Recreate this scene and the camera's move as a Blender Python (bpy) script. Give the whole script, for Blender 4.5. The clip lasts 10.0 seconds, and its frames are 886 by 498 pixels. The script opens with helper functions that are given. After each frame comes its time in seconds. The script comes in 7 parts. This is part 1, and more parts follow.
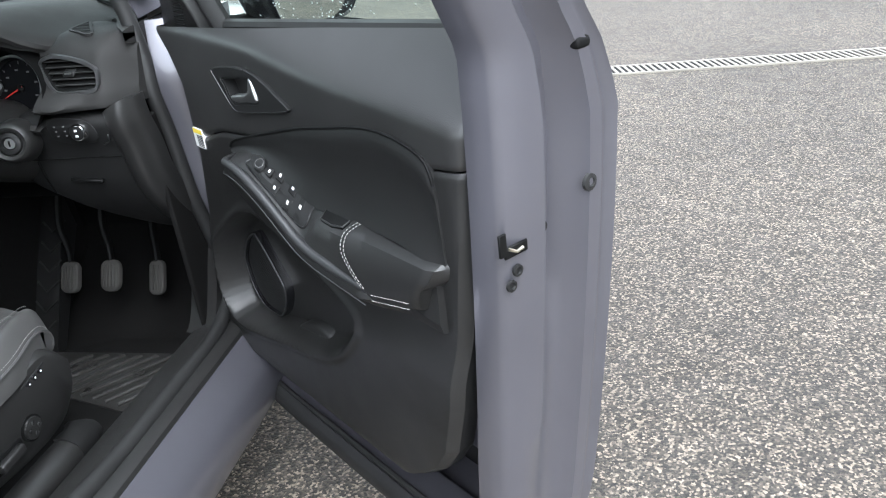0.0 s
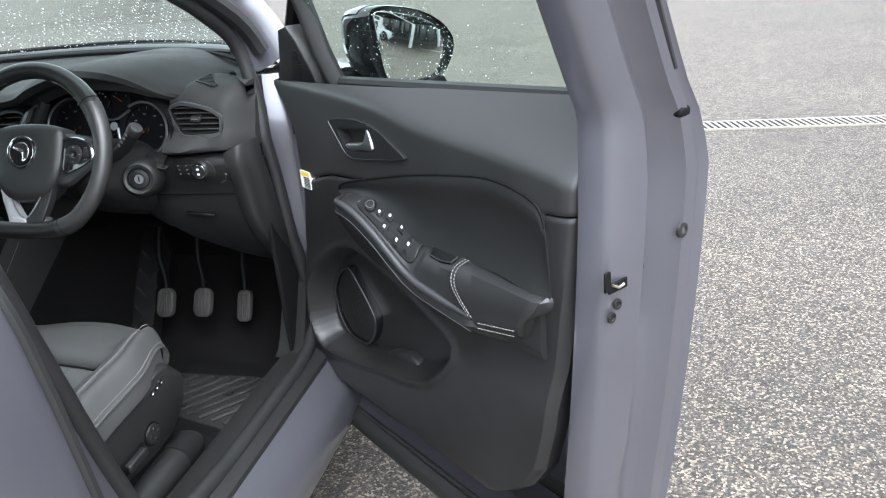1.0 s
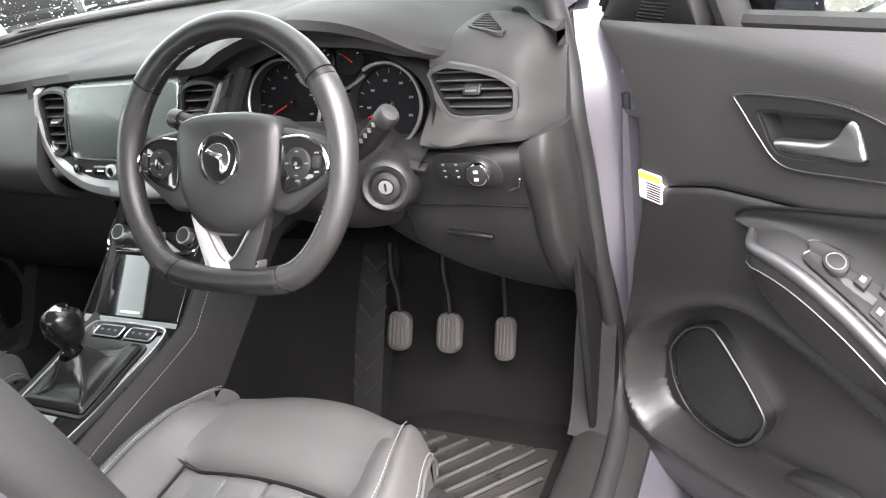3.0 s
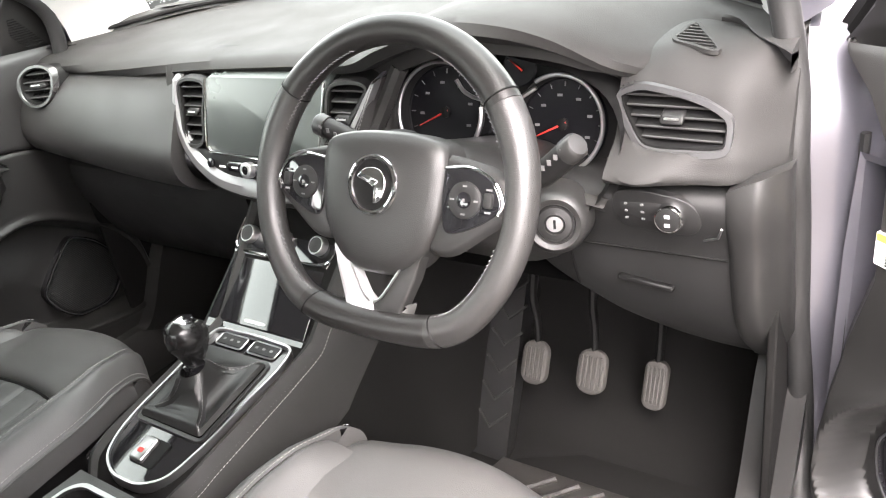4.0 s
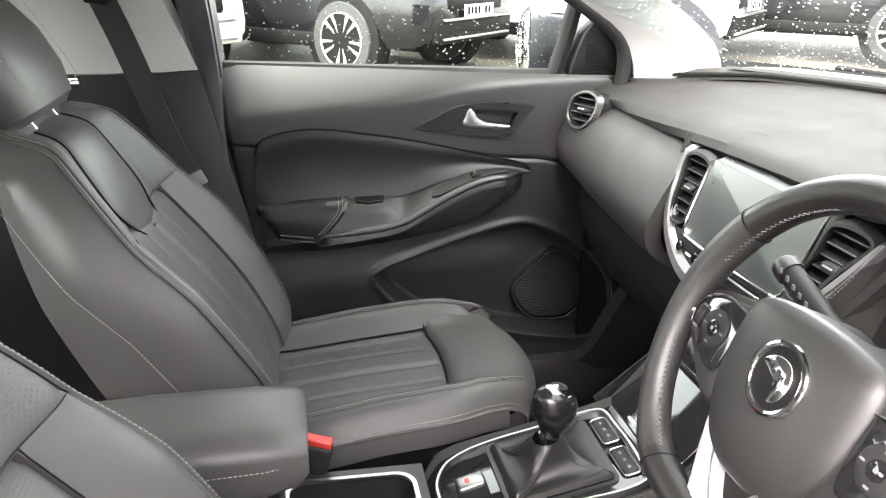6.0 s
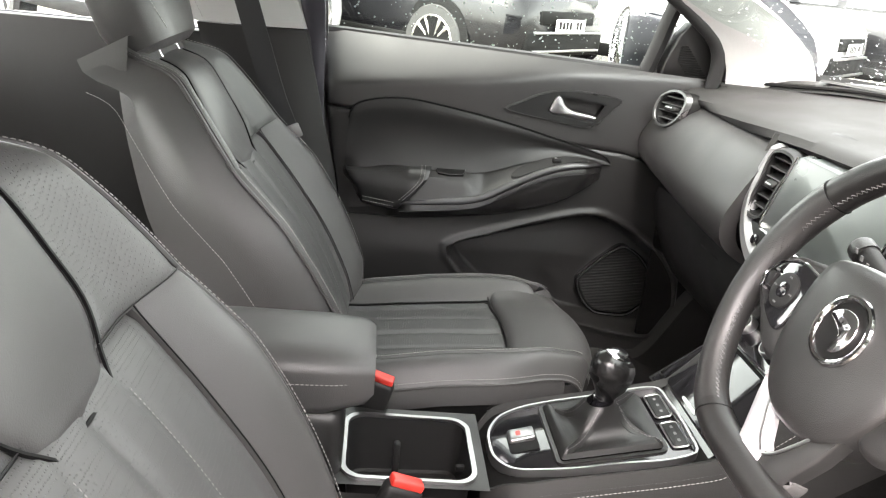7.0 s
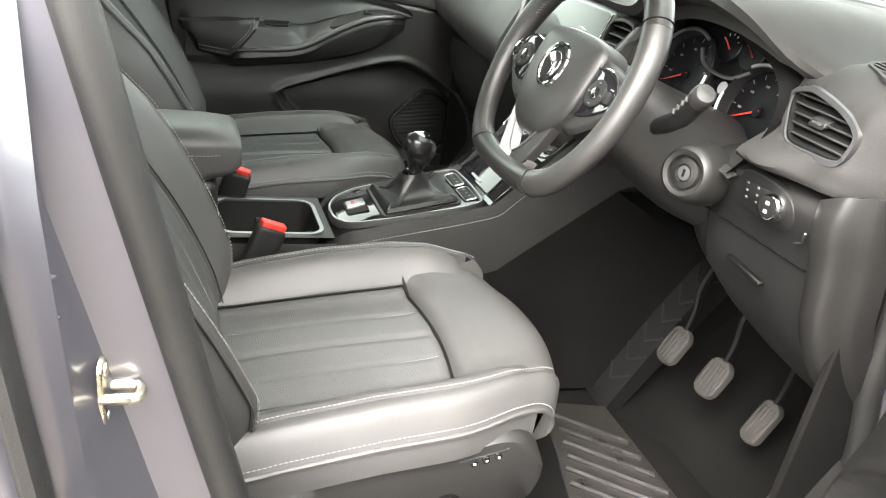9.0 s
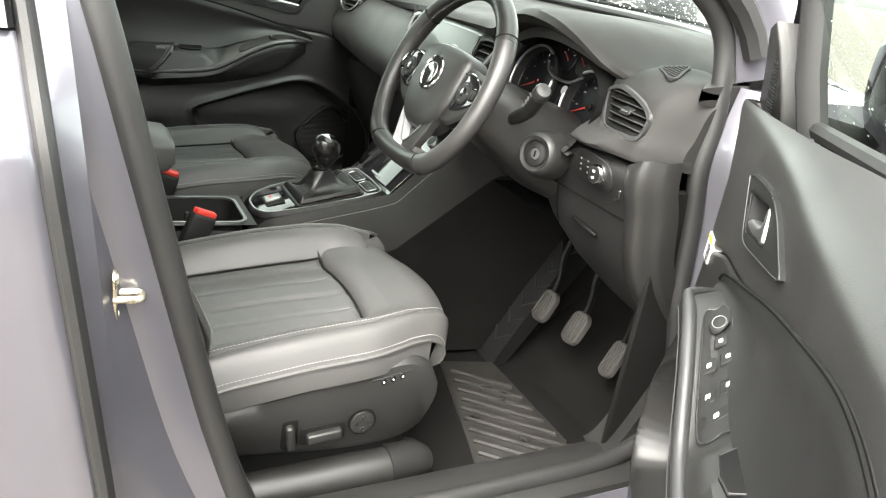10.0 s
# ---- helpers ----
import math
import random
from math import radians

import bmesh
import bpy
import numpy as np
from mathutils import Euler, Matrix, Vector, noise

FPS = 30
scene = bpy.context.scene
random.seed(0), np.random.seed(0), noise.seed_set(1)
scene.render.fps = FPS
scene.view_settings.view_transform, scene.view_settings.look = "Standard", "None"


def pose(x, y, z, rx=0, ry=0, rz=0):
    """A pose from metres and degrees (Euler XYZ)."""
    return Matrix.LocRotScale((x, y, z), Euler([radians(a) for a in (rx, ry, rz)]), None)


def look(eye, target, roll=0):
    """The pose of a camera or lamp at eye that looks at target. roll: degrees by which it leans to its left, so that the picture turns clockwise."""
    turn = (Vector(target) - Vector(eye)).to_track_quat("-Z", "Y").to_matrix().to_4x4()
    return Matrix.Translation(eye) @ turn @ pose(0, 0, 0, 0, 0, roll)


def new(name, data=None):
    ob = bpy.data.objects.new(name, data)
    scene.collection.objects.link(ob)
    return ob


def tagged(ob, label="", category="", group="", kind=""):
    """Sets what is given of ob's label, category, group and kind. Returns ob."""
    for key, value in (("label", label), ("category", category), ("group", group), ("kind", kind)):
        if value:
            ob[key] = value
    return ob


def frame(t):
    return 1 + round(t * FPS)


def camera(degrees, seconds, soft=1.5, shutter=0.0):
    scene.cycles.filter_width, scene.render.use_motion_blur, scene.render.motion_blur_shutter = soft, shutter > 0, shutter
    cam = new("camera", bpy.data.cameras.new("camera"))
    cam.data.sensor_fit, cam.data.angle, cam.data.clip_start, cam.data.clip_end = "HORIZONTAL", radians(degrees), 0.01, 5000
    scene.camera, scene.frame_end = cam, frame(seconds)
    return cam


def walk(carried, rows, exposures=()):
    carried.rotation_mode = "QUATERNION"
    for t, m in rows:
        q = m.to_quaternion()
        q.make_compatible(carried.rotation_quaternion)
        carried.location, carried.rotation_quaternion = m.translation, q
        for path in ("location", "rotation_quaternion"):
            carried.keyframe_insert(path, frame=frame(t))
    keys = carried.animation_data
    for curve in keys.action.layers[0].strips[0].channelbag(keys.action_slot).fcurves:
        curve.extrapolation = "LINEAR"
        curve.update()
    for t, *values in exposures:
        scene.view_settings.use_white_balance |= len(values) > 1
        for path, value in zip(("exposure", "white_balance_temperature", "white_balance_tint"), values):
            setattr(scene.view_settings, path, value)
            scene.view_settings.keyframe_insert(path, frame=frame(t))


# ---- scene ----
cam = camera(60.67, 10.0, soft=1.15)
PATH = [
    (0, (1.653, -1.091, 1.266), (1.236, 0.665, 0.404), -6.9),
    (0.5, (1.628, -1.232, 1.337), (1.214, 0.572, 0.579), -5.4),
    (1, (1.563, -1.255, 1.322), (1.087, 0.540, 0.580), -5.3),
    (1.5, (1.400, -1.164, 1.312), (0.904, 0.608, 0.528), -7.1),
    (2, (1.290, -1.000, 1.298), (0.684, 0.729, 0.497), -8.4),
    (2.5, (1.198, -0.816, 1.297), (0.447, 0.839, 0.462), -9.5),
    (3, (1.052, -0.700, 1.283), (0.191, 0.877, 0.406), -10.5),
    (3.2, (0.993, -0.671, 1.287), (0.087, 0.875, 0.399), -10.7),
    (4.3, (0.892, -0.562, 1.309), (-0.314, 0.775, 0.438), -8.4),
    (4.5, (0.883, -0.547, 1.309), (-0.428, 0.703, 0.462), -7.4),
    (5, (0.872, -0.452, 1.315), (-0.703, 0.484, 0.513), -4.9),
    (5.5, (0.864, -0.398, 1.325), (-0.875, 0.229, 0.560), -2.2),
    (6, (0.867, -0.385, 1.339), (-0.963, -0.028, 0.616), 0.3),
    (6.2, (0.870, -0.391, 1.340), (-0.979, -0.110, 0.633), 1.1),
    (7.3, (0.987, -0.428, 1.233), (-0.870, -0.209, 0.523), 6.9),
    (7.5, (1.020, -0.434, 1.209), (-0.819, -0.177, 0.466), 7.0),
    (8, (1.113, -0.453, 1.182), (-0.674, -0.066, 0.371), 7.4),
    (8.5, (1.211, -0.476, 1.185), (-0.519, 0.084, 0.353), 8.6),
    (9, (1.335, -0.515, 1.208), (-0.344, 0.163, 0.359), 8.5),
    (9.5, (1.484, -0.577, 1.219), (-0.163, 0.231, 0.422), 8.9),
    (10, (1.609, -0.625, 1.230), (-0.004, 0.292, 0.483), 9.0),
]
walk(cam, [(t, look(eye, target, roll)) for t, eye, target, roll in PATH], exposures=[(0.0, 2.48, 5900, 8), (1.0, 2.62, 5900, 8), (1.5, 2.9, 6000, 10), (2.0, 3.35, 6400, 16), (2.5, 3.65, 6450, 20), (3.0, 4.07, 6600, 18), (4.5, 4.57, 6900, 18), (6.0, 4.58, 6900, 19), (7.5, 4.49, 7000, 18), (9.0, 4.31, 6900, 11), (10.0, 3.94, 6900, 8)])
SKY, SUN, DOOR_OPEN, DOOR_RISE = 0.15, 0.55, 50.5, 0.0

# ---- world and sun: a bright overcast day ----
world = bpy.data.worlds.new("overcast_sky")
scene.world = world
world.use_nodes = True
wn, wl = world.node_tree.nodes, world.node_tree.links
sky = wn.new("ShaderNodeTexSky")
sky.sky_type, sky.sun_disc = "NISHITA", False
sky.sun_elevation, sky.sun_rotation = radians(57), radians(140)
sky.air_density, sky.dust_density = 1.0, 3.0
grey_sky = wn.new("ShaderNodeHueSaturation")
grey_sky.inputs["Saturation"].default_value = 0.12
wl.new(sky.outputs["Color"], grey_sky.inputs["Color"])
wl.new(grey_sky.outputs["Color"], wn["Background"].inputs["Color"])
wn["Background"].inputs["Strength"].default_value = SKY
sun = new("sun", bpy.data.lights.new("sun", "SUN"))
sun.data.energy, sun.data.angle, sun.data.color = SUN, radians(75), (1.0, 0.97, 0.93)
sun.matrix_world = look((2.2, -2.6, 5.2), (0, 0, 0))

# ---- materials ----


def mat(name, base, rough, metal=0.0, bump=0.0, grain=800.0, kind="noise", var=0.12, patch=9.0, coat=0.0, wear=0.08, spec=0.62, sheen=0.0):
    """A surface with colour that varies at two scales, uneven gloss and fine relief. grain, patch: per metre."""
    m = bpy.data.materials.new(name)
    m.use_nodes = True
    n, l = m.node_tree.nodes, m.node_tree.links
    b = n["Principled BSDF"]
    b.inputs["Metallic"].default_value = metal
    b.inputs["Coat Weight"].default_value = coat
    b.inputs["Coat Roughness"].default_value = 0.06
    b.inputs["Specular IOR Level"].default_value = spec
    b.inputs["Sheen Weight"].default_value = sheen
    co = n.new("ShaderNodeTexCoord")
    big = n.new("ShaderNodeTexNoise")
    big.inputs["Scale"].default_value, big.inputs["Detail"].default_value = patch, 5
    l.new(co.outputs["Object"], big.inputs["Vector"])
    if kind == "noise":
        fine = n.new("ShaderNodeTexNoise")
        fine.inputs["Detail"].default_value = 3
        fo = fine.outputs["Fac"]
    else:
        fine = n.new("ShaderNodeTexVoronoi")
        fine.feature = "F1" if kind == "dots" else "SMOOTH_F1"
        fo = fine.outputs["Distance"]
        if kind == "dots":                                    # small round holes in nearly even rows
            fine.inputs["Randomness"].default_value = 0.25
            hole = n.new("ShaderNodeMapRange")
            hole.interpolation_type = "SMOOTHSTEP"
            hole.inputs["From Min"].default_value, hole.inputs["From Max"].default_value = 0.14, 0.30
            l.new(fo, hole.inputs["Value"])
            fo = hole.outputs[0]
    fine.inputs["Scale"].default_value = grain
    l.new(co.outputs["Object"], fine.inputs["Vector"])
    add = n.new("ShaderNodeMath")
    add.operation = "MULTIPLY_ADD"
    l.new(fo, add.inputs[0])
    add.inputs[1].default_value = 0.5
    l.new(big.outputs["Fac"], add.inputs[2])
    ramp = n.new("ShaderNodeMapRange")
    ramp.inputs["From Min"].default_value, ramp.inputs["From Max"].default_value = 0.35, 1.15
    ramp.inputs["To Min"].default_value, ramp.inputs["To Max"].default_value = 1 - var, 1 + var
    l.new(add.outputs[0], ramp.inputs["Value"])
    mul = n.new("ShaderNodeVectorMath")
    mul.operation = "SCALE"
    mul.inputs[0].default_value = base
    l.new(ramp.outputs[0], mul.inputs["Scale"])
    l.new(mul.outputs[0], b.inputs["Base Color"])
    rr = n.new("ShaderNodeMapRange")
    rr.inputs["From Min"].default_value, rr.inputs["From Max"].default_value = 0.3, 0.7
    rr.inputs["To Min"].default_value, rr.inputs["To Max"].default_value = max(0.02, rough - wear), min(1, rough + wear)
    l.new(big.outputs["Fac"], rr.inputs["Value"])
    l.new(rr.outputs[0], b.inputs["Roughness"])
    if bump:
        bp = n.new("ShaderNodeBump")
        bp.inputs["Strength"].default_value, bp.inputs["Distance"].default_value = bump, 0.6 / grain
        l.new(fo, bp.inputs["Height"])
        l.new(bp.outputs[0], b.inputs["Normal"])
    return m


def glass(name, tint=(0.9, 0.95, 0.93), drops=False):
    """Thin window glass; drops: beads of rain on it."""
    m = bpy.data.materials.new(name)
    m.use_nodes = True
    n, l = m.node_tree.nodes, m.node_tree.links
    n.remove(n["Principled BSDF"])
    tr, gl, mix, lw, pw, fr = (n.new("ShaderNode" + k) for k in ("BsdfTransparent", "BsdfGlossy", "MixShader", "LayerWeight", "Math", "Math"))
    tr.inputs["Color"].default_value = (*tint, 1)
    gl.inputs["Roughness"].default_value = 0.02
    lw.inputs["Blend"].default_value = 0.5
    pw.operation, fr.operation = "POWER", "MULTIPLY_ADD"
    pw.inputs[1].default_value, fr.inputs[1].default_value, fr.inputs[2].default_value = 5.0, 0.85, 0.06
    l.new(lw.outputs["Facing"], pw.inputs[0])
    l.new(pw.outputs[0], fr.inputs[0])
    l.new(fr.outputs[0], mix.inputs[0])
    l.new(tr.outputs[0], mix.inputs[1])
    l.new(gl.outputs[0], mix.inputs[2])
    l.new(mix.outputs[0], n["Material Output"].inputs["Surface"])
    return m


LEATHER = mat("black_leather", (0.055, 0.054, 0.053), 0.45, bump=0.30, grain=900, kind="cells", var=0.10, wear=0.06, spec=0.46)
DOORHIDE = mat("black_door_leather", (0.012, 0.012, 0.0118), 0.42, bump=0.2, grain=900, kind="cells", var=0.10, wear=0.05, spec=0.5)
DOORTOP = mat("soft_door_top_skin", (0.020, 0.0196, 0.0192), 0.40, bump=0.2, grain=900, kind="cells", var=0.08, wear=0.05, spec=0.75)
PERF = mat("perforated_leather", (0.056, 0.056, 0.055), 0.48, bump=0.5, grain=300, kind="dots", var=0.16, wear=0.05, spec=0.48)
PLASTIC = mat("grained_black_plastic", (0.014, 0.0138, 0.0134), 0.42, bump=0.30, grain=1100, kind="cells", var=0.10, spec=0.55)
SOFT = mat("soft_touch_dash_skin", (0.019, 0.0185, 0.018), 0.68, bump=0.28, grain=900, kind="cells", var=0.08, spec=0.26)
FASCIA = mat("dark_fascia_skin", (0.022, 0.0215, 0.021), 0.46, bump=0.28, grain=900, kind="cells", var=0.08, spec=0.55)
HARD = mat("hard_dark_plastic", (0.009, 0.009, 0.009), 0.55, bump=0.25, grain=1300, kind="cells", var=0.1, spec=0.35)
MATT = mat("matt_black_plastic", (0.004, 0.004, 0.004), 0.6, var=0.1, spec=0.15)
GLOSS = mat("piano_black", (0.008, 0.008, 0.009), 0.07, coat=0.6, wear=0.03, var=0.05)
KNOB = mat("satin_black_knob", (0.008, 0.008, 0.008), 0.24, var=0.05, spec=0.5)
RUBBER = mat("black_rubber_seal", (0.017, 0.017, 0.017), 0.5, bump=0.2, grain=500, var=0.15, spec=0.4)
CARPET = mat("black_carpet", (0.006, 0.0058, 0.0056), 0.95, bump=1.0, grain=900, var=0.45, sheen=0.0, spec=0.1)
MATR = mat("ribbed_rubber_mat", (0.020, 0.019, 0.018), 0.36, bump=0.4, grain=600, var=0.35, patch=14, wear=0.14, spec=0.4)
CHROME = mat("chrome", (0.80, 0.80, 0.80), 0.09, metal=1.0, wear=0.04, var=0.03)
SATIN = mat("satin_silver_trim", (0.42, 0.42, 0.42), 0.38, metal=1.0, wear=0.06, var=0.05)
SILVERP = mat("silver_paint", (0.20, 0.20, 0.203), 0.40, metal=0.6, wear=0.05, var=0.05)
PULL = mat("dull_silver_pull_trim", (0.085, 0.085, 0.087), 0.42, metal=0.75, wear=0.06, var=0.06)
SPOKE = mat("bright_satin_spoke_trim", (0.42, 0.42, 0.43), 0.36, metal=0.35, wear=0.05, var=0.05)
DIM = mat("dim_grey_print", (0.11, 0.11, 0.11), 0.6, var=0.05)
DARKRIM = mat("dark_silver_rim", (0.07, 0.07, 0.07), 0.30, metal=0.8, wear=0.05, var=0.05)
RIMLEATHER = mat("wheel_rim_leather", (0.011, 0.0106, 0.0102), 0.36, bump=0.3, grain=900, kind="cells", var=0.12, spec=0.5)
GRIP = mat("perforated_grip_leather", (0.017, 0.0165, 0.016), 0.43, bump=0.35, grain=420, kind="dots", var=0.15)
STEEL = mat("zinc_plated_steel", (0.62, 0.58, 0.47), 0.30, metal=1.0, var=0.18, patch=60, wear=0.12)
PAINT = mat("grey_violet_metallic_paint", (0.125, 0.123, 0.142), 0.32, metal=0.55, coat=1.0, grain=2500, var=0.06, wear=0.04)
THREAD = mat("pale_thread", (0.24, 0.235, 0.225), 0.75, var=0.15)
LINER = mat("pale_grey_headliner_cloth", (0.44, 0.44, 0.43), 0.85, bump=0.3, grain=900, var=0.06)
WHITEP = mat("white_print", (0.75, 0.75, 0.74), 0.6, var=0.05)
RED = mat("red_plastic", (0.55, 0.035, 0.025), 0.40, var=0.08)
YELLOW = mat("yellow_print", (0.80, 0.62, 0.06), 0.55, var=0.05)
WEB = mat("woven_seat_belt", (0.020, 0.020, 0.021), 0.7, bump=0.6, grain=700, var=0.2)
SCREEN = mat("display_glass", (0.050, 0.058, 0.055), 0.30, var=0.04, wear=0.03, coat=0.12, spec=0.4)
DIAL = mat("dial_face", (0.004, 0.004, 0.005), 0.4, var=0.1, spec=0.15)
DIRTY = mat("worn_pedal_rubber", (0.030, 0.028, 0.025), 0.75, bump=0.5, grain=300, var=0.4, patch=40)
SPEAKER = mat("speaker_mesh", (0.010, 0.010, 0.010), 0.5, bump=0.4, grain=420, kind="dots", var=0.3, spec=0.2)
MIRROR = mat("mirror_glass", (0.85, 0.87, 0.88), 0.02, metal=1.0, wear=0.01, var=0.01)
TYRE = mat("tyre_rubber", (0.02, 0.02, 0.02), 0.75, bump=0.4, grain=200, var=0.2)
ALLOY = mat("alloy_wheel", (0.62, 0.60, 0.56), 0.32, metal=0.9, var=0.1)
BLACKCAR = mat("black_car_paint", (0.006, 0.006, 0.007), 0.15, coat=0.3, var=0.1, spec=0.3)
WHITECAR = mat("white_car_paint", (0.62, 0.62, 0.62), 0.2, coat=1.0, var=0.04)
LAMP = mat("headlamp_lens", (0.35, 0.37, 0.40), 0.08, coat=1.0, var=0.2, patch=30)
GRATE = mat("galvanised_drain_grate", (0.25, 0.235, 0.20), 0.55, metal=0.2, bump=0.2, grain=200, var=0.2)
DROP = mat("rain_drop", (0.75, 0.77, 0.78), 0.05, var=0.02)
WINDOW = glass("window_glass", (0.80, 0.90, 0.85))
DOORGLASS = glass("green_door_glass", (0.66, 0.76, 0.70))
FARGLASS = mat("dark_car_window", (0.02, 0.022, 0.024), 0.06, coat=0.5, var=0.1)


def asphalt():
    """Exposed-aggregate tarmac: pale and dark chips of 4 to 10 mm, with worn and damp patches."""
    m = mat("exposed_aggregate_tarmac", (0.2, 0.2, 0.2), 0.72, var=0.1)
    n, l = m.node_tree.nodes, m.node_tree.links
    b = n["Principled BSDF"]
    co = n.new("ShaderNodeTexCoord")
    chips = n.new("ShaderNodeTexVoronoi")
    chips.inputs["Scale"].default_value = 165
    l.new(co.outputs["Object"], chips.inputs["Vector"])
    tone = n.new("ShaderNodeSeparateColor")
    l.new(chips.outputs["Color"], tone.inputs[0])
    ramp = n.new("ShaderNodeValToRGB")
    cr = ramp.color_ramp
    cr.elements[0].position, cr.elements[0].color = 0.0, (0.012, 0.0105, 0.009, 1)
    cr.elements[1].position, cr.elements[1].color = 1.0, (0.30, 0.252, 0.195, 1)
    e = cr.elements.new(0.35)
    e.color = (0.030, 0.0258, 0.0205, 1)
    e = cr.elements.new(0.7)
    e.color = (0.075, 0.063, 0.049, 1)
    l.new(tone.outputs[0], ramp.inputs[0])
    big = n.new("ShaderNodeTexNoise")
    big.inputs["Scale"].default_value, big.inputs["Detail"].default_value = 0.9, 6
    l.new(co.outputs["Object"], big.inputs["Vector"])
    mr = n.new("ShaderNodeMapRange")
    mr.inputs["From Min"].default_value, mr.inputs["From Max"].default_value = 0.3, 0.7
    mr.inputs["To Min"].default_value, mr.inputs["To Max"].default_value = 0.82, 1.14
    l.new(big.outputs["Fac"], mr.inputs["Value"])
    sc = n.new("ShaderNodeVectorMath")
    sc.operation = "SCALE"
    l.new(ramp.outputs[0], sc.inputs[0])
    l.new(mr.outputs[0], sc.inputs["Scale"])
    l.new(sc.outputs[0], b.inputs["Base Color"])
    bp = n.new("ShaderNodeBump")
    bp.inputs["Strength"].default_value, bp.inputs["Distance"].default_value = 0.9, 0.004
    bp.invert = True
    l.new(chips.outputs["Distance"], bp.inputs["Height"])
    l.new(bp.outputs[0], b.inputs["Normal"])
    return m


TARMAC = asphalt()

# ---- mesh helpers: a mesh is a pair (vertices, faces) ----


def spline(pts, n, closed=False):
    """A smooth curve through the points, at n even steps."""
    p = np.array(pts, float)
    if closed:
        p = np.vstack([p, p[:1]])
    d = np.r_[0, np.cumsum(np.maximum(1e-9, np.linalg.norm(np.diff(p, axis=0), axis=1)))]
    k = len(p)
    m = np.zeros_like(p)
    for i in range(k):
        a, c = i - 1, i + 1
        if closed:
            pa, da = (p[a], d[a]) if a >= 0 else (p[-2], d[-2] - d[-1])
            pc, dc = (p[c], d[c]) if c < k else (p[1], d[-1] + d[1])
        else:
            a, c = max(a, 0), min(c, k - 1)
            pa, da, pc, dc = p[a], d[a], p[c], d[c]
        m[i] = (pc - pa) / (dc - da)
    t = np.linspace(0, d[-1], n, endpoint=not closed)
    i = np.clip(np.searchsorted(d, t, side="right") - 1, 0, k - 2)
    h = d[i + 1] - d[i]
    s = ((t - d[i]) / h)[:, None]
    h = h[:, None]
    return ((2 * s**3 - 3 * s**2 + 1) * p[i] + (s**3 - 2 * s**2 + s) * h * m[i]
            + (-2 * s**3 + 3 * s**2) * p[i + 1] + (s**3 - s**2) * h * m[i + 1])


def curve1(xs, ys):
    """A smooth function through the points (x, y)."""
    xs, ys = np.array(xs, float), np.array(ys, float)
    o = np.argsort(xs)
    xs, ys = xs[o], ys[o]
    m = np.gradient(ys, xs)

    def f(x):
        x = np.clip(x, xs[0], xs[-1])
        i = np.clip(np.searchsorted(xs, x, side="right") - 1, 0, len(xs) - 2)
        h = xs[i + 1] - xs[i]
        s = (x - xs[i]) / h
        return ((2 * s**3 - 3 * s**2 + 1) * ys[i] + (s**3 - 2 * s**2 + s) * h * m[i]
                + (-2 * s**3 + 3 * s**2) * ys[i + 1] + (s**3 - s**2) * h * m[i + 1])
    return f


def smooth01(x):
    x = np.clip(x, 0, 1)
    return x * x * (3 - 2 * x)


def grid(P, cu=False, cv=False, cap=False):
    """A sheet of points (nu, nv, 3); cu, cv: closed that way; cap: close both ends of a tube (closed in v)."""
    P = np.asarray(P, float)
    nu, nv = P.shape[:2]
    F = []
    for i in range(nu if cu else nu - 1):
        a, b = i * nv, ((i + 1) % nu) * nv
        for j in range(nv if cv else nv - 1):
            k = (j + 1) % nv
            F.append((a + j, a + k, b + k, b + j))
    if cap:
        F.append(tuple(range(nv))[::-1])
        F.append(tuple(range((nu - 1) * nv, nu * nv)))
    return [tuple(v) for v in P.reshape(-1, 3)], F


def padded(P, back):
    """A sheet with its rim turned back to the sheet "back" (same shape), as a part with thickness."""
    P, back = np.asarray(P, float), np.asarray(back, float)
    Q = np.zeros((P.shape[0] + 2, P.shape[1] + 2, 3))
    Q[1:-1, 1:-1] = P
    Q[0, 1:-1], Q[-1, 1:-1], Q[1:-1, 0], Q[1:-1, -1] = back[0], back[-1], back[:, 0], back[:, -1]
    Q[0, 0], Q[0, -1], Q[-1, 0], Q[-1, -1] = back[0, 0], back[0, -1], back[-1, 0], back[-1, -1]
    return grid(Q)


def merge(*meshes):
    V, F = [], []
    for v, f in meshes:
        o = len(V)
        V += list(v)
        F += [tuple(i + o for i in q) for q in f]
    return V, F


def moved(vf, m):
    return [tuple(m @ Vector(v)) for v in vf[0]], vf[1]


def box(sx, sy, sz, loc=(0, 0, 0), bevel=0.0, seg=2, m=None):
    bm = bmesh.new()
    bmesh.ops.create_cube(bm, size=1)
    bmesh.ops.scale(bm, vec=(sx, sy, sz), verts=bm.verts)
    if bevel:
        bmesh.ops.bevel(bm, geom=bm.edges[:], offset=min(bevel, 0.49 * min(sx, sy, sz)), segments=seg, profile=0.5, affect="EDGES")
    bm.verts.index_update()
    M = Matrix.Translation(loc) @ (m or Matrix())
    vf = [tuple(M @ v.co) for v in bm.verts], [tuple(v.index for v in f.verts) for f in bm.faces]
    bm.free()
    return vf


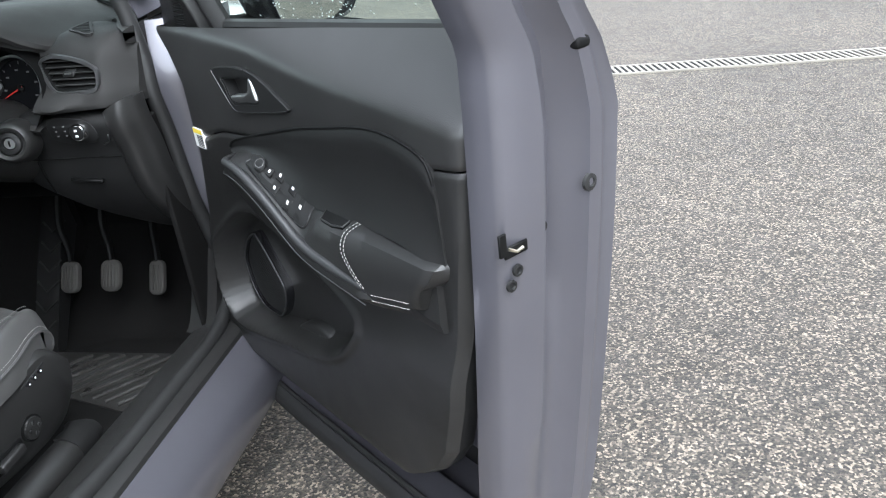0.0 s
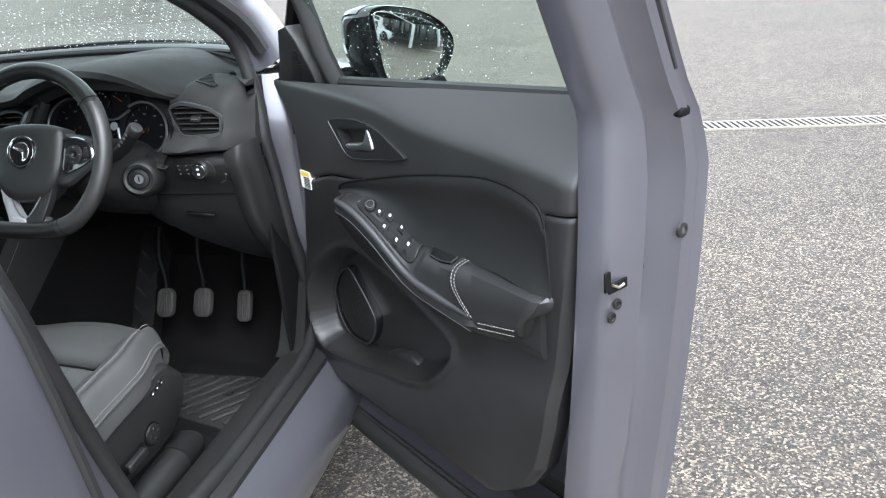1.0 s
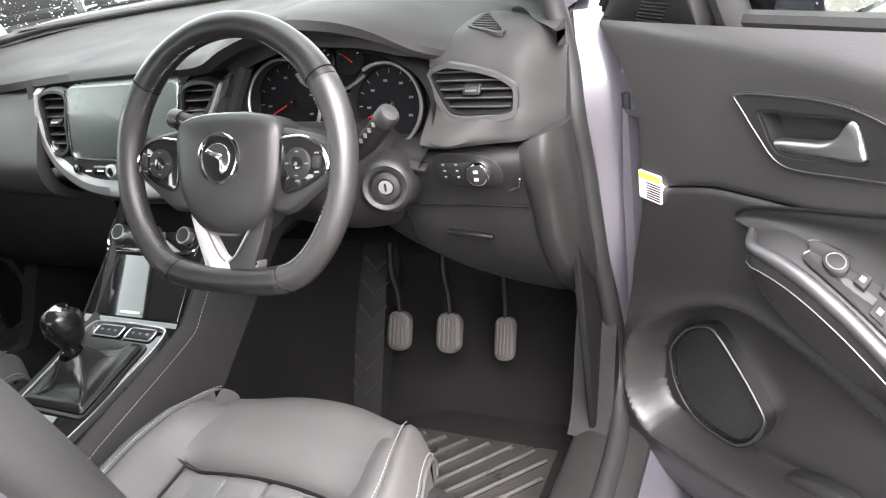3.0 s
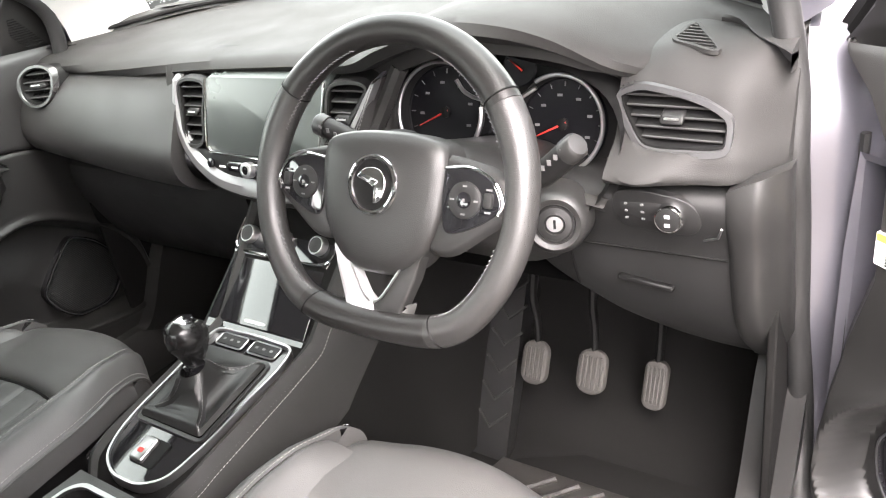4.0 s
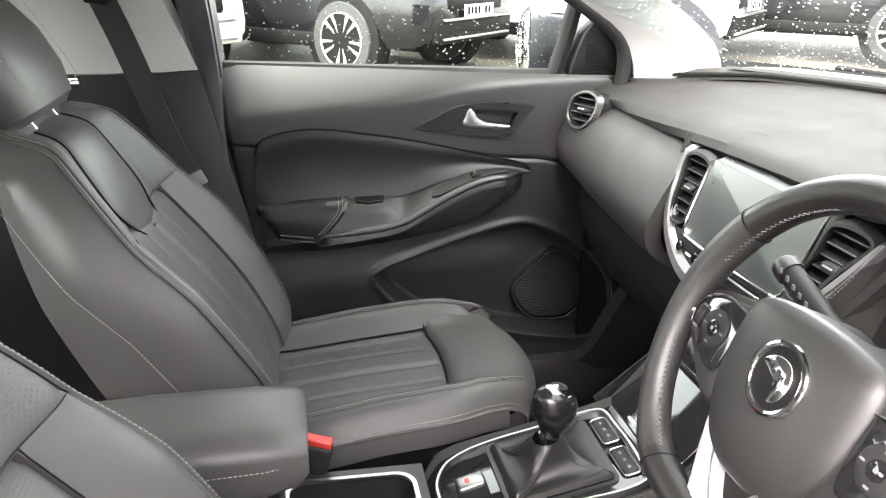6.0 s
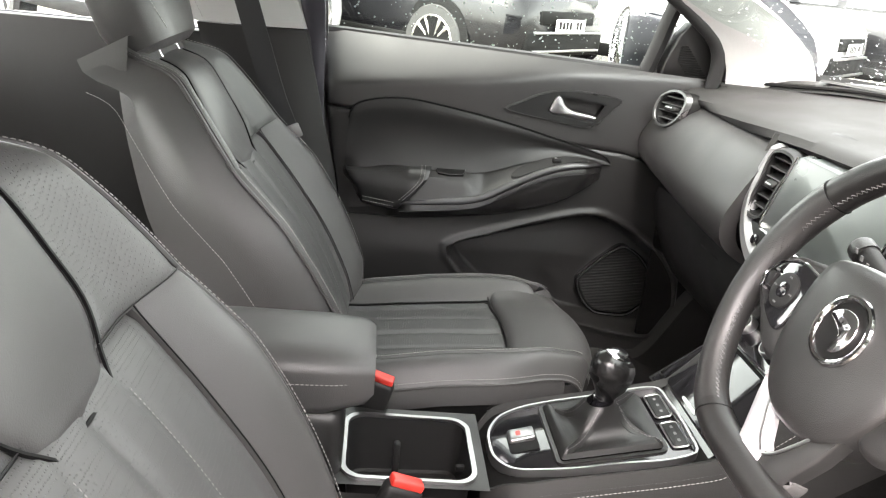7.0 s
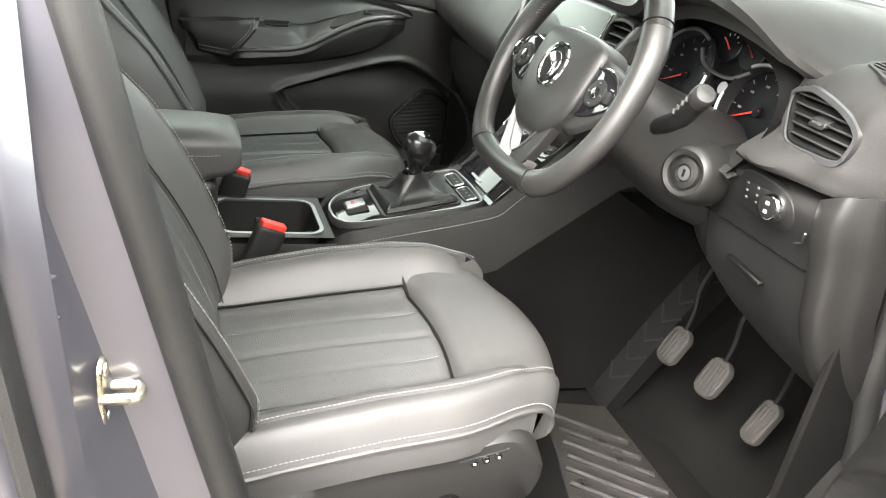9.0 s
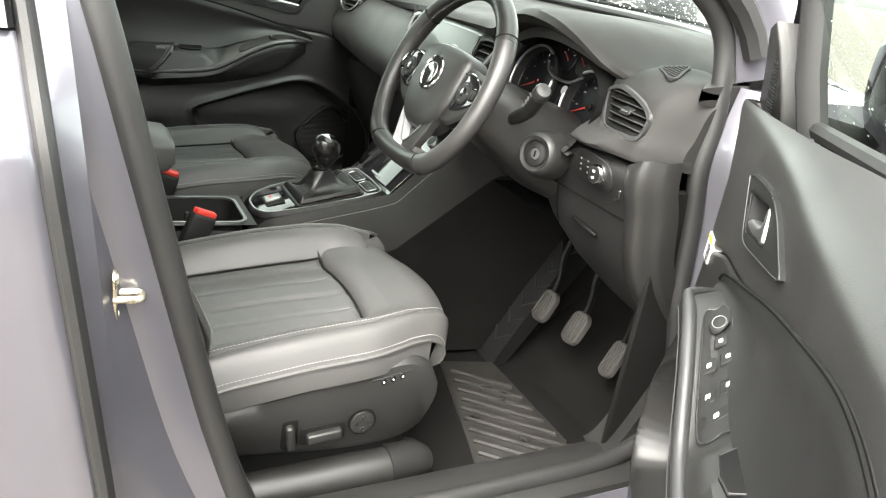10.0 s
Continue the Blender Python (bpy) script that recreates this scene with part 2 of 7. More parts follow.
def frames(path, closed=False, up=(0, 0, 1)):
    p = np.array(path, float)
    t = np.roll(p, -1, 0) - np.roll(p, 1, 0) if closed else np.gradient(p, axis=0)
    t /= np.maximum(1e-12, np.linalg.norm(t, axis=1))[:, None]
    n = np.array(up, float)
    out = []
    for k in t:
        n = n - k * (n @ k)
        if np.linalg.norm(n) < 1e-6:
            n = np.cross(k, (1, 0, 0.3))
        n /= np.linalg.norm(n)
        out.append((n.copy(), np.cross(k, n)))
    return out


def tube(path, r, sides=8, closed=False, flat=1.0, up=(0, 0, 1), cap=True):
    """A round bar along a path; r: one radius or one a point; flat: its width across to "up"."""
    p = np.array(path, float)
    r = np.ones(len(p)) * r
    a = np.linspace(0, 2 * np.pi, sides, endpoint=False)
    P = [[c + rr * (np.cos(q) * n + flat * np.sin(q) * b) for q in a] for c, rr, (n, b) in zip(p, r, frames(p, closed, up))]
    return grid(P, cu=closed, cv=True, cap=cap and not closed)


def lathe(profile, m, sides=24, cap=True):
    """A turned body: profile of (radius, height), its axis along z of the pose m."""
    a = np.linspace(0, 2 * np.pi, sides, endpoint=False)
    P = [[tuple(m @ Vector((r * math.cos(q), r * math.sin(q), h))) for q in a] for r, h in profile]
    return grid(P, cv=True, cap=cap)


def inset(p, d):
    """A closed flat outline drawn in by d."""
    p = np.array(p, float)
    a = sum(p[i][0] * p[(i + 1) % len(p)][1] - p[(i + 1) % len(p)][0] * p[i][1] for i in range(len(p)))
    t = np.roll(p, -1, 0) - np.roll(p, 1, 0)
    t /= np.maximum(1e-9, np.linalg.norm(t, axis=1))[:, None]
    n = np.stack([-t[:, 1], t[:, 0]], 1) * (1 if a > 0 else -1)
    return p + n * d


def slab(outline, put, c0, c1, bevel=0.0):
    """An outline (a, b) drawn out from depth c0 to c1, with a bevelled front edge; put(a, b, c) gives the place."""
    o = np.array(outline, float)
    rings = [(o, c0), (o, c1 - bevel * np.sign(c1 - c0))]
    if bevel:
        rings += [(inset(o, bevel * 0.35), c1 - bevel * 0.35 * np.sign(c1 - c0)), (inset(o, bevel), c1)]
    P = [[put(a, b, c) for a, b in q] for q, c in rings]
    return grid(P, cv=True, cap=True)


def ring_slab(outer, inner, put, c0, c1):
    """A frame between two outlines with the same number of points."""
    P = [[put(a, b, c) for a, b in q] for q, c in ((outer, c0), (outer, c1), (inner, c1), (inner, c0))]
    return grid(P, cu=True, cv=True)


def round_rect(w, h, r, n=5, cx=0.0, cy=0.0):
    out = []
    for sx, sy, a0 in ((1, 1, 0), (-1, 1, 90), (-1, -1, 180), (1, -1, 270)):
        for k in range(n):
            a = radians(a0 + 90 * k / (n - 1))
            out.append((cx + sx * (w / 2 - r) + r * math.cos(a), cy + sy * (h / 2 - r) + r * math.sin(a)))
    return out


def sdf(poly, x, y):
    """Distance to a polygon's outline, negative inside."""
    p = np.array(poly, float)
    d = np.full(np.shape(x), 1e9)
    inside = np.zeros(np.shape(x), bool)
    for (x0, y0), (x1, y1) in zip(p, np.roll(p, -1, 0)):
        ex, ey = x1 - x0, y1 - y0
        t = np.clip(((x - x0) * ex + (y - y0) * ey) / (ex * ex + ey * ey + 1e-12), 0, 1)
        d = np.minimum(d, np.hypot(x - x0 - t * ex, y - y0 - t * ey))
        if y0 != y1:
            inside ^= ((y0 > y) != (y1 > y)) & (x < ex * (y - y0) / (y1 - y0) + x0)
    return np.where(inside, -d, d)


def stitches(path, step=0.0062, length=0.0042, r=0.0008):
    """A row of thread stitches along a path."""
    p = np.array(path, float)
    d = np.r_[0, np.cumsum(np.linalg.norm(np.diff(p, axis=0), axis=1))]
    out = []
    for s in np.arange(step, d[-1] - step, step):
        a = np.array([np.interp(s, d, p[:, k]) for k in range(3)])
        b = np.array([np.interp(s + length, d, p[:, k]) for k in range(3)])
        out.append(tube([a, (a + b) / 2 , b], [r * 0.6, r, r * 0.6], sides=4))
    return merge(*out)


def thing(name, at, label, category, group="", kind=""):
    ob = new(name)
    ob.empty_display_size = 0.05
    ob.location = at
    return tagged(ob, label, category, group, kind)


def part(name, vf, material, parent=None, label="", sharp=38):
    """Links a mesh as one object under a thing or under a part; its coordinates are the car's."""
    me = bpy.data.meshes.new(name)
    me.from_pydata([tuple(map(float, v)) for v in vf[0]], [], vf[1])
    bm = bmesh.new()
    bm.from_mesh(me)
    bmesh.ops.recalc_face_normals(bm, faces=bm.faces)
    bm.to_mesh(me)
    bm.free()
    me.polygons.foreach_set("use_smooth", [True] * len(me.polygons))
    me.set_sharp_from_angle(angle=radians(sharp))
    me.materials.append(material)
    ob = new(name, me)
    if parent:
        ob.parent = parent
        if not parent.parent:
            ob.matrix_parent_inverse = Matrix.Translation(-parent.location)
    if label:
        tagged(ob, label)
    return ob


def place(name, vf, material, label, category, group="", kind="", sharp=38):
    """A thing of one mesh."""
    return tagged(part(name, vf, material, None, label, sharp), label, category, group, kind)

# ---- ground, drain ----


def ground_z(x, y):
    """The yard is level by the car and rises a little towards the parked cars."""
    return 0.045 * np.maximum(0, -x - 1.6) * np.minimum(1, (20 / (20 + np.abs(x))))


gx = np.r_[-400, -120, -50, np.arange(-24, 12.1, 1.5), 30, 80, 300]
gy = np.r_[-300, -100, -40, np.arange(-12, 24.1, 1.5), 60, 150, 500]
place("ground", grid([[(x, y, float(ground_z(x, y))) for y in gy] for x in gx]), TARMAC,
      "damp exposed-aggregate tarmac yard", "ground", kind="structure")


def drain_line(x):
    return 4.20 + 0.01 * (x - 2.6)


drain = thing("drain_channel", (2.6, drain_line(2.6), 0), "galvanised slotted drain channel set in the tarmac", "drain", kind="structure")
ang = math.atan(0.01)
DM = Matrix.Translation((2.6, drain_line(2.6), 0)) @ Matrix.Rotation(ang, 4, "Z")
part("channel", moved(box(9.8, 0.20, 0.004, (3.41, 0, 0.003)), DM), MATT, drain)
for dy in (-0.110, 0.110):
    part("edge_rail", moved(box(9.8, 0.022, 0.014, (3.41, dy, 0.004), 0.002, 1), DM), GRATE, drain)
bar = box(0.020, 0.205, 0.006, (0, 0, 0), 0.0015, 1)
bar_me = None
for k in range(230):
    m = DM @ Matrix.Translation((-0.9 + 0.042 * (k - 12), 0, 0.008)) @ Matrix.Rotation(radians(12), 4, "Z")
    if bar_me is None:
        ob = part("grate_bar", bar, GRATE, drain)
        bar_me = ob.data
        inv = ob.matrix_parent_inverse.copy()
    else:
        ob = new("grate_bar", bar_me)
        ob.parent = drain
        ob.matrix_parent_inverse = inv
    ob.matrix_basis = m

# ---- car body: floor, sills, pillars, roof, bonnet, windscreen ----
body = thing("car_body", (0, 0, 0.18), "grey-violet metallic family car body with its driver's door open", "car")


def prism(sections):
    """A bar lofted through closed sections of equal length."""
    return grid(sections, cv=True, cap=True)


# floor pan with a centre tunnel and a toe board, black carpet
fx = np.linspace(-0.74, 0.74, 40)
fy = np.r_[np.linspace(-1.7, 0.25, 22), np.linspace(0.32, 0.75, 12)]


def floor_z(x, y):
    tunnel = 0.13 * smooth01((0.17 - np.abs(x)) / 0.09)
    toe = 0.55 * np.maximum(0, y - 0.42) ** 1.15 * 1.6
    return 0.285 + tunnel + toe


part("carpet", grid([[(x, y, float(floor_z(x, y))) for y in fy] for x in fx]), CARPET, body, "black carpet over the floor pan")
part("underside", box(1.5, 3.4, 0.08, (0, -0.4, 0.22), 0.02), MATT, body)

SILL_Y = np.linspace(-1.7, 0.75, 40)
for s in (1, -1):
    prof = [(0.85, 0.17), (0.885, 0.22), (0.90, 0.27), (0.897, 0.315), (0.880, 0.352), (0.858, 0.378), (0.842, 0.394), (0.80, 0.395), (0.78, 0.385), (0.78, 0.18)]
    part("sill", grid([[(s * x, y, z) for x, z in prof] for y in SILL_Y], cv=True, cap=True), PAINT, body, "grey-violet painted sill")
    prof = [(0.842, 0.390), (0.838, 0.404), (0.825, 0.411), (0.74, 0.410), (0.715, 0.400), (0.70, 0.37), (0.69, 0.27), (0.72, 0.26), (0.80, 0.30)]
    part("scuff_plate", grid([[(s * x, y, z) for x, z in prof] for y in np.linspace(-0.62, 0.42, 24)], cv=True, cap=True), PLASTIC, body, "scuffed black plastic sill trim")

# ring of the driver's opening: seal from the pillar foot along the sill and up the middle pillar
APIL = spline([(0.735, 0.345, 1.085), (0.718, 0.325, 1.15), (0.708, 0.275, 1.205), (0.695, 0.195, 1.255), (0.668, 0.045, 1.335), (0.635, -0.165, 1.42), (0.60, -0.45, 1.475)], 24)
BPIL = spline([(0.62, -0.675, 1.46), (0.68, -0.648, 1.36), (0.735, -0.612, 1.25), (0.775, -0.576, 1.13), (0.785, -0.545, 1.0), (0.785, -0.497, 0.80), (0.785, -0.447, 0.60), (0.785, -0.395, 0.455)], 24)
HPIL = spline([(0.735, 0.345, 1.085), (0.745, 0.315, 0.98), (0.752, 0.33, 0.85), (0.757, 0.345, 0.70), (0.765, 0.375, 0.56), (0.775, 0.35, 0.455)], 24)
for s in (1, -1):
    flip = np.array([s, 1, 1])
    ringpath = spline([tuple(p) for p in np.vstack([APIL[::-3], HPIL[2::3], [(0.79, 0.25, 0.418), (0.795, 0.05, 0.414), (0.795, -0.2, 0.416), (0.79, -0.335, 0.428)], BPIL[::-3], [(0.60, -0.55, 1.485)]])], 150, closed=True)
    part("door_seal", tube(ringpath * flip, 0.0165, 12, closed=True), RUBBER, body, "black rubber door seal")
    # hinge pillar, painted, in front of the seal
    secs = []
    for p in HPIL:
        x, y, z = p
        secs.append([(s * (x + 0.012), y + 0.010, z), (s * (x + 0.038), y + 0.016, z), (s * (x + 0.075), y + 0.035, z), (s * (x + 0.10), y + 0.08, z), (s * (x + 0.10), y + 0.22, z), (s * (x - 0.03), y + 0.22, z)])
    part("hinge_pillar", prism(secs), PAINT, body, "grey-violet painted hinge pillar")
    # foot of the pillar swept into the sill
    secs = []
    for k, a in enumerate(np.linspace(0, 1, 14)):
        y = 0.40 - 0.16 * a
        z = 0.60 - 0.20 * smooth01(a)
        secs.append([(s * 0.70, y + 0.02, z), (s * 0.775, y, z + 0.004), (s * 0.775, y + 0.25, z - 0.12), (s * 0.70, y + 0.25, z - 0.12)])
    part("kick_trim", prism(secs), PLASTIC, body, "black plastic kick trim")
    # windscreen pillar: pale inner trim and painted outside
    secs = []
    for p in APIL:
        x, y, z = p
        wd = float(np.interp(z, (1.08, 1.15, 1.25, 1.47), (0.175, 0.165, 0.135, 0.10)))
        secs.append([(s * (x - 0.012), y + 0.010, z - 0.006), (s * (x - 0.045), y + 0.07, z + 0.002), (s * (x - 0.095 + 0.20 * max(0.0, z - 1.2)), y + wd, z + 0.010), (s * (x - 0.05), y + wd, z + 0.026), (s * (x - 0.004), y + 0.03, z + 0.012)])
    part("pillar_trim", prism(secs), LINER, body, "pale grey windscreen pillar trim")
    secs = []
    for p in APIL:
        x, y, z = p
        wd = float(np.interp(z, (1.08, 1.15, 1.25, 1.47), (0.175, 0.165, 0.135, 0.10)))
        secs.append([(s * (x + 0.006), y + 0.005, z + 0.006), (s * (x + 0.03), y + 0.04, z + 0.018), (s * (x + 0.042), y + 0.09, z + 0.030), (s * (x + 0.02), y + wd + 0.02, z + 0.045), (s * (x - 0.034), y + wd + 0.03, z + 0.043), (s * (x - 0.028), y + wd, z + 0.028)])
    part("windscreen_pillar", prism(secs), PAINT, body)
    part("outer_seal", tube([(s * (x + 0.026), y + 0.030, z + 0.012) for x, y, z in APIL[1:]], 0.021, 8), RUBBER, body, "black outer door seal")
    # middle pillar: painted shut face, black lower trim and pale upper trim inside
    secs = []
    for p in BPIL:
        x, y, z = p
        lean = (z - 0.45)
        xo = float(np.interp(z, (0.45, 0.9, 1.0, 1.1, 1.25, 1.46), (0.862, 0.862, 0.852, 0.806, 0.752, 0.648)))
        yo = -0.562 - 0.075 * lean
        secs.append([(s * (x + 0.005), y - 0.012, z), (s * (x + 0.009), y - 0.03, z), (s * (x + 0.012), y - 0.056, z), (s * (x + 0.020), y - 0.062, z), (s * (0.5 * (x + 0.02 + xo)), 0.5 * (y - 0.062 + yo), z), (s * (xo - 0.012), yo + 0.01, z), (s * xo, yo - 0.012, z), (s * (xo - 0.005), yo - 0.10, z), (s * (x - 0.02), yo - 0.10, z)])
    part("middle_pillar", prism(secs), PAINT, body, "grey-violet painted middle pillar")
    for name, ma, lo, hi, lab in (("pillar_lower_trim", PLASTIC, 0, 1.12, "black plastic lower pillar trim"), ("pillar_upper_trim", LINER, 1.1225, 9, "pale grey upper pillar trim")):
        secs = []
        zs = np.linspace(max(0.40, lo), min(1.50, hi), 18)
        for z in zs:
            x = np.interp(z, BPIL[::-1, 2], BPIL[::-1, 0])
            y = np.interp(z, BPIL[::-1, 2], BPIL[::-1, 1])
            wd = 0.225 + 0.10 * max(0, 0.8 - z) + 0.08 * (z > 1.12)
            secs.append([(s * (x - 0.002), y + 0.016, z), (s * (x - 0.035), y - 0.004, z), (s * (x - 0.055), y - 0.06, z), (s * (x - 0.055), y - wd, z), (s * (x - 0.012), y - wd, z), (s * (x - 0.008), y - 0.02, z)])
        part(name, prism(secs), ma, body, lab)
    # rear door beside the pillar: flat flank, a creased shoulder, and a facet leaning in to the window
    SKZ = (0.27, 0.36, 0.50, 0.68, 0.85, 0.95, 1.0, 1.012, 1.024, 1.05, 1.085, 1.10)
    SKX = (0.868, 0.888, 0.897, 0.900, 0.899, 0.895, 0.889, 0.884, 0.876, 0.857, 0.831, 0.820)
    secs = []
    for y in np.r_[-0.596, -0.599, -0.604, -0.612, -0.628, -0.678, np.linspace(-0.77, -1.77, 8)]:
        e = max(0.0, 1 - (-0.596 - y) / 0.016)
        row = []
        for z, x in zip(SKZ, SKX):
            yy = y + (0.025 - 0.105 * (z - 0.45)) * float(smooth01((y + 1.2) / 0.5))
            row.append((s * (x - 0.012 * e * e), yy, z))
        row += [(s * 0.79, row[-1][1], 1.102), (s * 0.79, row[-1][1], 0.95), (s * 0.82, row[0][1], 0.28)]
        secs.append(row)
    rear = thing("rear_door", (s * 0.88, -1.15, 0.27), "closed grey-violet metallic rear door with a black edge seal", "car door", group="rear doors")
    part("door_skin", prism(secs), PAINT, rear, sharp=24)
    part("inner_trim", box(0.03, 1.15, 0.80, (s * 0.775, -1.19, 0.70), 0.01, 2), PLASTIC, rear, "black plastic inner trim")
    epath = [(s * (float(np.interp(z, SKZ, SKX)) - 0.010 if z < 1.1 else 0.812 - 0.48 * (z - 1.10)), -0.567 - 0.105 * (z - 0.45), z) for z in np.linspace(0.30, 1.45, 40)]
    part("edge_seal", tube(epath, 0.0115, 8, flat=0.8), RUBBER, rear, "black rubber edge seal")
    wp = [[(s * (0.822 - 0.50 * (z - 1.10)), y - (0.10 * (z - 1.1) if y > -0.7 else 0), z) for z in np.linspace(1.095, 1.46, 6)] for y in np.linspace(-0.74, -1.74, 10)]
    part("pane", grid(wp), WINDOW, rear, "rain-flecked rear window").visible_shadow = False
    pf = [[(s * (0.824 - 0.50 * (z - 1.10) + a), -0.690 + c - 0.10 * (z - 1.1), z) for a, c in ((0.0, 0.045), (0.006, 0.040), (0.006, -0.05), (-0.02, -0.05), (-0.02, 0.045))] for z in np.linspace(1.104, 1.47, 12)]
    part("window_frame", grid(pf, cv=True, cap=True), GLOSS, rear, "gloss black window post cover")

for at, r in (((0.797, 0.372, 0.926), 0.013), ((0.803, 0.372, 0.795), 0.010)):
    part("pillar_plug", lathe([(r, -0.004), (r, 0.003), (r * 0.7, 0.006), (r * 0.2, 0.0055)], Matrix.Translation(at) @ Matrix.Rotation(radians(90), 4, "X") @ Matrix.Rotation(radians(25), 4, "Y"), 18), RUBBER, body, "black rubber plug in the pillar")
# roof, rear wall, windscreen, bonnet
ry, rx = np.linspace(-2.0, 0.02, 30), np.linspace(-0.62, 0.62, 32)
roof_in = [[(x, y, 1.50 - 0.10 * (x / 0.62) ** 2 * 0.6 - 0.06 * max(0, y + 0.3) ** 2 - 0.05 * max(0, -y - 1.2) ** 2) for y in ry] for x in rx]
roof_out = [[(x * 1.08, y, z + 0.06) for x, y, z in row] for row in roof_in]
part("headliner", grid(roof_in), LINER, body, "pale grey cloth headliner")
part("roof", grid(roof_out), PAINT, body)
for s in (1, -1):
    rail = [(s * 0.625, y, 1.488 - 0.10 * max(0, y + 0.3) ** 2 * 0.6) for y in np.linspace(-2.0, -0.2, 16)]
    part("roof_rail", tube(rail, 0.055, 10), PAINT, body)
part("rear_wall", box(1.5, 0.05, 0.83, (0, -1.98, 0.69), 0.01), PLASTIC, body, "dark trim closing the cabin")
part("rear_screen", grid([[(x, -2.0 + 0.10 * t, 1.10 + 0.36 * t) for t in np.linspace(0, 1, 4)] for x in np.linspace(-0.62, 0.62, 8)]), WINDOW, body, "rain-flecked rear window").visible_shadow = False
part("rear_bench", merge(box(1.35, 0.5, 0.16, (0, -1.35, 0.56), 0.06, 4), box(1.35, 0.16, 0.6, (0, -1.68, 0.88), 0.06, 4, Matrix.Rotation(radians(15), 4, "X"))), LEATHER, body, "black rear bench")


def screen_y(x):
    return 0.800 - 0.62 * x * x


wx = np.linspace(-0.71, 0.71, 25)
ws = []
for x in wx:
    y0 = screen_y(x)
    ws.append([(x * (1 - 0.14 * t), (1 - t) * y0 + t * (-0.02 - 0.25 * x * x), 1.130 + (1.465 - 0.05 * x * x * 2 - 1.130) * t) for t in np.linspace(0, 1, 9)])
glass_ob = part("windscreen", grid(ws), WINDOW, body, "rain-beaded windscreen")
glass_ob.visible_shadow = False
part("cowl", grid([[(x, screen_y(x) + a, 1.121 + b) for a, b in ((-0.03, 0.0), (-0.005, 0.012), (0.02, 0.008), (0.05, -0.01), (0.14, -0.03), (0.20, -0.04))] for x in wx]), MATT, body, "black scuttle panel with wet beads")
part("bonnet", grid([[(x, 0.955 - 0.55 * x * x + t * 0.95, 1.075 - 0.03 * (x / 0.8) ** 2 - 0.05 * t - 0.13 * t * t) for t in np.linspace(0, 1, 10)] for x in np.linspace(-0.80, 0.80, 21)]), PAINT, body, "wet grey-violet bonnet")
for s in (1, -1):
    wing = [[(s * (0.80 + 0.10 * smooth01(a) + 0.01), 0.53 + t * 1.2, 0.965 - 0.06 * t - 0.10 * t * t - 0.60 * a) for a in np.linspace(0, 1, 8)] for t in np.linspace(0, 1, 10)]
    part("front_wing", grid(wing), PAINT, body)
# nose and road wheels, which close the car outside the view
nose = [[(x, 1.90 - 0.55 * x * x * 0.6 + dy, z) for dy, z in ((0.0, 0.885 - 0.03 * (x / 0.8) ** 2), (0.05, 0.82), (0.075, 0.70), (0.07, 0.50), (0.04, 0.32), (-0.04, 0.24))] for x in np.linspace(-0.86, 0.86, 21)]
part("front_bumper", grid(nose), PAINT, body, "grey-violet front bumper")
for s in (1, -1):
    for y in (1.18, -1.46):
        WM = Matrix.Translation((s * 0.775, y, 0.335)) @ Matrix.Rotation(radians(90 * s), 4, "Y")
        road = part("wheel", lathe([(0.22, -0.10), (0.32, -0.105), (0.335, -0.07), (0.335, 0.07), (0.32, 0.10), (0.235, 0.105), (0.225, 0.08)], WM, 36), TYRE, body, "road wheel with a black tyre")
        part("rim", lathe([(0.232, 0.10), (0.215, 0.085), (0.20, 0.05), (0.07, 0.075), (0.04, 0.085)], WM, 36), ALLOY, road)
wip = spline([(0.55, 0.665, 1.115), (0.1, 0.81, 1.132), (-0.5, 0.685, 1.13)], 20)
part("wiper", tube(wip, 0.008, 6), MATT, body)

# rain on the glass
rng = random.Random(7)


def beads(points, size, name, parent, label):
    out = []
    for p, n in points:
        r = size * rng.uniform(0.4, 1.25)
        n = Vector(n).normalized()
        q = n.to_track_quat("Z", "Y").to_matrix().to_4x4()
        out.append(lathe([(r, 0), (r * 0.8, r * 0.35), (r * 0.35, r * 0.55)], Matrix.Translation(p) @ q, sides=5))
    return tagged(part(name, merge(*out), DROP, parent, label), kind="stuff")


pts = []
for _ in range(1500):
    u, t = rng.random(), rng.random() ** 1.5
    x = -0.68 + 1.36 * u
    y0 = screen_y(x)
    pts.append(((x * (1 - 0.14 * t), (1 - t) * y0 + t * (-0.02 - 0.25 * x * x) + 0.004, 1.112 + (1.465 - 0.1 * x * x - 1.110) * t + 0.004), (0, 0.5, 1)))
beads(pts, 0.0020, "rain_beads", body, "beads of rain on the windscreen")
pts = []
for _ in range(900):
    x = rng.uniform(-0.7, 0.7)
    a = rng.uniform(0.02, 0.2)
    pts.append(((x, screen_y(x) + a, 1.123 + np.interp(a, (0.02, 0.05, 0.14, 0.2), (0.008, -0.01, -0.03, -0.04))), (0, 0.2, 1)))
beads(pts, 0.003, "cowl_beads", body, "beads of rain on the scuttle")

